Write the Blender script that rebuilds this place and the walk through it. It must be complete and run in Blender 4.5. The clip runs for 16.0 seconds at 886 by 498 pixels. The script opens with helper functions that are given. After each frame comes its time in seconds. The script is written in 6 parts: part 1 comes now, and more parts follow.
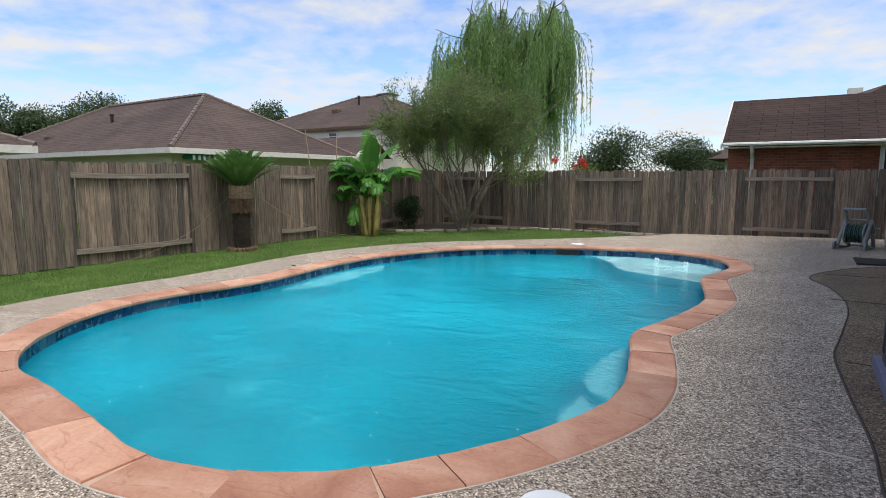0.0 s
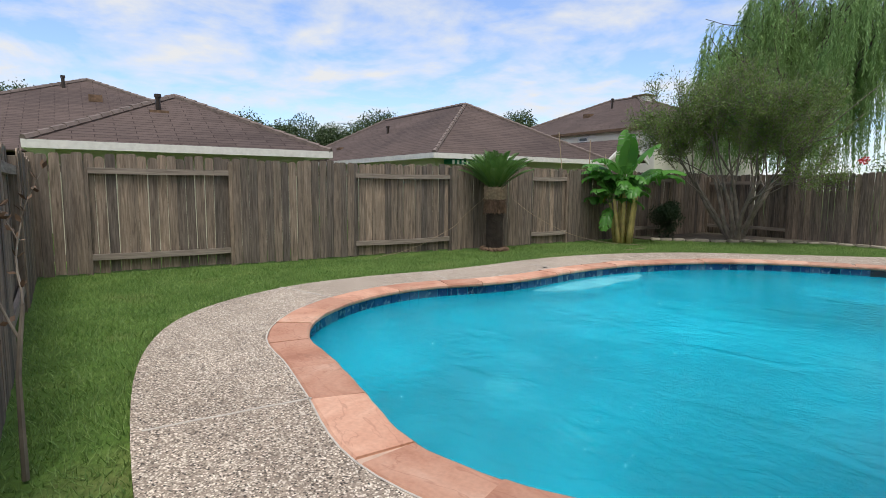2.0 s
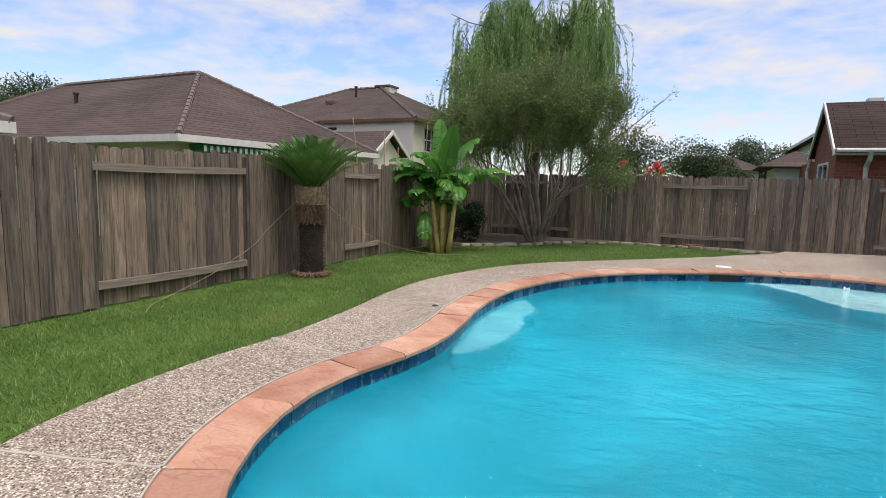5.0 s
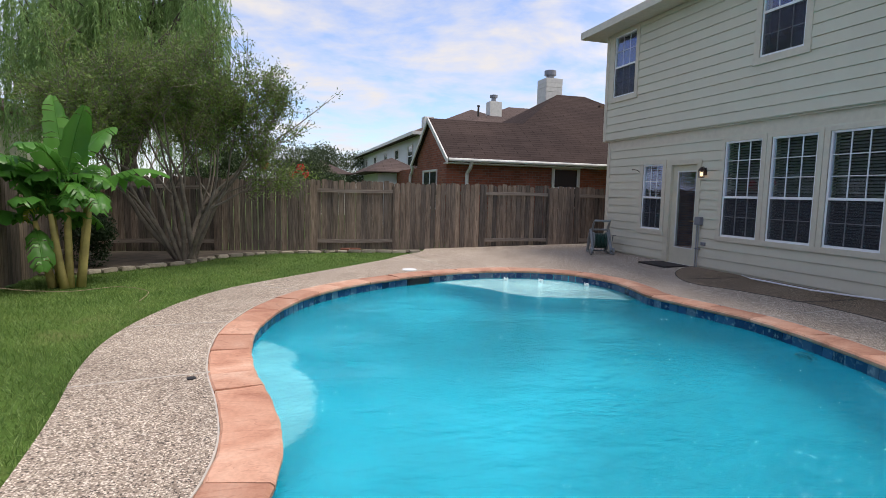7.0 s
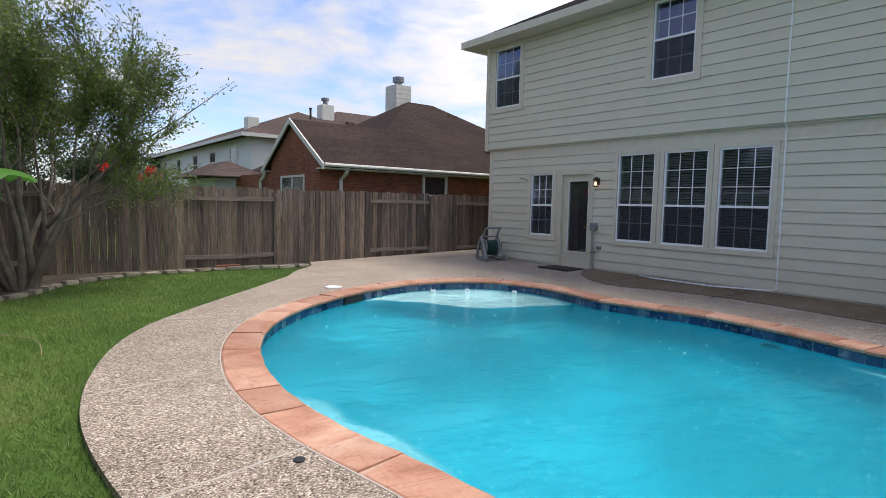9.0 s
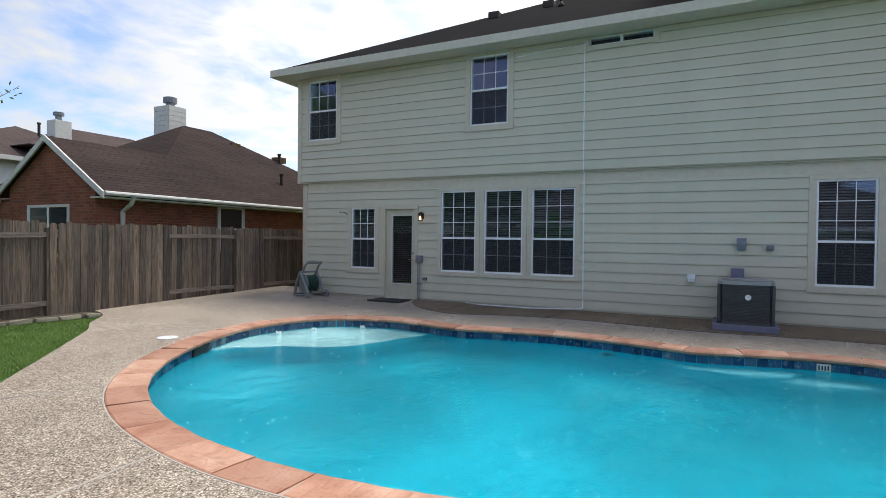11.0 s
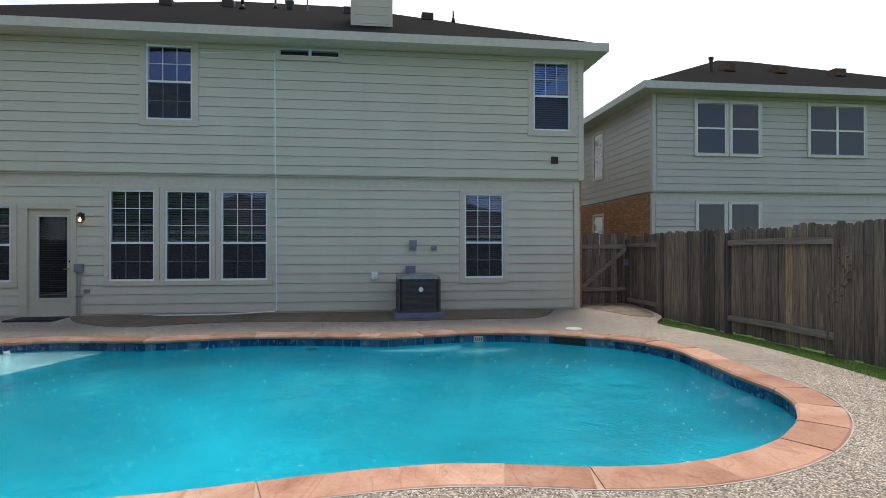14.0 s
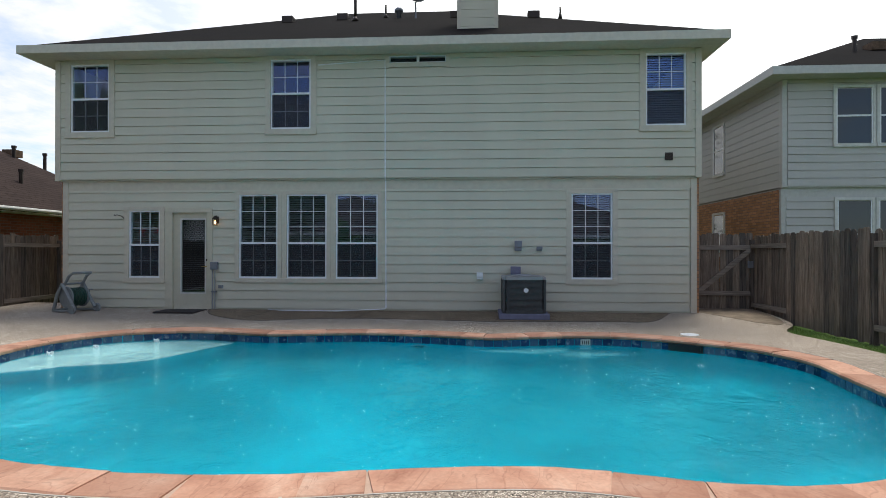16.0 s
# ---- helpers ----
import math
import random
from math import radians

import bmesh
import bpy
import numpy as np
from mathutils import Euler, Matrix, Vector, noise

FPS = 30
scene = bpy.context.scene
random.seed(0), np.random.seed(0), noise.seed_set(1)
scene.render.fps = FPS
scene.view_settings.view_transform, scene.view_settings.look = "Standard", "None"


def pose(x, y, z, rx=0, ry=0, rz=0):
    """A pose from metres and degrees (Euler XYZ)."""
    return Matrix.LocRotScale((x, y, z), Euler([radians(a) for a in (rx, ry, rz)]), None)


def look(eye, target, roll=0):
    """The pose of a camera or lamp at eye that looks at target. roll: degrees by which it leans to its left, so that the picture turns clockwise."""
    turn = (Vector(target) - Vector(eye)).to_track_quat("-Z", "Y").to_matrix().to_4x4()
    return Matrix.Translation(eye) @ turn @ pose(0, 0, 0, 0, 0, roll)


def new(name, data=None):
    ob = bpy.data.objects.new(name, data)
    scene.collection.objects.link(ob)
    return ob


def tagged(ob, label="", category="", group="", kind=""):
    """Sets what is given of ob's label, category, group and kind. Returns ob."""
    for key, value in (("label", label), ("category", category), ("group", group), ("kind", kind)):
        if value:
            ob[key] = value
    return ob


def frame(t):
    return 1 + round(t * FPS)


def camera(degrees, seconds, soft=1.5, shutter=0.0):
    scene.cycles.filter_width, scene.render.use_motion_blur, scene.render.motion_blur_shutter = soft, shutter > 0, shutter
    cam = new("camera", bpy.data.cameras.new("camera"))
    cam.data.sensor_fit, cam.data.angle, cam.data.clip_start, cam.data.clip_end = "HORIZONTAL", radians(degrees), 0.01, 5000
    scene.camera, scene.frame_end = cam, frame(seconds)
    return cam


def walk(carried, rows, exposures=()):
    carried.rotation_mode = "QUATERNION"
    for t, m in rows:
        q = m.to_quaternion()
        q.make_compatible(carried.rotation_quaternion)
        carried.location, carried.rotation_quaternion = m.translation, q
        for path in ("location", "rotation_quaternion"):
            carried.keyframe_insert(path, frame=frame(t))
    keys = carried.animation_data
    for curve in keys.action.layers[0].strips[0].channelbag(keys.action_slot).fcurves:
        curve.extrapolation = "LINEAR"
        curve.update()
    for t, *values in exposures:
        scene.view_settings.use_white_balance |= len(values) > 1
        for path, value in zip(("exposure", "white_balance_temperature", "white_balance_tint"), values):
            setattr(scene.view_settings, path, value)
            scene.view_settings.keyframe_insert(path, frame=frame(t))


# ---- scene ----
cam = camera(76.9, 16.0, soft=0.7)
PATH = [
    (0, (0.470, -0.019, 1.502), (-0.701, 1.823, 1.226), 0.1),
    (0.5, (0.437, -0.050, 1.473), (-0.922, 1.660, 1.208), 0.3),
    (1, (0.341, -0.024, 1.443), (-1.208, 1.518, 1.187), 0.6),
    (1.5, (0.208, 0.041, 1.386), (-1.507, 1.396, 1.142), 0.4),
    (2, (-0.006, 0.128, 1.343), (-1.835, 1.326, 1.098), 0.4),
    (2.5, (-0.482, 0.244, 1.338), (-2.336, 1.401, 1.083), 0.5),
    (3, (-1.008, 0.468, 1.356), (-2.837, 1.661, 1.091), 0.6),
    (3.2, (-1.243, 0.554, 1.371), (-3.039, 1.797, 1.104), 0.6),
    (5.3, (-4.286, 0.986, 1.463), (-5.038, 3.038, 1.213), 1.1),
    (5.5, (-4.503, 1.086, 1.469), (-5.105, 3.188, 1.227), 0.9),
    (6, (-5.054, 1.295, 1.513), (-5.187, 3.477, 1.272), 1.2),
    (6.5, (-5.652, 1.598, 1.496), (-5.295, 3.757, 1.267), 1.2),
    (7, (-6.186, 2.030, 1.495), (-5.561, 4.128, 1.274), 1.3),
    (7.5, (-6.687, 2.455, 1.502), (-5.868, 4.485, 1.283), 1.3),
    (8, (-7.147, 2.923, 1.498), (-6.138, 4.867, 1.289), 1.1),
    (8.2, (-7.339, 3.079, 1.500), (-6.263, 4.987, 1.295), 1.2),
    (10.3, (-9.008, 4.774, 1.433), (-7.239, 6.080, 1.355), 0.9),
    (10.5, (-9.088, 4.902, 1.440), (-7.258, 6.122, 1.384), 0.9),
    (11, (-9.240, 5.154, 1.494), (-7.274, 6.143, 1.457), 0.7),
    (11.5, (-9.389, 5.353, 1.466), (-7.294, 6.024, 1.464), 0.5),
    (12, (-9.525, 5.448, 1.409), (-7.358, 5.824, 1.414), 0.4),
    (12.5, (-9.644, 5.464, 1.389), (-7.448, 5.605, 1.397), 0.2),
    (13, (-9.673, 5.514, 1.385), (-7.473, 5.459, 1.393), 0.1),
    (13.5, (-9.708, 5.568, 1.367), (-7.519, 5.349, 1.376), -0.0),
    (14, (-9.719, 5.704, 1.358), (-7.536, 5.431, 1.366), -0.1),
    (14.5, (-9.713, 5.685, 1.379), (-7.526, 5.450, 1.384), 0.0),
    (15, (-9.722, 5.684, 1.406), (-7.526, 5.555, 1.406), -0.0),
    (15.5, (-9.734, 5.661, 1.399), (-7.534, 5.672, 1.402), 0.0),
    (16, (-9.757, 5.701, 1.368), (-7.562, 5.841, 1.376), 0.1),
]
walk(cam, [(t, look(eye, target, roll)) for t, eye, target, roll in PATH],
     [(0, 0.21, 6450, 10), (3.2, 0.23, 6450, 10), (5.3, 0.22, 6650, 15), (8.2, 0.24, 6650, 15), (10.5, 0.23, 6500, 10), (16, 0.08, 6500, 7)])


# ---- light ----
S = 1.1  # the plan below is drawn in units of 1.1 m
SUN_ELEV, SUN_ROT = radians(70), radians(112)


def sky():
    w = bpy.data.worlds.new("world")
    w.use_nodes = True
    scene.world = w
    nt = w.node_tree
    N, L = nt.nodes, nt.links
    N.clear()
    out, bg = N.new("ShaderNodeOutputWorld"), N.new("ShaderNodeBackground")
    st = N.new("ShaderNodeTexSky")
    st.sky_type, st.sun_disc = "NISHITA", False
    st.sun_elevation, st.sun_rotation = SUN_ELEV, SUN_ROT
    st.air_density, st.dust_density, st.ozone_density = 1.0, 0.6, 2.0
    tc = N.new("ShaderNodeTexCoord")
    sep = N.new("ShaderNodeSeparateXYZ")
    L.new(tc.outputs["Generated"], sep.inputs[0])
    up = N.new("ShaderNodeMath")
    up.operation = "MAXIMUM"
    up.inputs[1].default_value = 0.0
    L.new(sep.outputs["Z"], up.inputs[0])
    add = N.new("ShaderNodeMath")
    add.inputs[1].default_value = 0.16
    L.new(up.outputs[0], add.inputs[0])
    flat = N.new("ShaderNodeVectorMath")
    flat.operation = "DIVIDE"
    comb = N.new("ShaderNodeCombineXYZ")
    for k in range(3):
        L.new(add.outputs[0], comb.inputs[k])
    L.new(tc.outputs["Generated"], flat.inputs[0])
    L.new(comb.outputs[0], flat.inputs[1])
    n1 = N.new("ShaderNodeTexNoise")
    n1.inputs["Scale"].default_value, n1.inputs["Detail"].default_value, n1.inputs["Roughness"].default_value = 1.7, 10, 0.60
    n1.inputs["Distortion"].default_value = 0.35
    L.new(flat.outputs[0], n1.inputs["Vector"])
    n2 = N.new("ShaderNodeTexNoise")
    n2.inputs["Scale"].default_value, n2.inputs["Detail"].default_value = 6.0, 8
    L.new(flat.outputs[0], n2.inputs["Vector"])
    mixn = N.new("ShaderNodeMix")
    mixn.data_type = "FLOAT"
    mixn.inputs[0].default_value = 0.30
    L.new(n1.outputs["Fac"], mixn.inputs[2])
    L.new(n2.outputs["Fac"], mixn.inputs[3])
    ramp = N.new("ShaderNodeValToRGB")
    ramp.color_ramp.elements[0].position, ramp.color_ramp.elements[1].position = 0.41, 0.63
    L.new(mixn.outputs[0], ramp.inputs[0])
    # thicker, brighter cloud towards the veiled sun
    d = N.new("ShaderNodeVectorMath")
    d.operation = "DOT_PRODUCT"
    d.inputs[1].default_value = (0.93, -0.25, 0.28)
    L.new(tc.outputs["Generated"], d.inputs[0])
    veil = N.new("ShaderNodeMapRange")
    veil.inputs["From Min"].default_value, veil.inputs["From Max"].default_value = 0.25, 1.0
    L.new(d.outputs["Value"], veil.inputs["Value"])
    cover = N.new("ShaderNodeMath")
    cover.operation, cover.use_clamp = "ADD", True
    L.new(ramp.outputs[0], cover.inputs[0])
    L.new(veil.outputs[0], cover.inputs[1])
    gain = N.new("ShaderNodeMath")
    gain.operation = "MULTIPLY_ADD"
    gain.inputs[1].default_value, gain.inputs[2].default_value = 4.6, 6.1
    L.new(veil.outputs[0], gain.inputs[0])
    white = N.new("ShaderNodeVectorMath")
    white.operation = "SCALE"
    white.inputs[0].default_value = (0.985, 0.985, 0.98)
    L.new(gain.outputs[0], white.inputs["Scale"])
    mx = N.new("ShaderNodeMix")
    mx.data_type = "RGBA"
    cm = N.new("ShaderNodeMath")
    cm.operation = "MULTIPLY_ADD"
    cm.inputs[1].default_value, cm.inputs[2].default_value = 0.90, 0.06
    L.new(cover.outputs[0], cm.inputs[0])
    L.new(cm.outputs[0], mx.inputs[0])
    blue = N.new("ShaderNodeVectorMath")
    blue.operation = "MULTIPLY"
    blue.inputs[1].default_value = (1.22, 1.33, 1.58)
    L.new(st.outputs[0], blue.inputs[0])
    L.new(blue.outputs[0], mx.inputs[6])
    L.new(white.outputs[0], mx.inputs[7])
    L.new(mx.outputs[2], bg.inputs["Color"])
    bg.inputs["Strength"].default_value = 0.12
    L.new(bg.outputs[0], out.inputs["Surface"])


sky()
sun = new("sun", bpy.data.lights.new("sun", "SUN"))
sun.data.energy, sun.data.angle, sun.data.color = 2.7, radians(22), (1.0, 0.96, 0.89)
# the sun stands behind the house, veiled by thin cloud
az = radians(90) - SUN_ROT
sun.matrix_world = look((0, 0, 0), (-math.cos(az) * math.cos(SUN_ELEV), -math.sin(az) * math.cos(SUN_ELEV), -math.sin(SUN_ELEV)))


# ---- materials ----
def shader(name, rough=0.7, metal=0.0, spec=0.4):
    m = bpy.data.materials.new(name)
    m.use_nodes = True
    nt = m.node_tree
    b = nt.nodes["Principled BSDF"]
    b.inputs["Roughness"].default_value, b.inputs["Metallic"].default_value = rough, metal
    b.inputs["Specular IOR Level"].default_value = spec
    return m, nt, b


def coords(nt, kind="Object", scale=(1, 1, 1), random_shift=False):
    tc, mp = nt.nodes.new("ShaderNodeTexCoord"), nt.nodes.new("ShaderNodeMapping")
    mp.inputs["Scale"].default_value = scale
    nt.links.new(tc.outputs[kind], mp.inputs["Vector"])
    if random_shift:
        oi = nt.nodes.new("ShaderNodeObjectInfo")
        sc = nt.nodes.new("ShaderNodeVectorMath")
        sc.operation = "SCALE"
        sc.inputs[0].default_value = (37.0, 53.0, 71.0)
        nt.links.new(oi.outputs["Random"], sc.inputs["Scale"])
        nt.links.new(sc.outputs[0], mp.inputs["Location"])
    return mp.outputs[0]


def noise_tex(nt, vec, scale, detail=5, rough=0.55, dist=0.0):
    n = nt.nodes.new("ShaderNodeTexNoise")
    n.inputs["Scale"].default_value, n.inputs["Detail"].default_value = scale, detail
    n.inputs["Roughness"].default_value, n.inputs["Distortion"].default_value = rough, dist
    nt.links.new(vec, n.inputs["Vector"])
    return n.outputs["Fac"]


def ramp(nt, fac, stops):
    r = nt.nodes.new("ShaderNodeValToRGB")
    e = r.color_ramp.elements
    while len(e) < len(stops):
        e.new(0.5)
    for k, (p, c) in enumerate(stops):
        e[k].position, e[k].color = p, (*c, 1)
    nt.links.new(fac, r.inputs[0])
    return r.outputs[0]


def blend(nt, fac, a, b, mode="MIX"):
    m = nt.nodes.new("ShaderNodeMix")
    m.data_type, m.blend_type = "RGBA", mode
    for sock, v in ((m.inputs[0], fac), (m.inputs[6], a), (m.inputs[7], b)):
        if isinstance(v, bpy.types.NodeSocket):
            nt.links.new(v, sock)
        elif isinstance(v, tuple):
            sock.default_value = (*v, 1)
        else:
            sock.default_value = v
    return m.outputs[2]


def bump(nt, b, height, strength=0.3, distance=0.01):
    n = nt.nodes.new("ShaderNodeBump")
    n.inputs["Strength"].default_value, n.inputs["Distance"].default_value = strength, distance
    nt.links.new(height, n.inputs["Height"])
    nt.links.new(n.outputs[0], b.inputs["Normal"])


def random_of(nt, kind):
    n = nt.nodes.new("ShaderNodeObjectInfo" if kind == "object" else "ShaderNodeNewGeometry")
    return n.outputs["Random" if kind == "object" else "Random Per Island"]


def plain(name, c, rough=0.6, metal=0.0, vary=0.12, scale=9.0, spec=0.4, per=""):
    """Paint, plastic or metal of one colour with faint grime and a fine uneven surface."""
    m, nt, b = shader(name, rough, metal, spec)
    v = coords(nt, "Object", (1, 1, 1))
    f = noise_tex(nt, v, scale, 6, 0.6)
    lo, hi = tuple(x * (1 - vary) for x in c), tuple(min(1, x * (1 + vary)) for x in c)
    col = ramp(nt, f, [(0.3, lo), (0.7, hi)])
    if per:
        col = blend(nt, random_of(nt, per), blend(nt, 1.0, col, (0.72, 0.72, 0.72), "MULTIPLY"), col)
    nt.links.new(col, b.inputs["Base Color"])
    bump(nt, b, noise_tex(nt, v, scale * 14, 3), 0.12, 0.003)
    return m


def weathered_wood(name, tone=1.0, warm=0.0):
    m, nt, b = shader(name, 0.9, 0, 0.15)
    v = coords(nt, "Object", (1, 1, 1), True)
    grain = noise_tex(nt, coords(nt, "Object", (38, 38, 2.2), True), 1.0, 7, 0.65, 0.6)
    blot = noise_tex(nt, coords(nt, "Object", (7, 7, 1.2), True), 1.0, 4)
    c1 = tuple(tone * x for x in (0.040, 0.033, 0.028))
    c2 = tuple(tone * x for x in (0.265 + warm, 0.228 + warm * 0.5, 0.196))
    col = ramp(nt, grain, [(0.25, c1), (0.52, tuple((p + q) / 2 for p, q in zip(c1, c2))), (0.78, c2)])
    col = blend(nt, 0.6, col, ramp(nt, blot, [(0.3, (0.55, 0.55, 0.56)), (0.7, (1.15, 1.1, 1.05))]), "MULTIPLY")
    col = blend(nt, random_of(nt, "object"), blend(nt, 1.0, col, (0.56, 0.57, 0.59), "MULTIPLY"), blend(nt, 1.0, col, (1.36, 1.25, 1.12), "MULTIPLY"))
    # green algae and damp towards patches of the lower boards
    alg = noise_tex(nt, coords(nt, "Object", (3, 3, 1.4), True), 1.3, 5)
    col = blend(nt, ramp(nt, alg, [(0.58, (0, 0, 0)), (0.8, (0.4, 0.4, 0.4))]), col, (0.075, 0.085, 0.05))
    nt.links.new(col, b.inputs["Base Color"])
    bump(nt, b, grain, 0.55, 0.006)
    return m


def siding_paint(name, c):
    m, nt, b = shader(name, 0.62, 0, 0.3)
    v = coords(nt, "Object")
    streak = noise_tex(nt, coords(nt, "Object", (2.5, 2.5, 0.35)), 1.0, 6, 0.6)
    grain = noise_tex(nt, coords(nt, "Object", (70, 3.0, 70)), 1.0, 5, 0.6)
    col = ramp(nt, streak, [(0.25, tuple(x * 0.95 for x in c)), (0.75, tuple(min(1, x * 1.03) for x in c))])
    col = blend(nt, random_of(nt, "object"), blend(nt, 1.0, col, (0.96, 0.965, 0.96), "MULTIPLY"), col)
    nt.links.new(col, b.inputs["Base Color"])
    bump(nt, b, grain, 0.18, 0.003)
    return m


def shingles(name, c):
    m, nt, b = shader(name, 1.0, 0, 0.04)
    br = nt.nodes.new("ShaderNodeTexBrick")
    br.inputs["Scale"].default_value = 1.0
    br.inputs["Brick Width"].default_value, br.inputs["Row Height"].default_value, br.inputs["Mortar Size"].default_value = 0.75, 0.145, 0.010
    br.inputs["Mortar Smooth"].default_value = 0.4
    br.inputs["Color1"].default_value = (*(x * 0.9 for x in c), 1)
    br.inputs["Color2"].default_value = (*(x * 1.1 for x in c), 1)
    br.inputs["Mortar"].default_value = (*(x * 0.38 for x in c), 1)
    uv = nt.nodes.new("ShaderNodeUVMap")
    nt.links.new(uv.outputs[0], br.inputs["Vector"])
    st = noise_tex(nt, coords(nt, "Object", (0.35, 0.35, 0.35)), 1.0, 6, 0.6)
    col = blend(nt, 0.8, br.outputs["Color"], ramp(nt, st, [(0.3, (0.72, 0.72, 0.74)), (0.7, (1.2, 1.15, 1.1))]), "MULTIPLY")
    gr = noise_tex(nt, coords(nt, "Object"), 60, 3)
    col = blend(nt, 0.5, col, ramp(nt, gr, [(0.3, (0.6, 0.6, 0.6)), (0.7, (1.3, 1.3, 1.3))]), "MULTIPLY")
    nt.links.new(col, b.inputs["Base Color"])
    bump(nt, b, br.outputs["Fac"], -0.6, 0.012)
    return m


def brickwork(name, c):
    m, nt, b = shader(name, 0.9, 0, 0.2)
    br = nt.nodes.new("ShaderNodeTexBrick")
    br.inputs["Scale"].default_value = 1.0
    br.inputs["Brick Width"].default_value, br.inputs["Row Height"].default_value, br.inputs["Mortar Size"].default_value = 0.21, 0.075, 0.006
    br.inputs["Color1"].default_value, br.inputs["Color2"].default_value = (*(x * 0.8 for x in c), 1), (*(x * 1.2 for x in c), 1)
    br.inputs["Mortar"].default_value = (0.20, 0.15, 0.13, 1)
    uv = nt.nodes.new("ShaderNodeUVMap")
    nt.links.new(uv.outputs[0], br.inputs["Vector"])
    st = noise_tex(nt, coords(nt, "Object", (1, 1, 1)), 1.2, 5)
    nt.links.new(blend(nt, 0.7, br.outputs["Color"], ramp(nt, st, [(0.3, (0.75, 0.75, 0.75)), (0.7, (1.2, 1.15, 1.1))]), "MULTIPLY"), b.inputs["Base Color"])
    bump(nt, b, br.outputs["Fac"], -0.5, 0.01)
    return m


def aggregate(name, stones, cement, stain):
    """Exposed-aggregate concrete: small rounded pebbles in cement."""
    m, nt, b = shader(name, 0.85, 0, 0.25)
    v = coords(nt, "Object")
    vo = nt.nodes.new("ShaderNodeTexVoronoi")
    vo.inputs["Scale"].default_value = 92
    nt.links.new(v, vo.inputs["Vector"])
    hue = nt.nodes.new("ShaderNodeSeparateColor")
    nt.links.new(vo.outputs["Color"], hue.inputs[0])
    peb = ramp(nt, hue.outputs[0], stones)
    mask = ramp(nt, vo.outputs["Distance"], [(0.5, (0, 0, 0)), (0.68, (1, 1, 1))])
    col = blend(nt, mask, peb, cement)
    big = noise_tex(nt, coords(nt, "Object", (0.8, 0.8, 0.8)), 1.0, 6, 0.62)
    col = blend(nt, 0.85, col, ramp(nt, big, [(0.32, stain), (0.68, (1.08, 1.06, 1.03))]), "MULTIPLY")
    mid = noise_tex(nt, v, 7, 4)
    col = blend(nt, 0.5, col, ramp(nt, mid, [(0.3, (0.8, 0.8, 0.8)), (0.7, (1.15, 1.13, 1.1))]), "MULTIPLY")
    nt.links.new(col, b.inputs["Base Color"])
    bump(nt, b, vo.outputs["Distance"], -0.6, 0.006)
    return m


def flagstone(name):
    m, nt, b = shader(name, 0.75, 0, 0.3)
    v = coords(nt, "Object", (1, 1, 1), False)
    cloud = noise_tex(nt, coords(nt, "Object", (1.6, 1.6, 1.6), True), 1.0, 6, 0.6, 0.8)
    fine = noise_tex(nt, v, 40, 5)
    col = ramp(nt, cloud, [(0.28, (0.36, 0.165, 0.105)), (0.45, (0.49, 0.255, 0.168)), (0.58, (0.56, 0.325, 0.225)), (0.75, (0.64, 0.43, 0.32))])
    rnd = random_of(nt, "object")
    col = blend(nt, rnd, blend(nt, 1.0, col, (0.74, 0.68, 0.66), "MULTIPLY"), blend(nt, 1.0, col, (1.12, 1.12, 1.12), "MULTIPLY"))
    # weather stains in some of the slabs
    spot = noise_tex(nt, coords(nt, "Object", (1, 1, 1), True), 2.3, 6, 0.65, 1.0)
    col = blend(nt, ramp(nt, spot, [(0.60, (0, 0, 0)), (0.74, (0.62, 0.62, 0.62))]), col, (0.17, 0.085, 0.06))
    # thin dark seams in the sandstone
    seam = noise_tex(nt, coords(nt, "Object", (0.9, 2.6, 1), True), 1.5, 3, 0.5, 1.2)
    col = blend(nt, ramp(nt, seam, [(0.485, (0, 0, 0)), (0.498, (0.35, 0.35, 0.35)), (0.512, (0, 0, 0))]), col, (0.24, 0.085, 0.05))
    col = blend(nt, 0.35, col, ramp(nt, fine, [(0.3, (0.75, 0.75, 0.75)), (0.7, (1.2, 1.2, 1.2))]), "MULTIPLY")
    nt.links.new(col, b.inputs["Base Color"])
    bump(nt, b, cloud, 0.5, 0.02)
    return m


def pool_tile(name):
    m, nt, b = shader(name, 0.25, 0, 0.5)
    rnd = random_of(nt, "object")
    f = noise_tex(nt, coords(nt, "Object", (1, 1, 1), True), 14, 4)
    col = ramp(nt, rnd, [(0.0, (0.008, 0.022, 0.075)), (0.4, (0.017, 0.046, 0.14)), (0.7, (0.035, 0.08, 0.175)), (1.0, (0.095, 0.14, 0.21))])
    col = blend(nt, ramp(nt, f, [(0.55, (0, 0, 0)), (0.72, (0.6, 0.6, 0.6))]), col, (0.30, 0.36, 0.42))
    nt.links.new(col, b.inputs["Base Color"])
    return m


def plaster(name, c):
    m, nt, b = shader(name, 0.9, 0, 0.1)
    v = coords(nt, "Object")
    f = noise_tex(nt, v, 0.45, 5, 0.6)
    nt.links.new(ramp(nt, f, [(0.34, tuple(x * 0.55 for x in c)), (0.64, tuple(min(1, x * 1.2) for x in c))]), b.inputs["Base Color"])
    return m


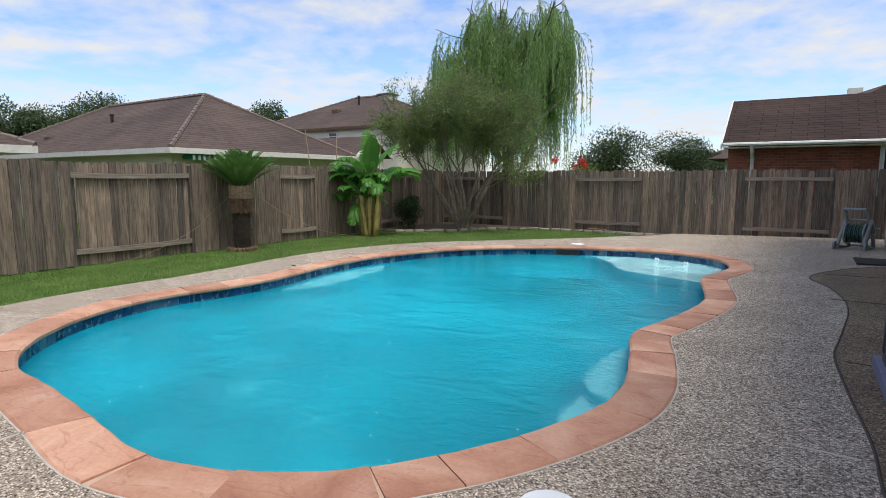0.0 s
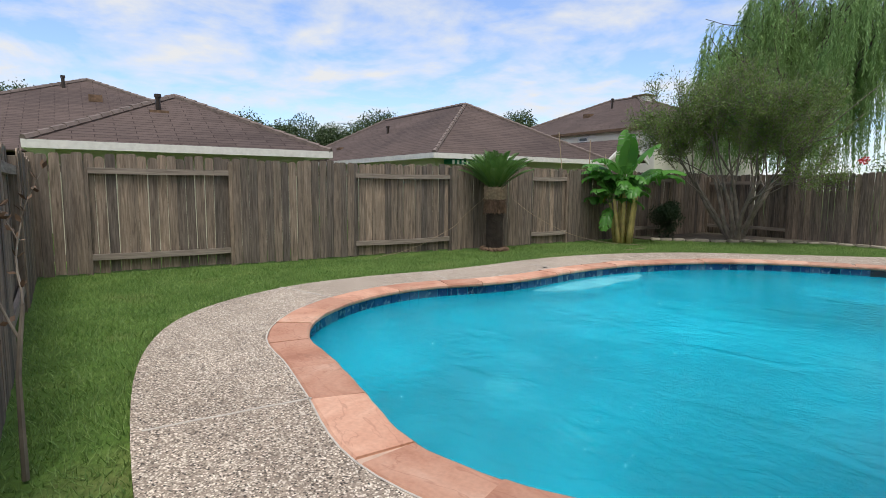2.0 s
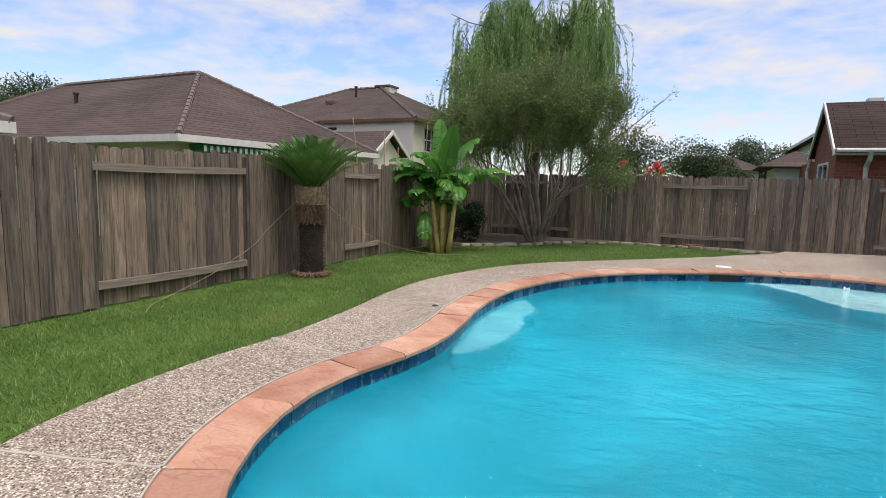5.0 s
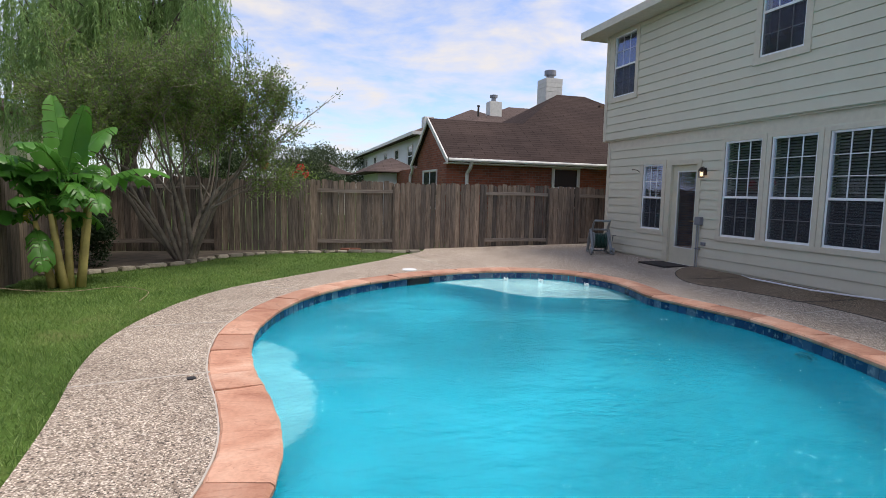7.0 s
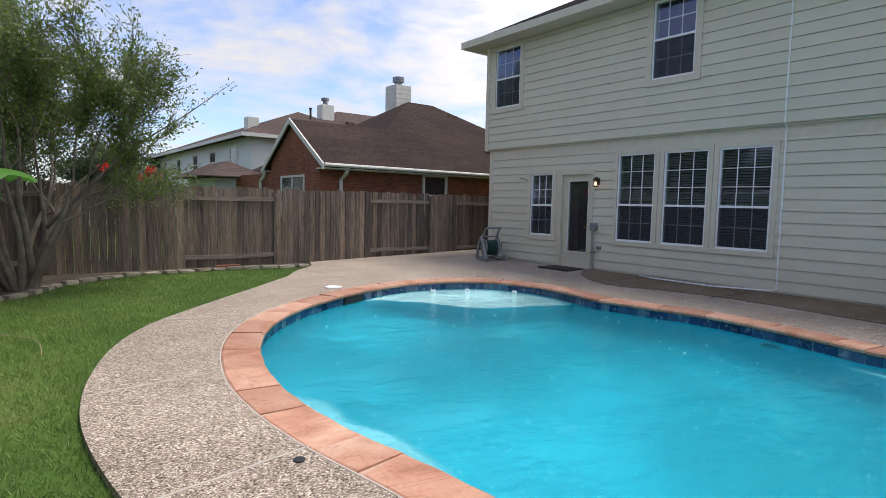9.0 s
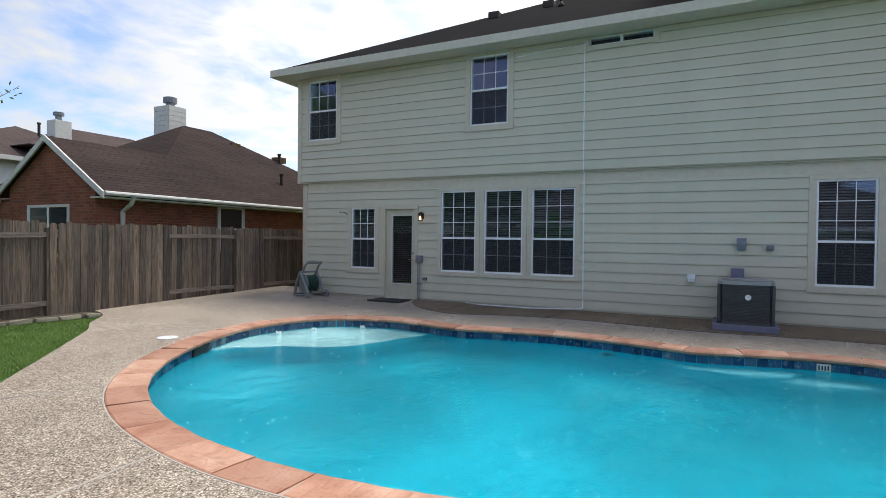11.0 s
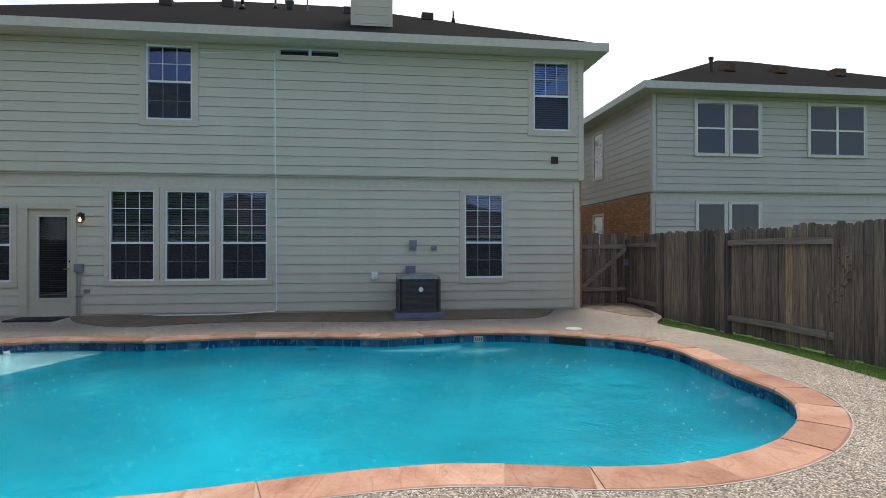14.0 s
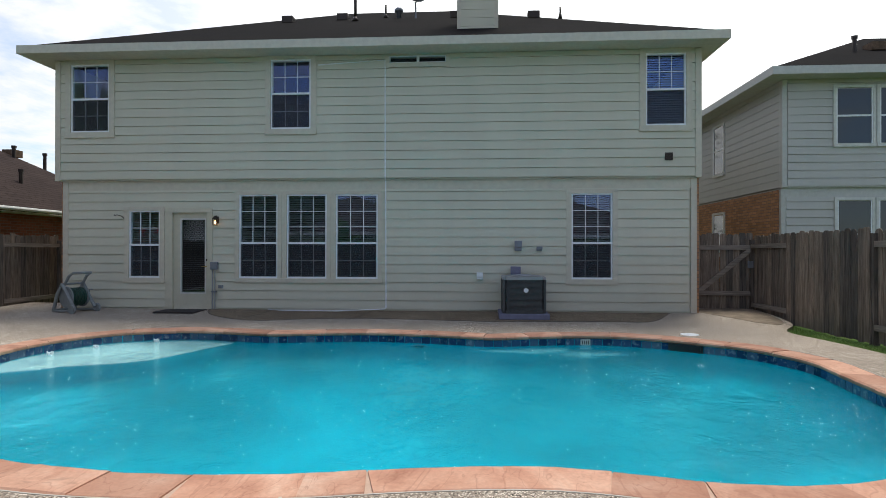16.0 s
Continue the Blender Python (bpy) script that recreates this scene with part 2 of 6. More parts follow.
def water_surface(name):
    """Rippled, slightly milky water: finer ripples come in patches."""
    m, nt, b = shader(name, 0.015, 0, 0.5)
    b.inputs["Transmission Weight"].default_value, b.inputs["IOR"].default_value = 1.0, 1.33
    b.inputs["Base Color"].default_value = (0.62, 0.96, 1.0, 1)
    v = coords(nt, "Object", (1, 1.5, 1))
    w1 = noise_tex(nt, v, 1.6, 3, 0.5, 0.8)
    w2 = noise_tex(nt, v, 8.0, 5, 0.6, 0.9)
    patch = ramp(nt, noise_tex(nt, v, 0.55, 3, 0.5), [(0.40, (0.25, 0.25, 0.25)), (0.62, (1.0, 1.0, 1.0))])
    k = nt.nodes.new("ShaderNodeMath")
    k.operation = "MULTIPLY"
    nt.links.new(w2, k.inputs[0])
    nt.links.new(patch, k.inputs[1])
    n = nt.nodes.new("ShaderNodeMath")
    nt.links.new(k.outputs[0], n.inputs[0])
    nt.links.new(w1, n.inputs[1])
    bump(nt, b, n.outputs[0], 0.8, 0.05)
    milk = nt.nodes.new("ShaderNodeBsdfDiffuse")
    milk.inputs["Color"].default_value = (0.004, 0.32, 0.43, 1)
    mx = nt.nodes.new("ShaderNodeMixShader")
    mx.inputs[0].default_value = 0.25
    nt.links.new(b.outputs[0], mx.inputs[1])
    nt.links.new(milk.outputs[0], mx.inputs[2])
    nt.links.new(mx.outputs[0], nt.nodes["Material Output"].inputs["Surface"])
    return m


def leaf_mat(name, a, c, trans=0.35, rough=0.55):
    m, nt, b = shader(name, rough, 0, 0.35)
    r = random_of(nt, "island")
    f = noise_tex(nt, coords(nt, "Object"), 2.0, 3)
    col = blend(nt, 0.4, ramp(nt, r, [(0.0, a), (1.0, c)]), ramp(nt, f, [(0.3, a), (0.7, c)]))
    nt.links.new(col, b.inputs["Base Color"])
    tr = nt.nodes.new("ShaderNodeBsdfTranslucent")
    nt.links.new(col, tr.inputs["Color"])
    mx = nt.nodes.new("ShaderNodeMixShader")
    mx.inputs[0].default_value = trans
    nt.links.new(b.outputs[0], mx.inputs[1])
    nt.links.new(tr.outputs[0], mx.inputs[2])
    nt.links.new(mx.outputs[0], nt.nodes["Material Output"].inputs["Surface"])
    return m


def glass(name, tint=(0.9, 0.95, 0.95), rough=0.0):
    m, nt, b = shader(name, rough, 0, 0.5)
    b.inputs["Base Color"].default_value = (*tint, 1)
    gl = nt.nodes.new("ShaderNodeBsdfGlossy")
    gl.inputs["Roughness"].default_value = 0.01
    gl.inputs["Color"].default_value = (0.60, 0.64, 1.0, 1)
    tr = nt.nodes.new("ShaderNodeBsdfTransparent")
    tr.inputs["Color"].default_value = (*tint, 1)
    lw = nt.nodes.new("ShaderNodeLayerWeight")
    lw.inputs["Blend"].default_value = 0.5
    pw = nt.nodes.new("ShaderNodeMath")
    pw.operation = "POWER"
    pw.inputs[1].default_value = 3.0
    nt.links.new(lw.outputs["Facing"], pw.inputs[0])
    fr = nt.nodes.new("ShaderNodeMath")
    fr.operation = "MULTIPLY_ADD"
    fr.inputs[1].default_value, fr.inputs[2].default_value = 0.6, 0.075
    nt.links.new(pw.outputs[0], fr.inputs[0])
    mx = nt.nodes.new("ShaderNodeMixShader")
    nt.links.new(fr.outputs[0], mx.inputs[0])
    nt.links.new(tr.outputs[0], mx.inputs[1])
    nt.links.new(gl.outputs[0], mx.inputs[2])
    nt.links.new(mx.outputs[0], nt.nodes["Material Output"].inputs["Surface"])
    return m


def mesh_screen(name):
    m, nt, b = shader(name, 0.8)
    b.inputs["Base Color"].default_value = (0.035, 0.038, 0.045, 1)
    tr = nt.nodes.new("ShaderNodeBsdfTransparent")
    mx = nt.nodes.new("ShaderNodeMixShader")
    mx.inputs[0].default_value = 0.40
    nt.links.new(tr.outputs[0], mx.inputs[1])
    nt.links.new(b.outputs[0], mx.inputs[2])
    nt.links.new(mx.outputs[0], nt.nodes["Material Output"].inputs["Surface"])
    return m


def lawn_soil(name):
    m, nt, b = shader(name, 0.95, 0, 0.1)
    v = coords(nt, "Object")
    f1 = noise_tex(nt, v, 0.8, 6, 0.6)
    f2 = noise_tex(nt, v, 30, 4)
    col = ramp(nt, f1, [(0.3, (0.05, 0.095, 0.02)), (0.55, (0.085, 0.15, 0.03)), (0.75, (0.16, 0.17, 0.06))])
    col = blend(nt, 0.7, col, ramp(nt, f2, [(0.3, (0.5, 0.5, 0.5)), (0.7, (1.3, 1.3, 1.3))]), "MULTIPLY")
    nt.links.new(col, b.inputs["Base Color"])
    bump(nt, b, f2, 0.6, 0.02)
    return m


M = {}
M["fence"] = weathered_wood("weathered_cedar", 1.32)
M["fence_new"] = weathered_wood("newer_cedar", 1.7, 0.10)
M["siding"] = siding_paint("siding_paint", (0.58, 0.548, 0.44))
M["siding_up"] = M["siding"]
M["trim"] = plain("trim_paint", (0.56, 0.51, 0.41), 0.55, 0, 0.07)
M["fascia"] = plain("fascia_paint", (0.58, 0.54, 0.45), 0.55, 0, 0.08)
M["shingle_dark"] = shingles("dark_shingle", (0.016, 0.0145, 0.0145))
M["shingle_brown"] = shingles("brown_shingle", (0.105, 0.082, 0.076))
M["shingle_cap"] = plain("cap_shingle", (0.15, 0.118, 0.105), 1.0, 0, 0.25, 6)
M["shingle_umber"] = shingles("umber_shingle", (0.060, 0.045, 0.041))
M["brick_red"] = brickwork("red_brick", (0.24, 0.080, 0.048))
M["brick_tan"] = brickwork("tan_brick", (0.42, 0.22, 0.12))
M["white"] = plain("white_vinyl", (0.78, 0.79, 0.8), 0.4, 0, 0.05)
M["white_dull"] = plain("dull_white_paint", (0.62, 0.61, 0.57), 0.6, 0, 0.1)
M["glass"] = glass("window_glass")
M["screen"] = mesh_screen("insect_screen")
M["blind"] = plain("blind_slat", (0.20, 0.205, 0.21), 0.6, 0, 0.06)
M["blind_light"] = plain("pale_blind_slat", (0.42, 0.55, 0.80), 0.6, 0, 0.06)
# near-black colour stands in for the shade of unlit rooms
M["dark"] = plain("painted_room_dimness", (0.05, 0.048, 0.045), 0.9)
M["deck"] = aggregate("pale_aggregate", [(0.0, (0.035, 0.032, 0.03)), (0.2, (0.16, 0.13, 0.105)), (0.42, (0.37, 0.31, 0.25)), (0.7, (0.57, 0.495, 0.41)), (1.0, (0.86, 0.79, 0.69))], (0.29, 0.235, 0.19), (0.74, 0.71, 0.68))
M["patio"] = aggregate("brown_aggregate", [(0.0, (0.05, 0.038, 0.028)), (0.4, (0.18, 0.135, 0.095)), (1.0, (0.46, 0.365, 0.265))], (0.16, 0.125, 0.09), (0.62, 0.58, 0.52))
M["joint"] = plain("joint_mortar", (0.47, 0.425, 0.37), 0.9, 0, 0.2)
M["seam"] = plain("dark_joint", (0.07, 0.06, 0.05), 0.9)
M["stone"] = flagstone("sandstone_coping")
M["mortar"] = plain("coping_mortar", (0.52, 0.36, 0.27), 0.9)
M["tile"] = pool_tile("blue_pool_tile")
M["grout"] = plain("tile_grout", (0.16, 0.2, 0.27), 0.8)
M["plaster"] = plaster("blue_plaster", (0.008, 0.36, 0.475))
M["plaster_pale"] = plaster("pale_plaster", (0.23, 0.55, 0.61))
M["plaster_shelf"] = plaster("shelf_plaster", (0.72, 0.82, 0.80))
# paler tone for the discs that imitate bright ripples
M["plaster_mid"] = plaster("ripple_disc_tone", (0.04, 0.42, 0.51))
M["water"] = water_surface("pool_water")
M["soil"] = lawn_soil("lawn_soil")
M["bed"] = plain("bed_soil", (0.085, 0.068, 0.05), 0.95, 0, 0.45, 4)
M["grass"] = leaf_mat("grass_blade", (0.052, 0.138, 0.022), (0.29, 0.40, 0.12), 0.38)
M["willow"] = leaf_mat("willow_leaf", (0.12, 0.23, 0.06), (0.31, 0.46, 0.17), 0.5)
M["myrtle"] = leaf_mat("myrtle_leaf", (0.065, 0.115, 0.025), (0.21, 0.30, 0.075), 0.4)
M["far_leaf"] = leaf_mat("far_tree_leaf", (0.022, 0.045, 0.018), (0.085, 0.12, 0.048), 0.2)
M["bush_leaf"] = leaf_mat("bush_leaf", (0.010, 0.028, 0.010), (0.03, 0.06, 0.02), 0.2)
M["banana"] = leaf_mat("banana_leaf", (0.05, 0.17, 0.025), (0.12, 0.31, 0.05), 0.4, 0.35)
M["banana_old"] = leaf_mat("banana_yellow_leaf", (0.30, 0.34, 0.03), (0.42, 0.44, 0.06), 0.4, 0.4)
M["sago"] = leaf_mat("sago_frond", (0.04, 0.11, 0.025), (0.13, 0.25, 0.06), 0.25, 0.35)
M["red"] = leaf_mat("red_petal", (0.55, 0.02, 0.02), (0.75, 0.05, 0.04), 0.3)
M["bark"] = plain("pale_bark", (0.17, 0.145, 0.115), 0.9, 0, 0.4, 5)
M["bark_dark"] = plain("dark_bark", (0.075, 0.06, 0.048), 0.95, 0, 0.4, 6)
M["palm_scale"] = plain("palm_scale", (0.052, 0.040, 0.032), 0.95, 0, 0.5, 8, per="island")
M["palm_tan"] = plain("palm_dry_frond_base", (0.15, 0.095, 0.06), 0.95, 0, 0.5, 8, per="island")
M["palm_wool"] = plain("palm_wool", (0.27, 0.205, 0.135), 0.98, 0, 0.35, 14)
M["pseudo"] = plain("banana_stem", (0.42, 0.34, 0.12), 0.6, 0, 0.4, 3)
M["metal_grey"] = plain("grey_metal", (0.20, 0.21, 0.24), 0.45, 0.3, 0.1)
M["ac_dark"] = plain("charcoal_metal", (0.075, 0.075, 0.075), 0.5, 0.2, 0.15)
M["ac_top"] = plain("dusty_grey_metal", (0.33, 0.33, 0.33), 0.5, 0.2, 0.12)
M["pad"] = plain("grey_pad", (0.17, 0.17, 0.24), 0.8)
M["reel"] = plain("grey_green_plastic", (0.22, 0.235, 0.235), 0.5, 0, 0.12)
M["hose"] = plain("green_hose", (0.02, 0.06, 0.045), 0.4)
M["bronze"] = plain("dark_bronze", (0.045, 0.035, 0.03), 0.4, 0.7)
M["brass"] = plain("worn_brass", (0.45, 0.33, 0.14), 0.35, 0.9)
M["mat"] = plain("rubber_mat", (0.035, 0.03, 0.028), 0.95)
M["rope"] = plain("dry_cord", (0.33, 0.25, 0.17), 0.9)
M["black"] = plain("black_plastic", (0.02, 0.02, 0.022), 0.5)
M["edging"] = plain("limestone_edging", (0.36, 0.32, 0.25), 0.9, 0, 0.3, 6, per="object")
M["door"] = plain("door_paint", (0.54, 0.50, 0.39), 0.5, 0, 0.05)
M["awning"] = plain("green_canvas", (0.02, 0.16, 0.11), 0.8)
bulb, bnt, bb = shader("lamp_bulb")
bb.inputs["Emission Color"].default_value, bb.inputs["Emission Strength"].default_value = (1.0, 0.55, 0.25, 1), 3.0
M["bulb"] = bulb


# ---- building helpers ----
def part(name, bm, mat, parent=None, label="", smooth=False):
    """Links a bmesh, drawn in plan units, as one mesh object."""
    me = bpy.data.meshes.new(name)
    bmesh.ops.recalc_face_normals(bm, faces=bm.faces)
    bm.transform(Matrix.Scale(S, 4))
    bm.to_mesh(me)
    bm.free()
    if smooth:
        for p in me.polygons:
            p.use_smooth = True
    return link(name, me, mat, parent, label)


def link(name, me, mat, parent=None, label="", matrix=None):
    if mat is not None and not me.materials:
        me.materials.append(mat)
    ob = new(name, me)
    if parent is not None:
        ob.parent = parent
    if matrix is not None:
        ob.matrix_local = matrix
    if label:
        ob["label"] = label
    return ob


def thing(name, x, y, z, label, category, group="", kind="", turn=0):
    ob = new(name)
    ob.empty_display_size = 0.1
    ob.matrix_world = pose(x * S, y * S, z * S, 0, 0, turn)
    return tagged(ob, label, category, group, kind)


def box(bm, x0, x1, y0, y1, z0, z1):
    v = [bm.verts.new(p) for p in ((x0, y0, z0), (x1, y0, z0), (x1, y1, z0), (x0, y1, z0), (x0, y0, z1), (x1, y0, z1), (x1, y1, z1), (x0, y1, z1))]
    for f in ((0, 3, 2, 1), (4, 5, 6, 7), (0, 1, 5, 4), (1, 2, 6, 5), (2, 3, 7, 6), (3, 0, 4, 7)):
        bm.faces.new([v[k] for k in f])
    return v


def boxes(*dims, bevel=0.0):
    bm = bmesh.new()
    for d in dims:
        box(bm, *d)
    if bevel:
        bmesh.ops.bevel(bm, geom=bm.edges[:], offset=bevel, segments=2, affect="EDGES", profile=0.6)
    return bm


def tube(bm, pts, radii, n=8, cap=True):
    """A tapered tube along a line of points."""
    pts = [Vector(p) for p in pts]
    if isinstance(radii, (int, float)):
        radii = [radii] * len(pts)
    rings = []
    for k, p in enumerate(pts):
        d = (pts[min(k + 1, len(pts) - 1)] - pts[max(k - 1, 0)])
        d = d.normalized() if d.length > 1e-9 else Vector((0, 0, 1))
        a = d.orthogonal().normalized() if abs(d.z) < 0.999 else Vector((1, 0, 0))
        ref = Vector((0.31, 0.95, 0.02))
        a = (ref - d * ref.dot(d)).normalized()
        b = d.cross(a)
        rings.append([bm.verts.new(p + radii[k] * (math.cos(t) * a + math.sin(t) * b)) for t in [2 * math.pi * q / n for q in range(n)]])
    for r, s in zip(rings, rings[1:]):
        for q in range(n):
            bm.faces.new((r[q], r[(q + 1) % n], s[(q + 1) % n], s[q]))
    if cap:
        bm.faces.new(rings[0][::-1])
        bm.faces.new(rings[-1])
    return bm


def lathe(bm, profile, n=20, cx=0.0, cy=0.0):
    rings = [[bm.verts.new((cx + r * math.cos(2 * math.pi * q / n), cy + r * math.sin(2 * math.pi * q / n), z)) for q in range(n)] for r, z in profile]
    for r, s in zip(rings, rings[1:]):
        for q in range(n):
            bm.faces.new((r[q], r[(q + 1) % n], s[(q + 1) % n], s[q]))
    bm.faces.new(rings[0][::-1])
    bm.faces.new(rings[-1])
    return bm


def smooth_loop(points, per=6, closed=True):
    """A Catmull-Rom curve through plan points."""
    out, n = [], len(points)
    for k in range(n if closed else n - 1):
        g = lambda q: Vector(points[q % n]) if closed else Vector(points[max(0, min(n - 1, q))])
        p0, p1, p2, p3 = g(k - 1), g(k), g(k + 1), g(k + 2)
        for q in range(per):
            t = q / per
            out.append(0.5 * ((2 * p1) + (p2 - p0) * t + (2 * p0 - 5 * p1 + 4 * p2 - p3) * t * t + (3 * p1 - p0 - 3 * p2 + p3) * t ** 3))
    if not closed:
        out.append(Vector(points[-1]))
    return out


def offset_loop(loop, d):
    """Moves a counter-clockwise loop outwards by d."""
    n, out = len(loop), []
    for k in range(n):
        t = (loop[(k + 1) % n] - loop[k - 1]).normalized()
        out.append(loop[k] + d * Vector((t.y, -t.x)))
    return out


def fall(x):
    """Height of the deck, which falls away from the house."""
    return 0.045 * max(0.0, x)


def sheet(loops, z, depth, slope=False):
    """A flat slab with holes: the first loop is the outline, the others are holes. Its sides go down by depth."""
    bm = bmesh.new()
    edges, sides = [], []
    for lp in loops:
        vs = [bm.verts.new((p[0], p[1], z + (fall(p[0]) if slope else 0))) for p in lp]
        es = [bm.edges.new((vs[k], vs[(k + 1) % len(vs)])) for k in range(len(vs))]
        edges += es
        sides.append(vs)
    bmesh.ops.triangle_fill(bm, use_beauty=True, use_dissolve=False, edges=edges, normal=(0, 0, 1))
    for vs in sides:
        low = [bm.verts.new(v.co - Vector((0, 0, depth))) for v in vs]
        for k in range(len(vs)):
            q = (k + 1) % len(vs)
            bm.faces.new((vs[k], vs[q], low[q], low[k]))
    return bm


def leaves_mesh(name, places, mat, parent, label="", stuff=False):
    """Many small leaves as one mesh: each place is (point, along, side)."""
    P = np.array([[*p, *a, *s] for p, a, s in places], dtype=float).reshape(-1, 3, 3) * S
    n = len(P)
    V = np.empty((n, 4, 3))
    V[:, 0] = P[:, 0]
    V[:, 1] = P[:, 0] + 0.5 * P[:, 1] + P[:, 2]
    V[:, 2] = P[:, 0] + P[:, 1]
    V[:, 3] = P[:, 0] + 0.5 * P[:, 1] - P[:, 2]
    me = bpy.data.meshes.new(name)
    me.from_pydata(V.reshape(-1, 3).tolist(), [], (np.arange(n * 4).reshape(-1, 4)).tolist())
    ob = link(name, me, mat, parent, label)
    if stuff:
        ob["kind"] = "stuff"
    return ob


def uv_roof(me):
    """Courses run along the slope: u level, v up the slope, in metres."""
    uv = me.uv_layers.new(name="uv")
    for p in me.polygons:
        nrm = p.normal
        u = Vector((-nrm.y, nrm.x, 0))
        u = u.normalized() if u.length > 1e-4 else Vector((1, 0, 0))
        v = nrm.cross(u)
        for li in p.loop_indices:
            co = me.vertices[me.loops[li].vertex_index].co
            uv.data[li].uv = (co.dot(u), co.dot(v))


# ---- the pool ----
INNER = smooth_loop([(-2.22, 1.42), (-1.51, 1.67), (-1.09, 2.08), (-0.76, 2.59), (-0.52, 3.2), (-0.49, 3.73), (-0.61, 4.37), (-0.75, 5.0), (-0.63, 5.53), (-0.49, 6.17), (-0.41, 6.92), (-0.53, 7.7), (-0.64, 8.41), (-0.49, 9.07), (-0.43, 9.81), (-0.75, 10.63), (-1.56, 11.04), (-2.44, 11.02), (-3.4, 10.65), (-4.3, 10.12), (-5.03, 9.42), (-5.51, 8.61), (-5.78, 7.71), (-5.85, 7.01), (-5.81, 6.29), (-5.68, 5.58), (-5.61, 4.98), (-5.64, 4.49), (-5.76, 3.91), (-5.77, 3.42), (-5.64, 2.91), (-5.37, 2.42), (-4.92, 1.95), (-4.35, 1.65), (-3.68, 1.59), (-3.03, 1.51)])
INNER = [Vector((p.x, p.y)) for p in INNER]
COPE = offset_loop(INNER, 0.33)
WALL = offset_loop(INNER, 0.035)
WATER_Z = -0.145

pool = thing("pool", -3.2, 6, 0, "kidney-shaped swimming pool with sandstone coping and blue tile band", "pool", kind="structure")
BX, BY = -3.2, 6.0


def basin():
    bm = bmesh.new()
    rings = []
    n = len(WALL)
    c = Vector((-3.1, 6.0))
    for frac, z in ((0.0, -0.03), (0.0, -0.75), (0.04, -0.95), (0.14, -1.08), (0.4, -1.18), (0.8, -1.4)):
        rings.append([bm.verts.new((p.x + (c.x - p.x) * frac - BX, p.y + (c.y - p.y) * frac - BY, z)) for p in WALL])
    for r, s in zip(rings, rings[1:]):
        for k in range(n):
            bm.faces.new((r[k], r[(k + 1) % n], s[(k + 1) % n], s[k]))
    bm.faces.new(rings[-1])
    return part("basin", bm, M["plaster"], pool, "blue plaster pool shell", smooth=True)


basin()


def slab_in_pool(name, pts, z, label, mat="plaster_pale"):
    loop = [Vector((p[0] - BX, p[1] - BY)) for p in smooth_loop(pts, 5)]
    wall = part(name + "_riser", sheet([loop], z, 0.9), M["plaster"], pool, "blue plaster riser", True)
    return part(name, sheet([loop], z + 0.004, 0.003), M[mat], pool, label)


# shallow shelf with bubblers, bench by the lawn side, two steps by the house side
slab_in_pool("shallow_shelf", [(-0.46, 8.95), (-0.4, 9.6), (-0.46, 10.1), (-0.75, 10.68), (-1.56, 11.08), (-2.44, 11.06), (-3.1, 10.82), (-2.85, 10.75), (-2.42, 10.2), (-1.98, 9.45), (-1.15, 9.12)], WATER_Z - 0.11, "pale shallow tanning shelf", "plaster_shelf")
slab_in_pool("bench", [(-5.64, 5.28), (-5.72, 5.6), (-5.85, 6.3), (-5.9, 7.0), (-5.83, 7.75), (-5.64, 7.6), (-5.46, 7.25), (-5.5, 6.9), (-5.37, 6.5), (-5.35, 6.05), (-5.41, 5.6), (-5.52, 5.4)], WATER_Z - 0.22, "pale underwater bench")
slab_in_pool("step", [(-0.5, 3.9), (-0.58, 4.4), (-0.72, 4.95), (-0.68, 5.35), (-0.9, 5.0), (-0.95, 4.5), (-0.9, 4.15), (-0.75, 3.95)], WATER_Z - 0.2, "pale underwater step")
slab_in_pool("step", [(-0.55, 3.0), (-0.46, 3.5), (-0.5, 4.0), (-0.85, 4.2), (-0.92, 3.65), (-0.75, 3.15)], WATER_Z - 0.42, "pale underwater step")

water = part("water", sheet([[Vector((p.x, p.y)) for p in offset_loop(INNER, 0.02)]], WATER_Z, 0.004), M["water"])
water.visible_shadow = False
tagged(water, "clear cyan pool water with small ripples", "water", kind="structure")


def arc_lengths(loop):
    d = [0.0]
    for k in range(len(loop)):
        d.append(d[-1] + (loop[(k + 1) % len(loop)] - loop[k]).length)
    return d


def point_at(loop, dist, s):
    s %= dist[-1]
    k = max(0, int(np.searchsorted(dist, s, side="right")) - 1) % len(loop)
    f = (s - dist[k]) / max(1e-9, dist[k + 1] - dist[k])
    return loop[k].lerp(loop[(k + 1) % len(loop)], f)


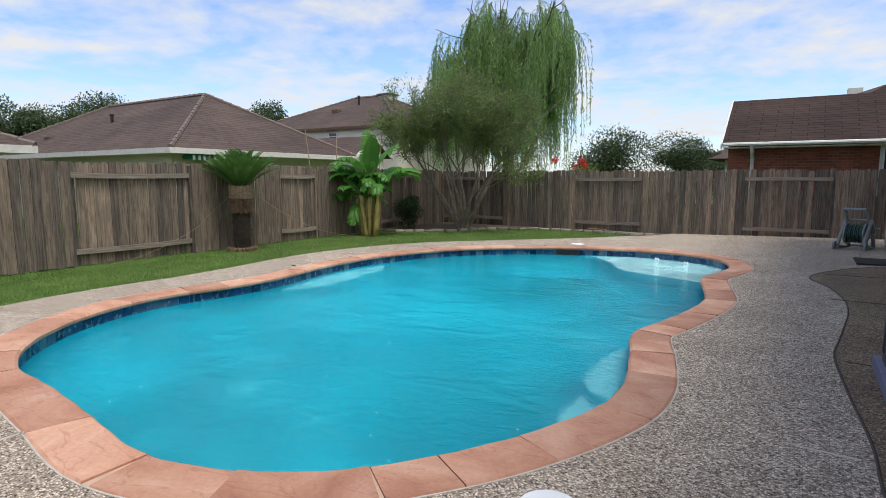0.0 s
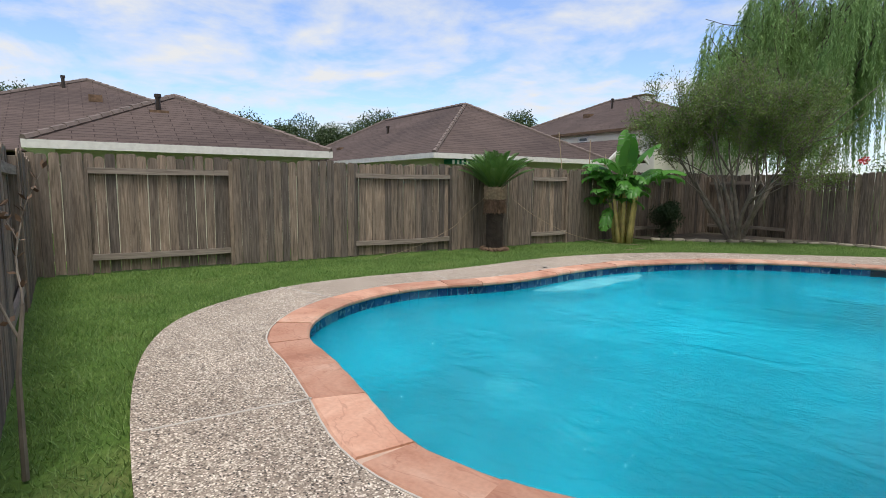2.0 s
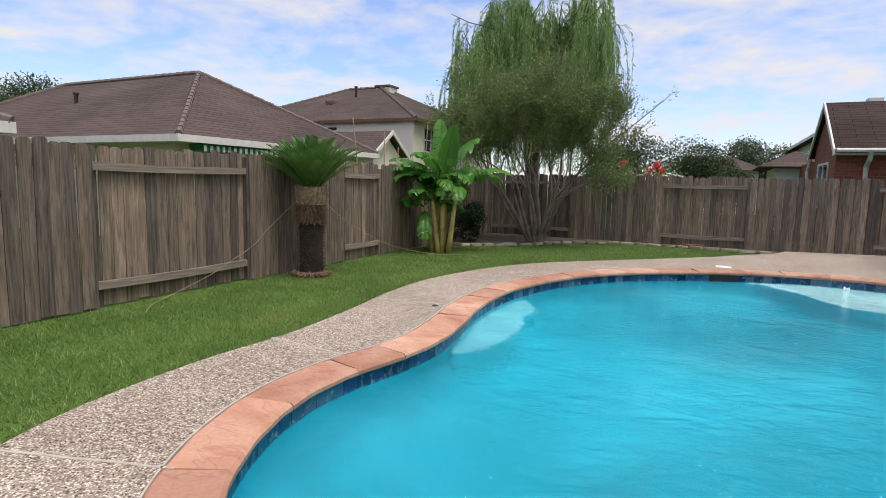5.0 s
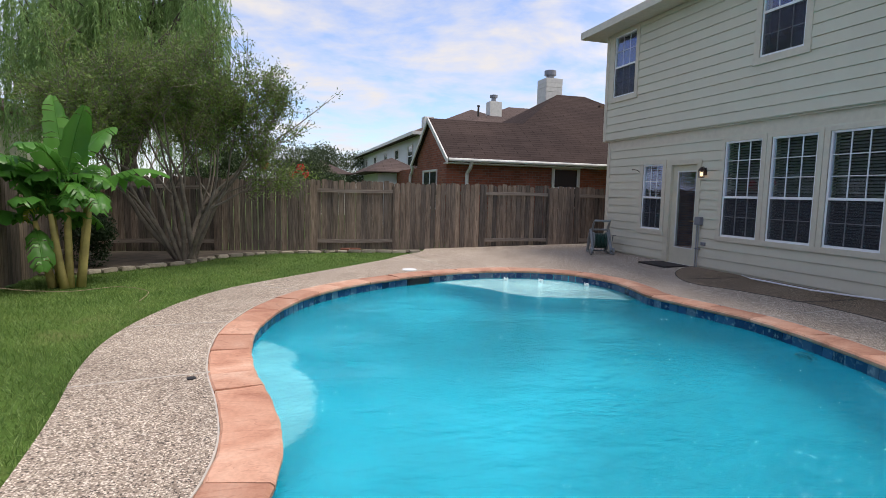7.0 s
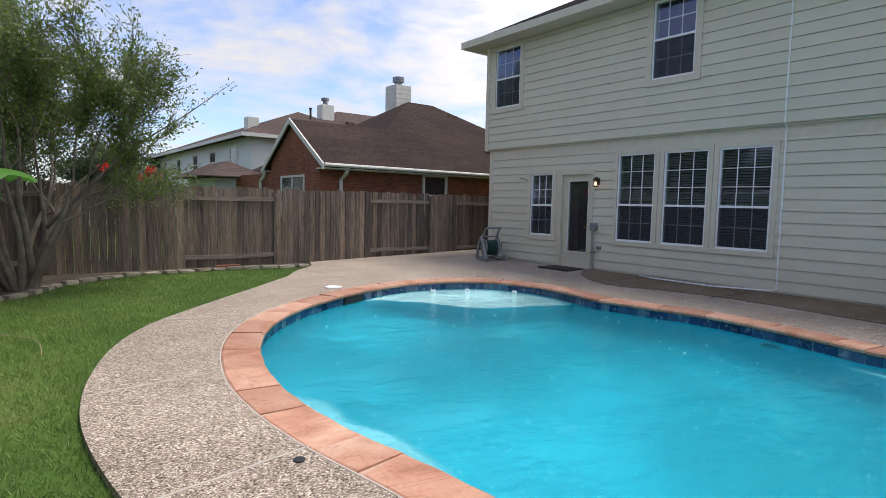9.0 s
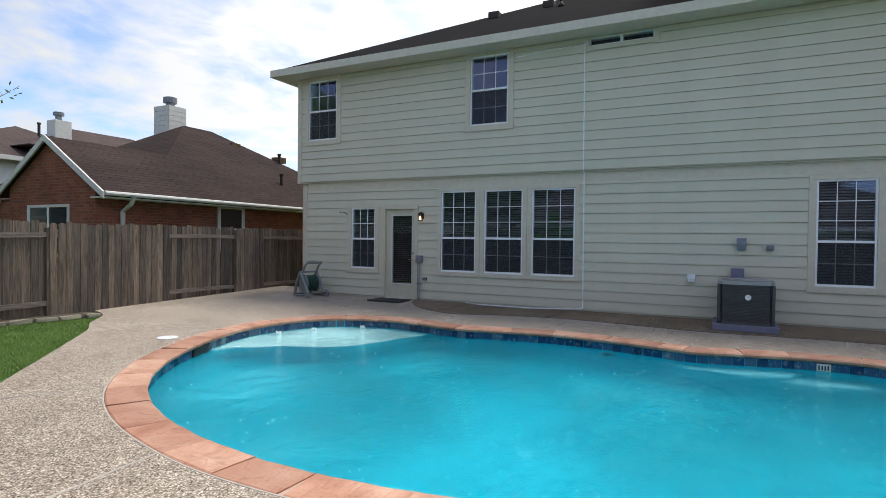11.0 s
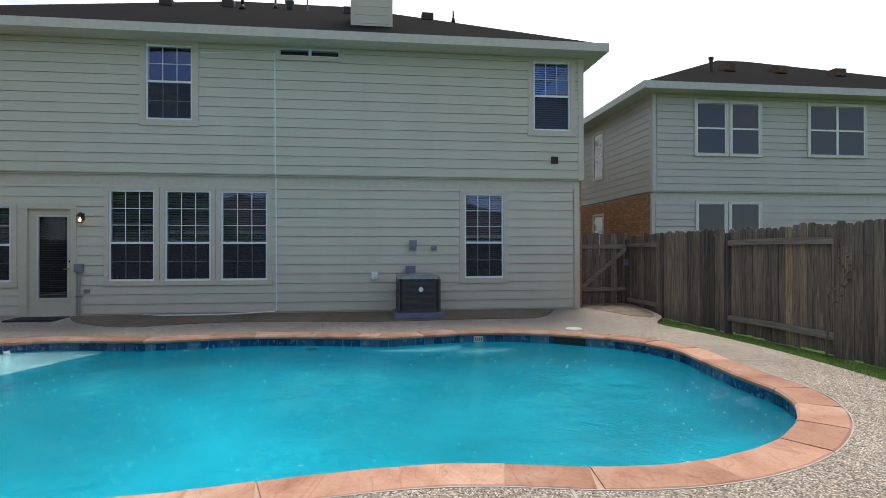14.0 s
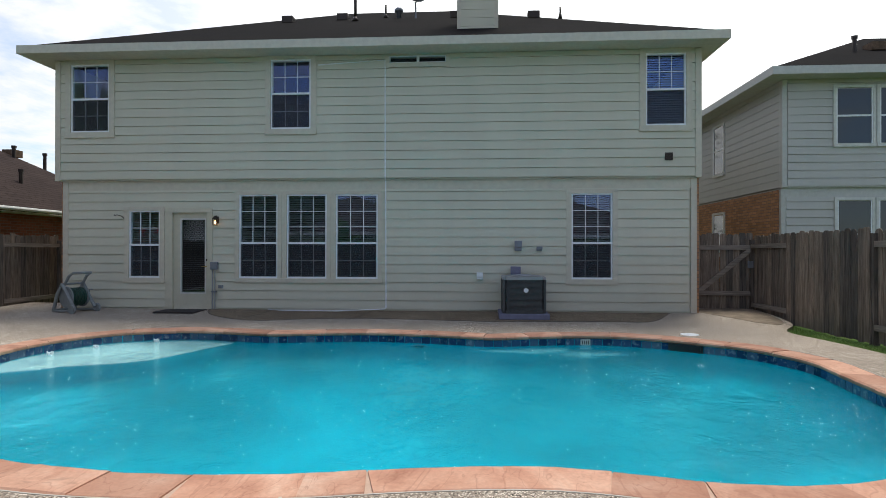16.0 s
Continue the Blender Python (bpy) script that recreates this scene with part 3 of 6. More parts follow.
def coping():
    """Sandstone slabs of uneven length round the pool's edge."""
    D = arc_lengths(INNER)
    total, s = D[-1], 0.0
    cuts = [0.0]
    rng = random.Random(4)
    while s < total - 0.75:
        s += rng.choice((0.34, 0.52, 0.62, 0.7, 0.78, 0.48))
        cuts.append(s)
    if total - cuts[-1] < 0.3:
        cuts.pop()
    cuts.append(total)
    fine = [(q / 900) * total for q in range(900)]
    for a, b in zip(cuts, cuts[1:]):
        steps = max(3, int((b - a) / 0.09))
        gap = 0.0035
        prof_in, prof_out = [], []
        for q in range(steps + 1):
            t = a + gap + (b - a - 2 * gap) * q / steps
            p, ahead, back = point_at(INNER, D, t), point_at(INNER, D, t + 0.05), point_at(INNER, D, t - 0.05)
            tg = (ahead - back).normalized()
            nm = Vector((tg.y, -tg.x))
            prof_in.append((p, nm))
        lift = rng.uniform(-0.004, 0.004)
        skew = rng.uniform(-0.03, 0.03)
        bm = bmesh.new()
        mid = prof_in[len(prof_in) // 2][0]
        rows = []
        for q, (p, nm) in enumerate(prof_in):
            f = q / steps - 0.5
            tgq = Vector((-nm.y, nm.x))
            ring = []
            for w, z in ((0.014, 0.004), (0.31, 0.006), (0.325, -0.004), (0.325, -0.05), (0.012, -0.05), (-0.006, -0.036), (-0.006, -0.012)):
                pt = p + nm * (w + 0.004 * math.sin(q * 1.7)) + tgq * (skew * (w / 0.33) if abs(f) > 0.49 else 0)
                ring.append(bm.verts.new((pt.x - mid.x, pt.y - mid.y, z + lift)))
            rows.append(ring)
        for r, t2 in zip(rows, rows[1:]):
            for k in range(7):
                bm.faces.new((r[k], r[(k + 1) % 7], t2[(k + 1) % 7], t2[k]))
        bm.faces.new(rows[0])
        bm.faces.new(rows[-1])
        ob = part("coping_stone", bm, M["stone"], pool)
        ob.location = ((mid.x - BX) * S, (mid.y - BY) * S, 0)
    # mortar bed under the stones
    bed = sheet([[Vector((p.x - BX, p.y - BY)) for p in offset_loop(INNER, 0.315)], [Vector((p.x - BX, p.y - BY)) for p in offset_loop(INNER, 0.01)]], -0.008, 0.04)
    part("mortar_bed", bed, M["mortar"], pool)


def tile_band():
    D = arc_lengths(WALL)
    n = int(D[-1] / 0.137)
    pitch = D[-1] / n
    bm = boxes((-0.008, 0.008, -pitch * 0.48, pitch * 0.48, -0.185, -0.055), bevel=0.003)
    bm.transform(Matrix.Scale(S, 4))
    me = bpy.data.meshes.new("waterline_tile")
    bm.to_mesh(me)
    bm.free()
    for k in range(n):
        p, q = point_at(WALL, D, k * pitch), point_at(WALL, D, k * pitch + 0.02)
        a = math.degrees(math.atan2(q.y - p.y, q.x - p.x)) - 90
        link("waterline_tile", me, M["tile"], pool, "", pose((p.x - BX) * S, (p.y - BY) * S, 0, 0, 0, a))
    bm = bmesh.new()
    ring = offset_loop(WALL, 0.004)
    top = [bm.verts.new((p.x - BX, p.y - BY, -0.05)) for p in ring]
    low = [bm.verts.new((p.x - BX, p.y - BY, -0.24)) for p in ring]
    for k in range(len(ring)):
        q = (k + 1) % len(ring)
        bm.faces.new((top[k], top[q], low[q], low[k]))
    part("tile_grout", bm, M["grout"], pool)


# ---- ground ----
HOLE = offset_loop(INNER, 0.2)
ground = part("ground", sheet([[Vector(p) for p in ((-400, -400), (400, -400), (400, 400), (-400, 400))], HOLE], -0.045, 0.02), M["soil"])
tagged(ground, "lawn earth reaching out past the fences", "ground", kind="structure")

LAWN = [(2.6, -0.2), (1.67, -0.2), (0.8, -0.05), (0.3, 0.3), (-0.04, 0.42), (-0.8, 0.32), (-1.7, 0.24), (-2.86, 0.26), (-4.16, 0.39), (-5.15, 0.66), (-5.8, 1.05), (-6.29, 1.59), (-6.71, 2.4), (-6.85, 3.45), (-6.81, 4.4), (-6.85, 5.0), (-6.92, 5.6), (-7.03, 6.3), (-7.08, 7.0), (-7.05, 7.6), (-6.92, 8.3), (-6.67, 9.1), (-6.25, 9.9), (-5.6, 10.65), (-4.55, 11.75), (-3.85, 12.5), (-3.48, 12.92), (-3.1, 13.5), (-2.5, 14.15), (-2.2, 14.88)]
EDGE = [Vector((p.x, p.y)) for p in smooth_loop([(x, y) for x, y in LAWN], 4, False)]
PATCH = [Vector((p.x, p.y)) for p in smooth_loop([(1.86, 10.5), (1.5, 10.35), (1.12, 10.05), (0.75, 9.5), (0.62, 8.95), (0.8, 8.3), (0.92, 7.5), (0.92, 6.8), (0.85, 6.1), (0.78, 5.5), (0.73, 5.0), (0.77, 4.13), (0.82, 3.39), (0.82, 2.8), (0.9, 2.2), (1.86, 1.6)], 5, False)]
deck_loop = EDGE[::-1] + [Vector((2.6, 0.45)), Vector((2.6, 1.3)), Vector((1.86, 1.3))] + PATCH[::-1] + [Vector((1.86, 13.6)), Vector((2.6, 13.7)), Vector((2.6, 14.86))]
deck = part("pavement", sheet([deck_loop, offset_loop(INNER, 0.327)], 0.0, 0.13, True), M["deck"])
tagged(deck, "pale exposed-aggregate pool deck", "pavement", kind="structure")
patio = part("pavement", sheet([[p + Vector((0.012, 0)) for p in PATCH]], 0.002, 0.13, True), M["patio"])
tagged(patio, "stained brown aggregate strip along the house wall", "pavement", kind="structure")


def strip(name, a, b, w, mat, label, z=0.003):
    """A narrow filled joint lying in the pavement."""
    a, b = Vector(a), Vector(b)
    t = (b - a).normalized()
    s = Vector((-t.y, t.x)) * w / 2
    bm = bmesh.new()
    k = 7
    rows = []
    for q in range(k + 1):
        p = a.lerp(b, q / k) + Vector((-t.y, t.x)) * 0.004 * math.sin(q * 2.1)
        h = z + fall(p.x)
        rows.append([bm.verts.new((*(p + s), h)), bm.verts.new((*(p - s), h)), bm.verts.new((*(p - s * 1.3), h - 0.03)), bm.verts.new((*(p + s * 1.3), h - 0.03))])
    for r, u in zip(rows, rows[1:]):
        for q in range(4):
            bm.faces.new((r[q], r[(q + 1) % 4], u[(q + 1) % 4], u[q]))
    bm.faces.new(rows[0])
    bm.faces.new(rows[-1])
    return part(name, bm, mat, deck, label)


for a, b in (((-0.12, 3.32), (0.81, 3.16)), ((-0.36, 4.87), (0.73, 5.0)), ((-3.02, 1.19), (-3.05, 0.28)), ((-5.7, 2.42), (-6.68, 2.1)), ((-6.04, 4.17), (-6.88, 4.26)),
             ((-6.1, 6.18), (-7.03, 6.03)), ((-6.1, 7.83), (-7.05, 7.75)), ((-5.36, 9.6), (-6.1, 10.15)), ((-2.6, 11.38), (-2.97, 13.7)), ((0.0, 10.6), (1.85, 12.1)), ((-0.1, 6.95), (0.9, 6.9))):
    strip("joint", a, Vector(a).lerp(Vector(b), 0.95), 0.017, M["joint"], "pale filled control joint")

# ring joint of pale mortar where deck and coping meet, and dark seam round the brown strip
ring = sheet([offset_loop(INNER, 0.337), offset_loop(INNER, 0.3265)], 0.003, 0.02)
part("edge_joint", ring, M["joint"], deck, "pale joint along the coping")
seam_pts = [p + Vector((0.004, 0)) for p in PATCH]
bm = bmesh.new()
tube(bm, [(p.x, p.y, fall(p.x)) for p in seam_pts], 0.008, 4)
part("edge_joint", bm, M["seam"], deck, "dark joint round the brown strip")
# thin joints that cross the brown strip
for y in (4.9, 7.45, 9.4):
    bm = bmesh.new()
    tube(bm, [(0.8, y, 0.002 + fall(0.8)), (1.3, y - 0.15, 0.002 + fall(1.3)), (1.84, y - 0.2, 0.002 + fall(1.84))], 0.006, 4)
    part("joint", bm, M["seam"], patio)

# bare dirt on the paving in front of the gate
M["dirt"] = plain("dry_dirt", (0.20, 0.155, 0.11), 0.95, 0, 0.35, 5)
DIRT = smooth_loop([(2.45, -0.15), (2.48, 0.6), (2.3, 1.0), (1.95, 0.98), (1.5, 0.75), (0.95, 0.5), (0.7, 0.22), (1.0, 0.0), (1.7, -0.15)], 4)
dirt = part("bare_soil", sheet([[Vector((p.x, p.y)) for p in DIRT]], 0.005, 0.02, True), M["dirt"])
tagged(dirt, "bare brown dirt spread before the gate", "soil", kind="structure")

# planting bed in the far corner
BED = [(-9.1, 11.6), (-8.5, 11.7), (-7.85, 12.25), (-7.25, 12.75), (-6.8, 13.6), (-5.9, 14.3), (-4.5, 14.5), (-2.43, 14.25), (-2.35, 14.86), (-9.1, 14.86)]
bed = part("bed", sheet([[Vector(p) for p in BED]], -0.01, 0.05), M["bed"])
tagged(bed, "bare earth planting bed along the corner fence", "planting bed", kind="structure")


# ---- houses ----
def wpart(name, bm, mat, base, parent, label="", smooth=False):
    """As part(), for geometry drawn at its place in the plan."""
    bm.transform(Matrix.Translation((-base[0], -base[1], -base[2])))
    return part(name, bm, mat, parent, label, smooth)


def wall_panel(x0, x1, y0, y1, z0, z1, holes, axis="y"):
    """A wall with thickness whose openings go through it; it runs along y (or x), holes are (a0, a1, z0, z1)."""
    bm = bmesh.new()
    a0, a1 = (y0, y1) if axis == "y" else (x0, x1)
    A = sorted({a0, a1, *[h[0] for h in holes], *[h[1] for h in holes]})
    Z = sorted({z0, z1, *[h[2] for h in holes], *[h[3] for h in holes]})
    for a, b in zip(A, A[1:]):
        run = None
        for c, d in zip(Z, Z[1:]):
            m, q = (a + b) / 2, (c + d) / 2
            if any(h[0] < m < h[1] and h[2] < q < h[3] for h in holes):
                continue
            if axis == "y":
                box(bm, x0, x1, a, b, c, d)
            else:
                box(bm, a, b, y0, y1, c, d)
    return bm


def hip_roof(x0, x1, y0, y1, z, rise, over=0.0, thick=0.10):
    """A hip roof over a rectangle, with its eaves at z: its ridge runs along the longer side."""
    bm = bmesh.new()
    x0, x1, y0, y1 = x0 - over, x1 + over, y0 - over, y1 + over
    w, d = x1 - x0, y1 - y0
    h = min(w, d) / 2
    if w >= d:
        r = [(x0 + h, (y0 + y1) / 2), (x1 - h, (y0 + y1) / 2)]
    else:
        r = [((x0 + x1) / 2, y0 + h), ((x0 + x1) / 2, y1 - h)]
    if (Vector(r[0]) - Vector(r[1])).length < 0.02:
        r[1] = (r[1][0] + 0.02, r[1][1] + 0.02)
    c = [bm.verts.new(p) for p in ((x0, y0, z), (x1, y0, z), (x1, y1, z), (x0, y1, z))]
    low = [bm.verts.new((v.co.x, v.co.y, z - thick * 0.3)) for v in c]
    p, q = bm.verts.new((*r[0], z + rise * h)), bm.verts.new((*r[1], z + rise * h))
    if w >= d:
        for f in ((c[0], c[1], q, p), (c[1], c[2], q), (c[2], c[3], p, q), (c[3], c[0], p)):
            bm.faces.new(f)
    else:
        for f in ((c[0], c[1], p), (c[1], c[2], q, p), (c[2], c[3], q), (c[3], c[0], p, q)):
            bm.faces.new(f)
    for k in range(4):
        bm.faces.new((c[k], low[k], low[(k + 1) % 4], c[(k + 1) % 4]))
    bm.faces.new(low[::-1])
    return bm


def gable_roof(x0, x1, y0, y1, z, rise, along="x", thick=0.05):
    bm = bmesh.new()
    if along == "x":
        m, h = (y0 + y1) / 2, (y1 - y0) / 2
        tri = [[(x, y0, z), (x, m, z + rise * h), (x, y1, z)] for x in (x0, x1)]
    else:
        m, h = (x0 + x1) / 2, (x1 - x0) / 2
        tri = [[(x0, y, z), (m, y, z + rise * h), (x1, y, z)] for y in (y0, y1)]
    top = [[bm.verts.new(p) for p in t] for t in tri]
    low = [[bm.verts.new((p[0], p[1], p[2] - thick)) for p in t] for t in tri]
    for a, b in ((0, 1), (1, 2)):
        bm.faces.new((top[0][a], top[0][b], top[1][b], top[1][a]))
        bm.faces.new((low[0][b], low[0][a], low[1][a], low[1][b]))
        for e in (0, 1):
            bm.faces.new((top[e][a], top[e][b], low[e][b], low[e][a]))
    for k in (0, 2):
        bm.faces.new((top[0][k], low[0][k], low[1][k], top[1][k]))
    return bm


def roof_part(name, bm, mat, base, parent, label=""):
    ob = wpart(name, bm, mat, base, parent, label)
    uv_roof(ob.data)
    return ob


def hip_caps(x0, x1, y0, y1, z, rise, base, parent, mat):
    """Raised cap shingles along the hips and the ridge, one short piece after another."""
    w, d = x1 - x0, y1 - y0
    h = min(w, d) / 2
    top = z + rise * h + 0.012
    a, b = ((x0 + h, (y0 + y1) / 2, top), (x1 - h, (y0 + y1) / 2, top)) if w >= d else (((x0 + x1) / 2, y0 + h, top), ((x0 + x1) / 2, y1 - h, top))
    ends = ((x0, y0), (x0, y1), (x1, y0), (x1, y1))
    near = lambda c: min((a, b), key=lambda p: (p[0] - c[0]) ** 2 + (p[1] - c[1]) ** 2)
    for p, q in [((c[0], c[1], z + 0.012), near(c)) for c in ends] + [(a, b)]:
        p, q = Vector(p), Vector(q)
        n = max(2, int((q - p).length / 0.28))
        bm = bmesh.new()
        for k in range(n):
            tube(bm, [p.lerp(q, k / n) + Vector((0, 0, 0.012)), p.lerp(q, (k + 1.12) / n)], [0.07, 0.06], 6)
        wpart("ridge_cap", bm, mat, base, parent, "row of cap shingles")["kind"] = "stuff"


def eave_boards(x0, x1, y0, y1, z, base, parent, mat, drop=0.16, t=0.03):
    """Fascia boards round a hip roof's eaves and a soffit under them, each a board of its own."""
    for d in ((x0 - t, x0, y0 - t, y1 + t), (x1, x1 + t, y0 - t, y1 + t), (x0, x1, y0 - t, y0), (x0, x1, y1, y1 + t)):
        wpart("fascia", boxes((*d, z - drop, z + 0.012)), mat, base, parent)


def window(parent, base, x, y0, y1, z0, z1, grid_up, grid_low, meet=0.42, facing=-1, blind="blind", trim=0.10, screen=True, trim_mat=None):
    """A single-hung window in a wall that runs along y: x is the wall's face, facing its outward direction."""
    s = facing
    X = lambda a, b: (min(x + s * a, x + s * b), max(x + s * a, x + s * b))
    win = wpart("window", boxes((*X(-0.05, 0.012), y0, y0 + 0.03, z0, z1), (*X(-0.05, 0.012), y1 - 0.03, y1, z0, z1), (*X(-0.05, 0.012), y0 + 0.03, y1 - 0.03, z0, z0 + 0.035), (*X(-0.05, 0.012), y0 + 0.03, y1 - 0.03, z1 - 0.03, z1)), M["white"], base, parent, "white vinyl single-hung window frame")
    zm = z0 + (z1 - z0) * meet
    wpart("meeting_rail", boxes((*X(-0.045, 0.016), y0 + 0.03, y1 - 0.03, zm - 0.02, zm + 0.02), bevel=0.004), M["white"], base, win)
    for (c, r), a, b, dep in ((grid_up, zm + 0.02, z1 - 0.03, 0.0), (grid_low, z0 + 0.035, zm - 0.02, -0.018)):
        for k in range(1, c):
            y = y0 + 0.03 + (y1 - y0 - 0.06) * k / c
            wpart("muntin", boxes((*X(dep - 0.022, dep - 0.006), y - 0.006, y + 0.006, a, b)), M["white"], base, win)
        for k in range(1, r):
            z = a + (b - a) * k / r
            wpart("muntin", boxes((*X(dep - 0.024, dep - 0.004), y0 + 0.03, y1 - 0.03, z - 0.006, z + 0.006)), M["white"], base, win)
        g = wpart("pane", boxes((*X(dep - 0.017, dep - 0.012), y0 + 0.028, y1 - 0.028, a - 0.004, b + 0.004)), M["glass"], base, win, "reflective glass pane")
        g.visible_shadow = False
    if screen:
        sc = wpart("insect_screen", boxes((*X(0.004, 0.006), y0 + 0.03, y1 - 0.03, z0 + 0.03, zm - 0.02)), M["screen"], base, win, "dark insect screen")
        sc.visible_shadow = False
    if blind:
        bm = bmesh.new()
        n = int((z1 - z0) / 0.045)
        xa, xb = X(-0.10, -0.06)
        for k in range(n):
            z = z0 + 0.02 + (z1 - z0 - 0.03) * k / n
            v = [bm.verts.new(p) for p in ((xa, y0 + 0.02, z - 0.015), (xb, y0 + 0.02, z + 0.015), (xb, y1 - 0.02, z + 0.015), (xa, y1 - 0.02, z - 0.015))]
            bm.faces.new(v)
            v = [bm.verts.new((q.co.x, q.co.y, q.co.z + 0.002)) for q in v]
            bm.faces.new(v)
        wpart("blind", bm, M[blind], base, win, "lowered horizontal blind")
    if trim:
        tm = trim_mat or M["trim"]
        a, b = X(-0.02, 0.034)
        for d in ((y0 - trim, y0, z0, z1), (y1, y1 + trim, z0, z1), (y0 - trim, y1 + trim, z1, z1 + trim * 0.8)):
            wpart("trim", boxes((a, b, *d), bevel=0.003), tm, base, win)
        wpart("sill", boxes((X(-0.02, 0.045)[0], X(-0.02, 0.045)[1], y0 - trim - 0.01, y1 + trim + 0.01, z0 - trim, z0), bevel=0.004), tm, base, win)
    return win


def siding(parent, base, x, y0, y1, z0, z1, course, holes, mat, facing=-1, trims=0.1):
    """Lap siding: one plank a course, cut at the openings."""
    z = z0
    while z < z1 - 0.02:
        top = min(z + course, z1)
        zc = (z + top) / 2
        spans = [(y0, y1)]
        for h in holes:
            if h[2] - trims < zc < h[3] + trims * 0.7:
                spans = [q for a, b in spans for q in ((a, min(b, h[0])), (max(a, h[1]), b)) if q[1] - q[0] > 0.02]
        for a, b in spans:
            bm = bmesh.new()
            prof = ((x + facing * 0.026, z + 0.003), (x + facing * 0.012, top - 0.003), (x - facing * 0.004, top - 0.003), (x - facing * 0.004, z + 0.003))
            ends = [[bm.verts.new((p, y, q)) for p, q in prof] for y in (a, b)]
            for k in range(4):
                bm.faces.new((ends[0][k], ends[0][(k + 1) % 4], ends[1][(k + 1) % 4], ends[1][k]))
            bm.faces.new(ends[0])
            bm.faces.new(ends[1][::-1])
            wpart("siding_plank", bm, mat, base, parent)
        z = top


def main_house():
    base = (1.9, 7.3, 0)
    h = thing("house", *base, "two-storey house clad in pale green-grey lap siding", "house", kind="structure")
    F, U = 1.9, 1.82
    low = [(11.53, 12.17, 0.70, 2.04), (10.54, 11.28, 0.06, 2.01), (9.13, 9.91, 0.70, 2.35), (8.15, 8.95, 0.70, 2.35), (7.14, 7.97, 0.70, 2.35), (2.65, 3.42, 0.71, 2.35)]
    up = [(12.54, 13.34, 3.60, 4.96), (8.45, 9.25, 3.62, 4.98), (1.32, 2.06, 3.60, 4.96), (5.81, 6.91, 4.87, 5.01)]
    wpart("wall", wall_panel(F + 0.005, F + 0.16, 1.10, 13.55, -0.03, 2.66, low), M["siding"], base, h)
    wpart("wall", wall_panel(U + 0.005, U + 0.16, 1.05, 13.63, 2.64, 5.05, up), M["siding"], base, h)
    siding(h, base, F, 1.24, 13.44, 0.107, 2.5, 0.176, low, M["siding"])
    siding(h, base, U, 1.12, 13.55, 2.655, 5.04, 0.176, up, M["siding"])
    wpart("skirting", boxes((F - 0.012, F + 0.02, 1.12, 10.45, -0.03, 0.10), (F - 0.012, F + 0.02, 11.37, 13.5, -0.03, 0.10)), M["siding"], base, h)
    wpart("frieze", boxes((F - 0.02, F + 0.005, 1.2, 13.44, 2.44, 2.63), bevel=0.003), M["trim"], base, h)
    wpart("overhang_soffit", boxes((U + 0.005, F + 0.02, 1.05, 13.63, 2.625, 2.645)), M["trim"], base, h)
    for y, x, z0, z1 in ((1.10, F, -0.03, 2.62), (13.44, F, -0.03, 2.62), (1.04, U, 2.63, 5.04), (13.55, U, 2.63, 5.04)):
        wpart("corner_board", boxes((x - 0.032, x + 0.06, y, y + 0.11, z0, z1), bevel=0.004), M["trim"], base, h)
    # side and rear walls close the house
    ob = wpart("brick_wall", boxes((F + 0.03, 11.5, 1.04, 1.16, -0.03, 2.64), (F + 0.03, 11.5, 13.5, 13.62, -0.03, 2.64)), M["brick_tan"], base, h, "tan brick side wall")
    uv_roof(ob.data)
    wpart("side_wall", boxes((U + 0.16, 11.5, 1.05, 1.2, 2.64, 5.05), (U + 0.16, 11.5, 13.48, 13.63, 2.64, 5.05), (11.35, 11.5, 1.2, 13.48, -0.03, 5.05)), M["siding"], base, h)
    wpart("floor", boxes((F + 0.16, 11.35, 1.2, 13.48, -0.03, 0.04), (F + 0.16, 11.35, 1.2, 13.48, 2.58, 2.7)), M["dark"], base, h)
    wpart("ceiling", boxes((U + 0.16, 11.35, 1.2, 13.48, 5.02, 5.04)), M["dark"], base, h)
    # added partition behind the windows: the room's dimness is in its near-black colour
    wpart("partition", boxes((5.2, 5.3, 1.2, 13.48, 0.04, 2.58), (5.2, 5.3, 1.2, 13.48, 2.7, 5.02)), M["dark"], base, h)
    # eaves and roof
    ex0, ex1, ey0, ey1, ez = 1.36, 11.9, 0.74, 14.06, 5.185
    roof_part("roof", hip_roof(ex0, ex1, ey0, ey1, ez, 0.52), M["shingle_dark"], base, h, "dark weathered shingle hip roof")
    eave_boards(ex0, ex1, ey0, ey1, ez, base, h, M["fascia"], 0.145)
    wpart("soffit", boxes((ex0, ex1, ey0, ey1, ez - 0.135, ez - 0.115)), M["fascia"], base, h)
    # windows
    window(h, base, F, *low[0], (3, 2), (3, 2), 0.49)
    for o in low[2:5]:
        window(h, base, F, *o, (3, 3), (3, 2), 0.42, trim=0.085)
    window(h, base, F, *low[5], (3, 3), (3, 2), 0.42)
    window(h, base, U, *up[0], (3, 2), (3, 2), 0.49, blind="", trim=0.11)
    window(h, base, U, *up[1], (3, 2), (3, 2), 0.51, blind="", trim=0.11)
    window(h, base, U, *up[2], (3, 2), (1, 1), 0.50, blind="blind_light", trim=0.11)
    # narrow sliding window under the eaves
    y0, y1, z0, z1 = up[3]
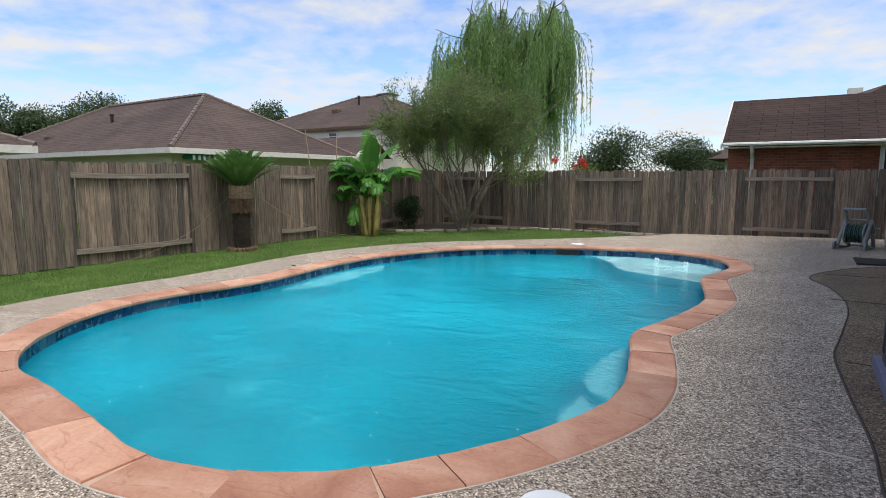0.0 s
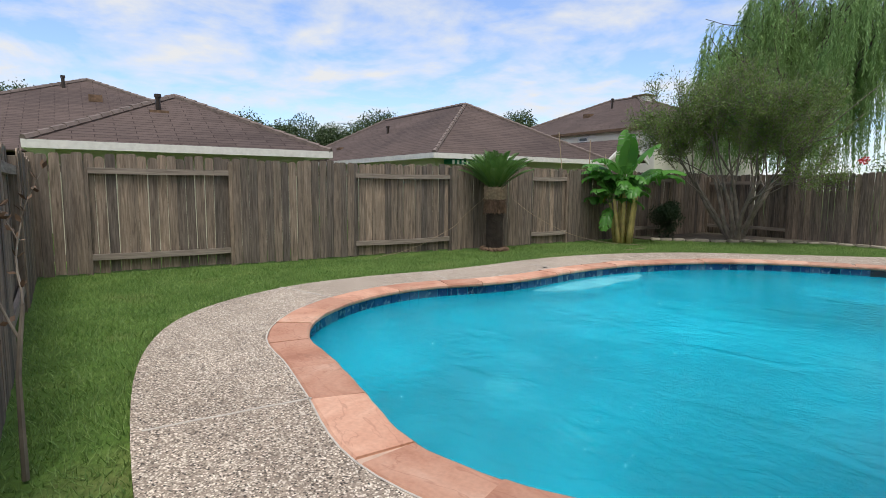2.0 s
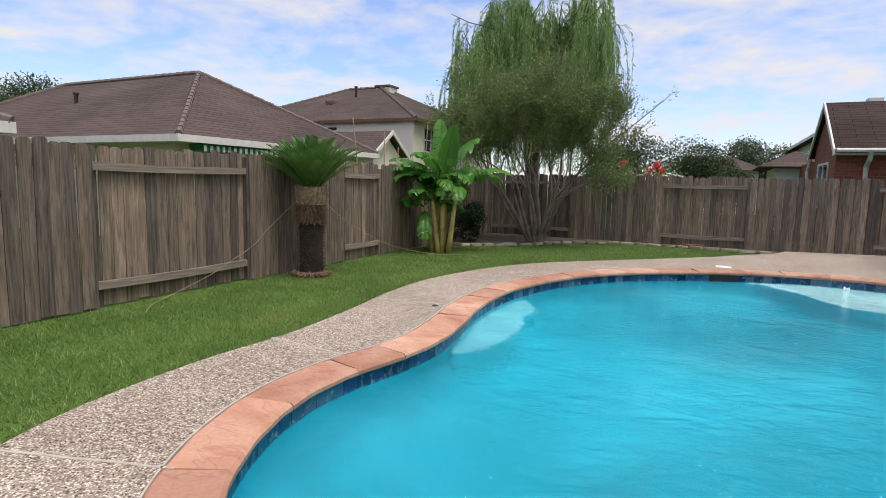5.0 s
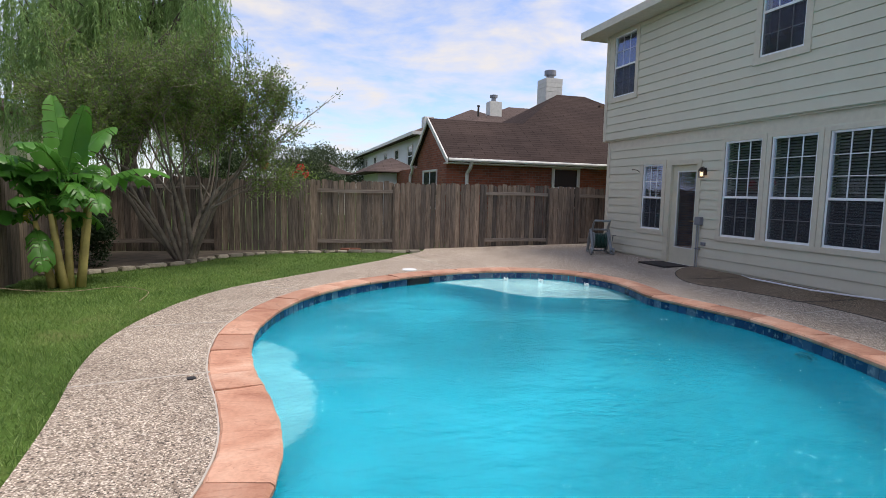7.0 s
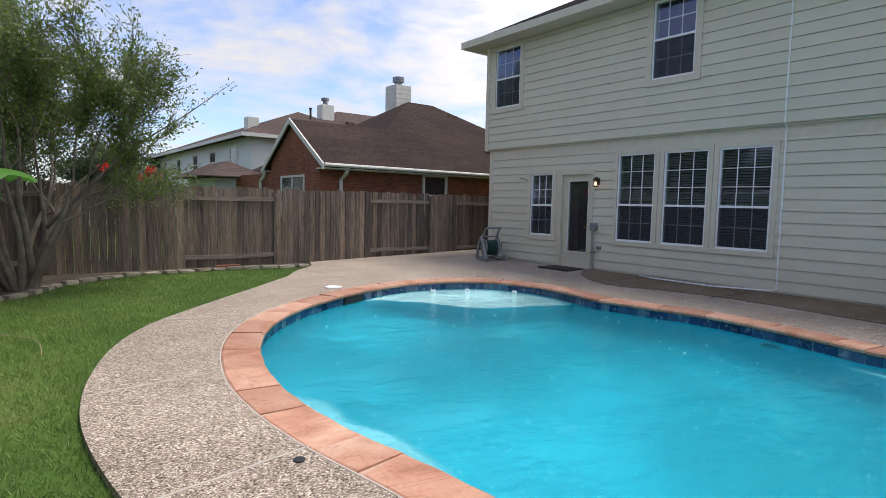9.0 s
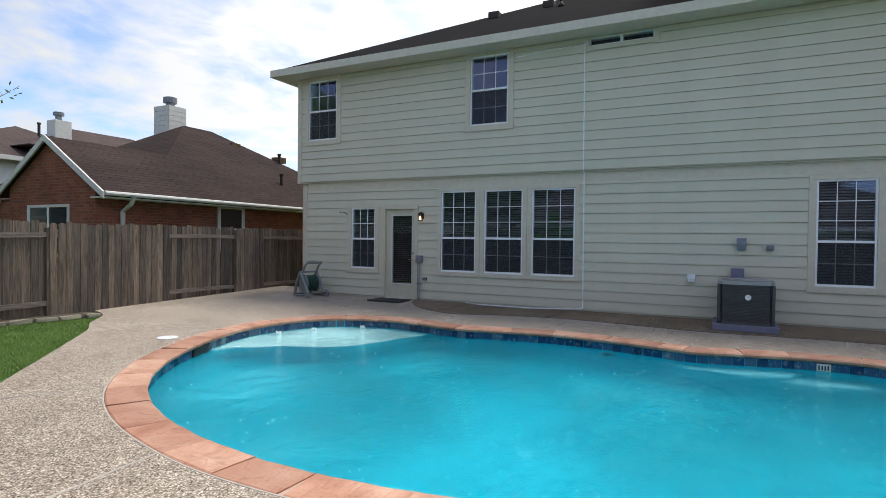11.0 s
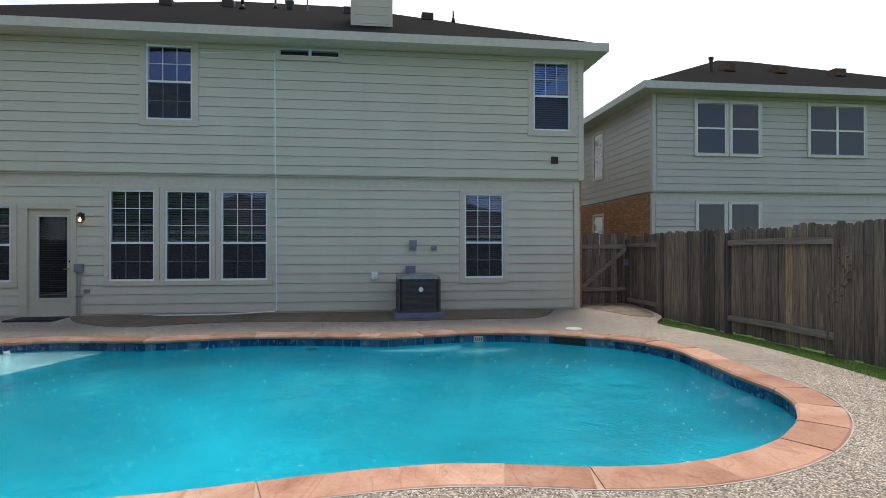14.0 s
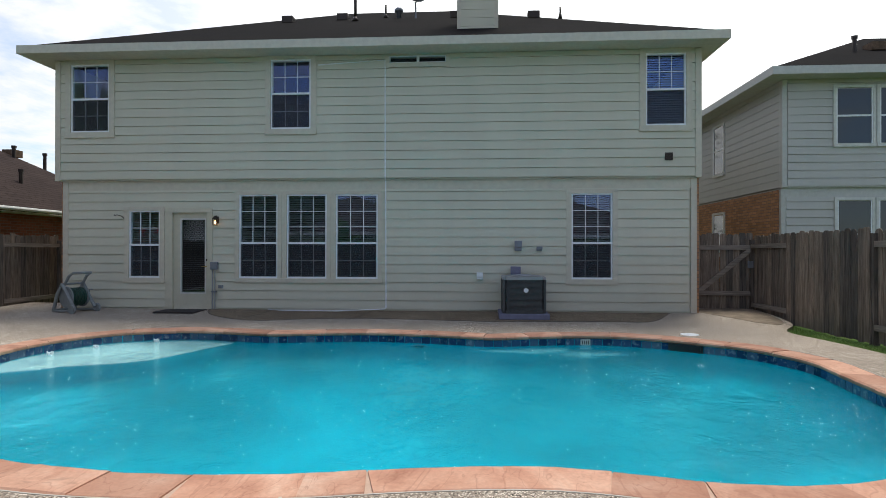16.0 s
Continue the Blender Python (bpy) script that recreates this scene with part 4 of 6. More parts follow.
    nw = wpart("window", boxes((U - 0.012, U + 0.05, y0, y0 + 0.02, z0, z1), (U - 0.012, U + 0.05, y1 - 0.02, y1, z0, z1), (U - 0.012, U + 0.05, y0, y1, z0, z0 + 0.018), (U - 0.012, U + 0.05, y0, y1, z1 - 0.016, z1), (U - 0.014, U + 0.05, 6.33, 6.38, z0, z1)), M["white"], base, h, "narrow white sliding window")
    g = wpart("pane", boxes((U + 0.012, U + 0.018, y0, y1, z0, z1)), M["glass"], base, nw, "reflective glass pane")
    g.visible_shadow = False
    for d in ((y0 - 0.08, y0, z0, z1), (y1, y1 + 0.08, z0, z1), (y0 - 0.08, y1 + 0.08, z0 - 0.08, z0)):
        wpart("trim", boxes((U - 0.034, U + 0.02, *d), bevel=0.003), M["trim"], base, nw)
    # door: a full-light leaf in a moulded frame
    dy0, dy1, dz0, dz1 = low[1]
    dr = wpart("door", boxes((F + 0.03, F + 0.075, dy0 + 0.014, 10.62, dz0 + 0.02, dz1 - 0.014), (F + 0.03, F + 0.075, 11.11, dy1 - 0.014, dz0 + 0.02, dz1 - 0.014), (F + 0.03, F + 0.075, 10.62, 11.11, dz0 + 0.02, 0.40), (F + 0.03, F + 0.075, 10.62, 11.11, 1.87, dz1 - 0.014)), M["door"], base, h, "closed beige door with one tall glass light")
    wpart("glazing_bead", boxes((F + 0.018, F + 0.03, 10.60, 10.625, 0.385, 1.885), (F + 0.018, F + 0.03, 11.105, 11.13, 0.385, 1.885), (F + 0.018, F + 0.03, 10.625, 11.105, 0.385, 0.41), (F + 0.018, F + 0.03, 10.625, 11.105, 1.86, 1.885)), M["white_dull"], base, dr)
    g = wpart("pane", boxes((F + 0.04, F + 0.046, 10.62, 11.11, 0.40, 1.87)), M["glass"], base, dr, "dark reflective door glass")
    g.visible_shadow = False
    bm = bmesh.new()
    for k in range(34):
        z = 0.42 + 1.42 * k / 34
        box(bm, F + 0.08, F + 0.10, 10.62, 11.11, z, z + 0.004)
    wpart("blind", bm, M["blind"], base, dr, "closed door blind")
    bm = bmesh.new()
    tube(bm, [(F + 0.03, 10.575, 0.93), (F - 0.02, 10.575, 0.93)], 0.014, 10)
    tube(bm, [(F - 0.02, 10.57, 0.93), (F - 0.02, 10.67, 0.925)], [0.012, 0.009], 8)
    wpart("door_handle", bm, M["brass"], base, dr, "worn brass lever handle")
    bm = bmesh.new()
    tube(bm, [(F + 0.03, 10.575, 1.06), (F + 0.005, 10.575, 1.06)], 0.024, 12)
    wpart("deadbolt", bm, M["bronze"], base, dr, "dark deadbolt")
    for d in ((dy0 - 0.09, dy0 + 0.012, -0.026, dz1 - 0.012), (dy1 - 0.012, dy1 + 0.13, -0.026, dz1 - 0.012), (dy0 - 0.09, dy1 + 0.13, dz1 - 0.012, dz1 + 0.09)):
        wpart("door_casing", boxes((F - 0.034, F + 0.08, *d), bevel=0.004), M["door"], base, dr)
    wpart("threshold", boxes((F - 0.05, F + 0.1, dy0, dy1, -0.03, dz0 + 0.02), bevel=0.005), M["white_dull"], base, dr)
    # chimney clad in siding above the eaves
    ch = wpart("chimney", boxes((2.55, 3.5, 4.80, 5.62, 5.2, 8.2)), M["siding"], base, h, "siding-clad chimney chase")
    for k in range(16):
        z = 5.5 + 0.172 * k
        wpart("siding_plank", boxes((2.535, 2.552, 4.87, 5.55, z, z + 0.166)), M["siding"], base, ch)
    for y in (4.79, 5.55):
        wpart("corner_board", boxes((2.52, 2.58, y, y + 0.08, 5.2, 8.2)), M["trim"], base, ch)
    # vents and pipes on the roof
    zr = lambda x: ez + 0.52 * (x - ex0)
    for x, y, r, hh in ((4.6, 8.2, 0.035, 0.75), (5.2, 7.55, 0.025, 0.32), (4.2, 3.3, 0.02, 0.25)):
        bm = bmesh.new()
        tube(bm, [(x, y, zr(x) - 0.05), (x, y, zr(x) + hh)], r, 10)
        tube(bm, [(x, y, zr(x) - 0.02), (x, y, zr(x) + 0.1)], [r * 2.6, r * 1.1], 10)
        wpart("vent_pipe", bm, M["bronze"], base, h, "dark roof vent pipe", True)
    bm = lathe(bmesh.new(), [(0.06, 0), (0.06, 0.16), (0.11, 0.17), (0.11, 0.22), (0.06, 0.27), (0.03, 0.28)], 14)
    bm.transform(Matrix.Translation((5.1, 7.2, zr(5.1) - 0.02)))
    wpart("turbine_vent", bm, M["metal_grey"], base, h, "small metal roof vent", True)
    for x, y in ((4.7, 9.9), (5.0, 8.6), (4.9, 5.75), (4.4, 3.9)):
        wpart("roof_vent", boxes((x - 0.12, x + 0.12, y - 0.14, y + 0.14, zr(x) - 0.06, zr(x) + 0.12), bevel=0.02), M["bronze"], base, h, "low dark roof vent")
    # square dryer vent, hose hook, boxes on the wall
    bm = boxes((U - 0.05, U, 1.57, 1.71, 2.95, 3.09), bevel=0.006)
    for k in range(4):
        box(bm, U - 0.06, U - 0.05, 1.585, 1.695, 2.965 + 0.03 * k, 2.985 + 0.03 * k)
    wpart("wall_vent", bm, M["bronze"], base, h, "brown louvred wall vent")
    bm = bmesh.new()
    tube(bm, [(F, 12.26, 1.86), (F - 0.08, 12.29, 1.93), (F - 0.13, 12.34, 1.95), (F - 0.14, 12.40, 1.94), (F - 0.11, 12.42, 1.96)], 0.008, 6)
    wpart("hanging_hook", bm, M["bronze"], base, h, "curled dark iron plant hook")
    bm = bmesh.new()
    tube(bm, [(U - 0.02, 8.74, 5.0), (U - 0.02, 8.74, 4.93)], 0.01, 6)
    wpart("floodlight_stub", bm, M["white_dull"], base, h)
    return h


house = main_house()


def small_wall_things():
    F = 1.9
    # carriage lamp by the door, lit
    lamp = thing("wall_lamp", 1.89, 10.35, 1.72, "small lit bronze carriage lamp on the wall beside the door", "lamp")
    part("backplate", boxes((-0.025, 0.0, -0.035, 0.035, 0.06, 0.20), bevel=0.008), M["bronze"], lamp)
    bm = bmesh.new()
    tube(bm, [(-0.02, 0, 0.16), (-0.06, 0, 0.215), (-0.10, 0, 0.20)], 0.008, 6)
    part("arm", bm, M["bronze"], lamp)
    bm = lathe(bmesh.new(), [(0.055, 0.14), (0.062, 0.15), (0.035, 0.19), (0.012, 0.21)], 8, -0.10, 0)
    part("roof", bm, M["bronze"], lamp)
    cage = bmesh.new()
    for k in range(4):
        a = math.pi / 4 + math.pi / 2 * k
        tube(cage, [(-0.10 + 0.048 * math.cos(a), 0.048 * math.sin(a), 0.03), (-0.10 + 0.052 * math.cos(a), 0.052 * math.sin(a), 0.145)], 0.005, 5)
    lathe(cage, [(0.05, 0.02), (0.055, 0.028), (0.05, 0.035)], 8, -0.10, 0)
    part("cage", cage, M["bronze"], lamp)
    part("bulb", lathe(bmesh.new(), [(0.008, 0.04), (0.022, 0.06), (0.024, 0.085), (0.012, 0.12)], 10, -0.10, 0), M["bulb"], lamp, "glowing warm bulb", True)
    # electrical box with two conduits
    eb = thing("electrical_box", 1.89, 10.40, 0, "grey electrical box with two conduits down to the deck", "electrical box")
    part("enclosure", boxes((-0.09, 0, -0.075, 0.065, 0.87, 1.02), bevel=0.01), M["metal_grey"], eb)
    for y in (-0.02, 0.03):
        bm = bmesh.new()
        tube(bm, [(-0.05, y, 0.07), (-0.05, y, 0.89)], 0.012, 8)
        part("conduit", bm, M["ac_top"], eb)
    part("strap", boxes((-0.066, 0, -0.045, 0.055, 0.42, 0.44)), M["metal_grey"], eb)
    ob = thing("outlet_box", 1.89, 10.27, 0.5, "small grey outlet box on the siding", "outlet box")
    part("cover", boxes((-0.05, 0, -0.045, 0.045, 0, 0.06), bevel=0.008), M["metal_grey"], ob)
    for nm, y, z, w, hh, mat, lab in (("meter_box", 4.43, 1.25, 0.13, 0.18, "metal_grey", "grey metal disconnect box on the siding"), ("junction_box", 4.03, 1.25, 0.10, 0.07, "metal_grey", "small grey junction box on the siding"),
                                      ("outlet_box", 5.16, 0.70, 0.11, 0.125, "white", "white weatherproof outlet box on the siding"), ("disconnect_box", 4.48, 0.72, 0.18, 0.22, "pad", "blue-grey cut-off box behind the air conditioner")):
        t = thing(nm, 1.885, y, z, lab, "electrical box")
        part("enclosure", boxes((-0.08, 0, -w / 2, w / 2, 0, hh), bevel=0.012), M[mat], t)
        part("cover", boxes((-0.095, -0.08, -w / 2 - 0.006, w / 2 + 0.006, hh * 0.35, hh + 0.012), bevel=0.005), M[mat], t)
    # white cable down the wall and along its foot
    bm = bmesh.new()
    tube(bm, [(1.80, 8.3, 4.86), (1.795, 6.99, 4.93), (1.795, 6.985, 2.66), (1.87, 6.985, 2.60), (1.872, 6.975, 0.14), (1.80, 7.0, 0.12), (1.70, 7.9, 0.09), (1.72, 9.0, 0.09), (1.84, 9.3, 0.095)], 0.013, 6)
    cab = part("cable", bm, M["white"])
    tagged(cab, "thin off-white cable stapled down the siding", "cable")
    mat = part("doormat", boxes((1.25, 1.80, 10.52, 11.3, 0.05, 0.092), bevel=0.006), M["mat"])
    tagged(mat, "worn dark rubber doormat in front of the door", "doormat")


small_wall_things()


def air_conditioner():
    t = thing("air_conditioner", 1.36, 4.38, 0.045, "charcoal outdoor air-conditioning unit on a grey pad", "air conditioner")
    part("pad", boxes((-0.42, 0.42, -0.44, 0.44, 0, 0.10), bevel=0.012), M["pad"], t, "grey plastic pad")
    w = 0.36
    bm = boxes((-w, w, -w, w, 0.13, 0.70))
    bmesh.ops.bevel(bm, geom=[e for e in bm.edges if abs(e.verts[0].co.z - e.verts[1].co.z) > 0.1], offset=0.06, segments=3, affect="EDGES")
    part("coil", bm, M["ac_dark"], t)
    for k in range(26):
        z = 0.15 + 0.021 * k
        bm = boxes((-w - 0.012, w + 0.012, -w - 0.012, w + 0.012, z, z + 0.011))
        bmesh.ops.bevel(bm, geom=[e for e in bm.edges if abs(e.verts[0].co.z - e.verts[1].co.z) > 0.005], offset=0.06, segments=2, affect="EDGES")
        part("louvre", bm, M["ac_dark"], t)
    for z0, z1, m in ((0.10, 0.145, "ac_dark"), (0.695, 0.745, "ac_top")):
        bm = boxes((-w - 0.02, w + 0.02, -w - 0.02, w + 0.02, z0, z1))
        bmesh.ops.bevel(bm, geom=[e for e in bm.edges if abs(e.verts[0].co.z - e.verts[1].co.z) > 0.01], offset=0.06, segments=3, affect="EDGES")
        part("rim", bm, M[m], t)
    for sx in (-1, 1):
        for sy in (-1, 1):
            part("corner_post", boxes((sx * w - 0.02, sx * w + 0.02, sy * w - 0.02, sy * w + 0.02, 0.14, 0.70), bevel=0.01), M["ac_dark"], t)
    bm = bmesh.new()
    for r in (0.08, 0.14, 0.20, 0.26, 0.31):
        tube(bm, [(r * math.cos(a), r * math.sin(a), 0.755 + 0.02 * (1 - r / 0.31)) for a in [2 * math.pi * q / 28 for q in range(29)]], 0.006, 4)
    for q in range(8):
        a = q * math.pi / 4
        tube(bm, [(0.05 * math.cos(a), 0.05 * math.sin(a), 0.775), (0.32 * math.cos(a), 0.32 * math.sin(a), 0.75)], 0.007, 4)
    part("fan_guard", bm, M["ac_top"], t, "wire fan guard")
    bm = bmesh.new()
    tube(bm, [(-w - 0.012, -0.03, 0.51), (-w - 0.022, -0.03, 0.51)], 0.042, 16)
    part("badge", bm, M["white"], t, "round white badge")
    bm = bmesh.new()
    tube(bm, [(0.3, 0.2, 0.3), (0.5, 0.2, 0.3), (0.62, 0.2, 0.4)], 0.03, 8)
    part("refrigerant_line", bm, M["black"], t)


air_conditioner()


def hose_reel():
    t = thing("hose_reel", 1.38, 12.93, 0.055, "grey plastic hose reel cart with green hose, against the house wall", "hose reel", turn=-20)
    for x in (-0.20, 0.20):
        bm = bmesh.new()
        tube(bm, [(x, 0.30, 0.03), (x, 0.20, 0.34), (x, 0.05, 0.55)], [0.034, 0.032, 0.03], 8)
        tube(bm, [(x, 0.05, 0.55), (x, -0.30, 0.10)], 0.032, 8)
        tube(bm, [(x, 0.32, 0.02), (x, -0.30, 0.06)], 0.024, 8)
        part("side_frame", bm, M["reel"], t)
        bm = bmesh.new()
        tube(bm, [(x * 1.12, -0.30, 0.085), (x * 1.3, -0.30, 0.085)], 0.085, 18)
        part("wheel", bm, M["reel"], t)
    for y, z in ((0.30, 0.05), (0.05, 0.55)):
        bm = bmesh.new()
        tube(bm, [(-0.2, y, z), (0.2, y, z)], 0.02, 8)
        part("crossbar", bm, M["reel"], t)
    bm = bmesh.new()
    tube(bm, [(-0.17, 0.03, 0.53), (-0.17, -0.10, 0.70), (-0.17, -0.22, 0.76), (0.17, -0.22, 0.76), (0.17, -0.10, 0.70), (0.17, 0.03, 0.53)], 0.026, 8)
    part("push_handle", bm, M["reel"], t)
    for x in (-0.15, 0.15):
        bm = bmesh.new()
        tube(bm, [(x - 0.012, 0.0, 0.30), (x + 0.012, 0.0, 0.30)], 0.20, 22)
        part("flange", bm, M["reel"], t)
    bm = bmesh.new()
    for k in range(9):
        x = -0.12 + 0.03 * k
        r = 0.165 - 0.012 * (k % 2)
        tube(bm, [(x, r * math.cos(a), 0.30 + r * math.sin(a)) for a in [2 * math.pi * q / 20 for q in range(21)]], 0.014, 6)
    part("hose", bm, M["hose"], t, "coiled green hose")
    bm = bmesh.new()
    tube(bm, [(0.2, 0.0, 0.30), (0.29, 0.0, 0.30), (0.29, 0.0, 0.42), (0.35, 0.0, 0.42)], 0.014, 6)
    part("crank", bm, M["reel"], t)


hose_reel()


# ---- fences ----
BOARD = {}


def board_mesh(k, height, width):
    key = (k, round(height, 2), round(width, 3))
    if key in BOARD:
        return BOARD[key]
    rng = random.Random(k * 7 + 1)
    bm = bmesh.new()
    w, t, h = width, 0.016, height + rng.uniform(-0.02, 0.015)
    e = rng.uniform(0.02, 0.035)
    out = [(-w / 2, 0), (w / 2, 0), (w / 2, h - e), (w / 2 - e * 0.8, h - e * 0.2), (w / 2 - e * 1.1, h), (-w / 2 + e * 1.1, h), (-w / 2 + e * 0.8, h - e * 0.2), (-w / 2, h - e)]
    f = [bm.verts.new((x, 0, z)) for x, z in out]
    b = [bm.verts.new((x, t, z)) for x, z in out]
    bm.faces.new(f)
    bm.faces.new(b[::-1])
    for q in range(len(out)):
        r = (q + 1) % len(out)
        bm.faces.new((f[q], b[q], b[r], f[r]))
    bmesh.ops.recalc_face_normals(bm, faces=bm.faces)
    bm.transform(Matrix.Scale(S, 4))
    me = bpy.data.meshes.new("fence_board")
    bm.to_mesh(me)
    bm.free()
    BOARD[key] = me
    return me


def fence(name, x, y, turn, sections, top, label, seed, new_boards=()):
    """Local x runs along the fence and local -y faces the pool. Sections are (start, end, 'rails' or 'boards')."""
    t = thing(name, x, y, 0, label, "fence", kind="structure", turn=turn)
    rng = random.Random(seed)
    pitch = 0.128
    n = 0
    for a, b, kind in sections:
        front = kind == "boards"
        count = max(1, round((b - a) / pitch))
        w = (b - a) / count
        for k in range(count):
            u = a + (k + 0.5) * w
            gap = rng.choice((0.002, 0.004, 0.006, 0.010))
            mat = M["fence_new"] if any(abs(u - q) < w * 0.5 for q in new_boards) else M["fence"]
            me = board_mesh(rng.randrange(5), top, w - gap)
            m = pose(u * S, (-0.062 if front else 0.022) * S, rng.uniform(-0.035, -0.01) * S, rng.uniform(-0.4, 0.4), rng.uniform(-0.5, 0.5), rng.uniform(-1.2, 1.2))
            ob = new("fence_board", me)
            ob.parent, ob.matrix_local = t, m
            if not me.materials:
                me.materials.append(M["fence"])
            if mat is not M["fence"]:
                ob.material_slots[0].link = "OBJECT"
                ob.material_slots[0].material = mat
            n += 1
        sag = rng.uniform(-0.012, 0.012)
        for z in (0.20, top - 0.24):
            bm = bmesh.new()
            m = 6
            rows = []
            for q in range(m + 1):
                u = a + (b - a) * q / m
                dz = sag * math.sin(math.pi * q / m) * 1.5
                rows.append([bm.verts.new((u, -0.040, z - 0.042 + dz)), bm.verts.new((u, -0.040, z + 0.042 + dz)), bm.verts.new((u, 0.0, z + 0.042 + dz)), bm.verts.new((u, 0.0, z - 0.042 + dz))])
            for r, s2 in zip(rows, rows[1:]):
                for q in range(4):
                    bm.faces.new((r[q], r[(q + 1) % 4], s2[(q + 1) % 4], s2[q]))
            bm.faces.new(rows[0])
            bm.faces.new(rows[-1])
            o = part("rail", bm.copy() if False else bm, M["rail"], t)
    ends = sorted({round(q, 3) for a, b, _ in sections for q in (a, b)})
    for u in ends:
        part("post", boxes((u - 0.045, u + 0.045, -0.045, 0.045, -0.1, top - 0.10 + rng.uniform(-0.03, 0.04)), bevel=0.004), M["fence"], t)
    return t


def rail_wood():
    m, nt, b = shader("rail_wood", 0.9, 0, 0.15)
    grain = noise_tex(nt, coords(nt, "Object", (2.0, 40, 40)), 1.0, 6, 0.6, 0.5)
    nt.links.new(ramp(nt, grain, [(0.25, (0.12, 0.10, 0.08)), (0.55, (0.25, 0.21, 0.175)), (0.8, (0.37, 0.32, 0.27))]), b.inputs["Base Color"])
    bump(nt, b, grain, 0.5, 0.006)
    return m


M["rail"] = rail_wood()
LX, BYF = -9.18, 14.92
TURN = 1.2  # the south fence is not quite square to the others


def south(x):
    """Where the south fence runs."""
    return -0.20 - math.tan(radians(TURN)) * (2.5 - x)


fence("fence_west", LX, south(LX), 90, [(0, 0.66, "boards"), (0.66, 2.60, "rails"), (2.60, 4.65, "boards"), (4.65, 6.74, "rails"), (6.74, 8.81, "boards"), (8.81, 9.94, "rails"), (9.94, 12.3, "boards"), (12.3, 13.8, "rails"), (13.8, 15.35, "boards")], 1.65, "weathered grey-brown cedar board fence with exposed rails in every other bay", 3)
fence("fence_north", LX, BYF, 0, [(0.1, 2.27, "rails"), (2.27, 4.39, "boards"), (4.39, 6.22, "rails"), (6.22, 8.47, "boards"), (8.47, 10.26, "rails"), (10.26, 11.1, "boards"), (11.1, 12.7, "rails")], 1.60, "weathered grey cedar board fence behind the pool deck", 5)
fence("fence_south", 2.5, south(2.5), 180 + TURN, [(0, 1.3, "rails"), (1.3, 3.31, "boards"), (3.31, 5.35, "rails"), (5.35, 7.35, "boards"), (7.35, 9.32, "rails"), (9.32, 11.68, "boards")], 1.59, "dark weathered cedar fence with a few newer boards", 9, (4.48, 4.78))


def gate():
    t = thing("gate", 2.5, 0.30, 0, "closed weathered board gate with a diagonal brace", "gate", turn=-90)
    rng = random.Random(2)
    for k in range(9):
        u = -0.56 + 0.127 * k
        link("board", board_mesh(k % 5, 1.5, 0.122), M["fence"], t, "", pose(u * S, 0.012 * S, 0.10 * S, 0, rng.uniform(-0.4, 0.4), 0))
    for z in (0.42, 1.32):
        part("rail", boxes((-0.62, 0.52, -0.03, 0.012, z - 0.045, z + 0.045), bevel=0.004), M["rail"], t)
    bm = bmesh.new()
    d = Vector((0.95, 0, 0.80)).normalized()
    a, b = Vector((-0.52, -0.03, 0.46)), Vector((0.46, -0.03, 1.28))
    s = Vector((-d.z, 0, d.x)) * 0.045
    for y in (-0.032, 0.006):
        pass
    vs = []
    for y in (-0.034, 0.004):
        vs.append([bm.verts.new((p.x, y, p.z)) for p in (a + s, b + s, b - s, a - s)])
    for q in range(4):
        bm.faces.new((vs[0][q], vs[0][(q + 1) % 4], vs[1][(q + 1) % 4], vs[1][q]))
    bm.faces.new(vs[0])
    bm.faces.new(vs[1])
    part("brace", bm, M["rail"], t)
    for u in (-0.68, 0.60):
        part("post", boxes((u - 0.05, u + 0.05, -0.05, 0.05, -0.1, 1.52), bevel=0.004), M["fence"], t)
    part("latch", boxes((0.40, 0.50, -0.06, -0.03, 0.92, 1.06), bevel=0.006), M["metal_grey"], t, "grey metal latch")


gate()


# ---- neighbouring houses ----
def far_window(parent, base, face, a0, a1, z0, z1, axis="y", out=-1, panes=1):
    """A window on a neighbour's wall: face is the wall's plane, along axis it runs from a0 to a1."""
    def bx(d0, d1, p0, p1, q0, q1):
        lo, hi = sorted((face + out * d0, face + out * d1))
        return (lo, hi, p0, p1, q0, q1) if axis == "y" else (p0, p1, lo, hi, q0, q1)
    w = wpart("window", boxes(bx(-0.01, 0.03, a0 - 0.06, a0, z0, z1), bx(-0.01, 0.03, a1, a1 + 0.06, z0, z1), bx(-0.01, 0.03, a0 - 0.06, a1 + 0.06, z1, z1 + 0.06), bx(-0.01, 0.04, a0 - 0.06, a1 + 0.06, z0 - 0.07, z0)), M["white_dull"], base, parent)
    step = (a1 - a0) / panes
    for k in range(panes):
        b0, b1 = a0 + step * k, a0 + step * (k + 1)
        wpart("pane", boxes(bx(0.002, 0.008, b0 + 0.02, b1 - 0.02, z0 + 0.02, z1 - 0.02)), M["far_glass"], base, w, "dark window glass")
        zm = (z0 + z1) / 2
        wpart("sash", boxes(bx(0.006, 0.02, b0, b0 + 0.03, z0, z1), bx(0.006, 0.02, b1 - 0.03, b1, z0, z1), bx(0.006, 0.02, b0 + 0.03, b1 - 0.03, zm - 0.02, zm + 0.02)), M["white"], base, w)
    return w


m_, nt_, b_ = shader("far_window_glass", 0.06, 0, 0.6)
b_.inputs["Base Color"].default_value = (0.03, 0.035, 0.04, 1)
M["far_glass"] = m_


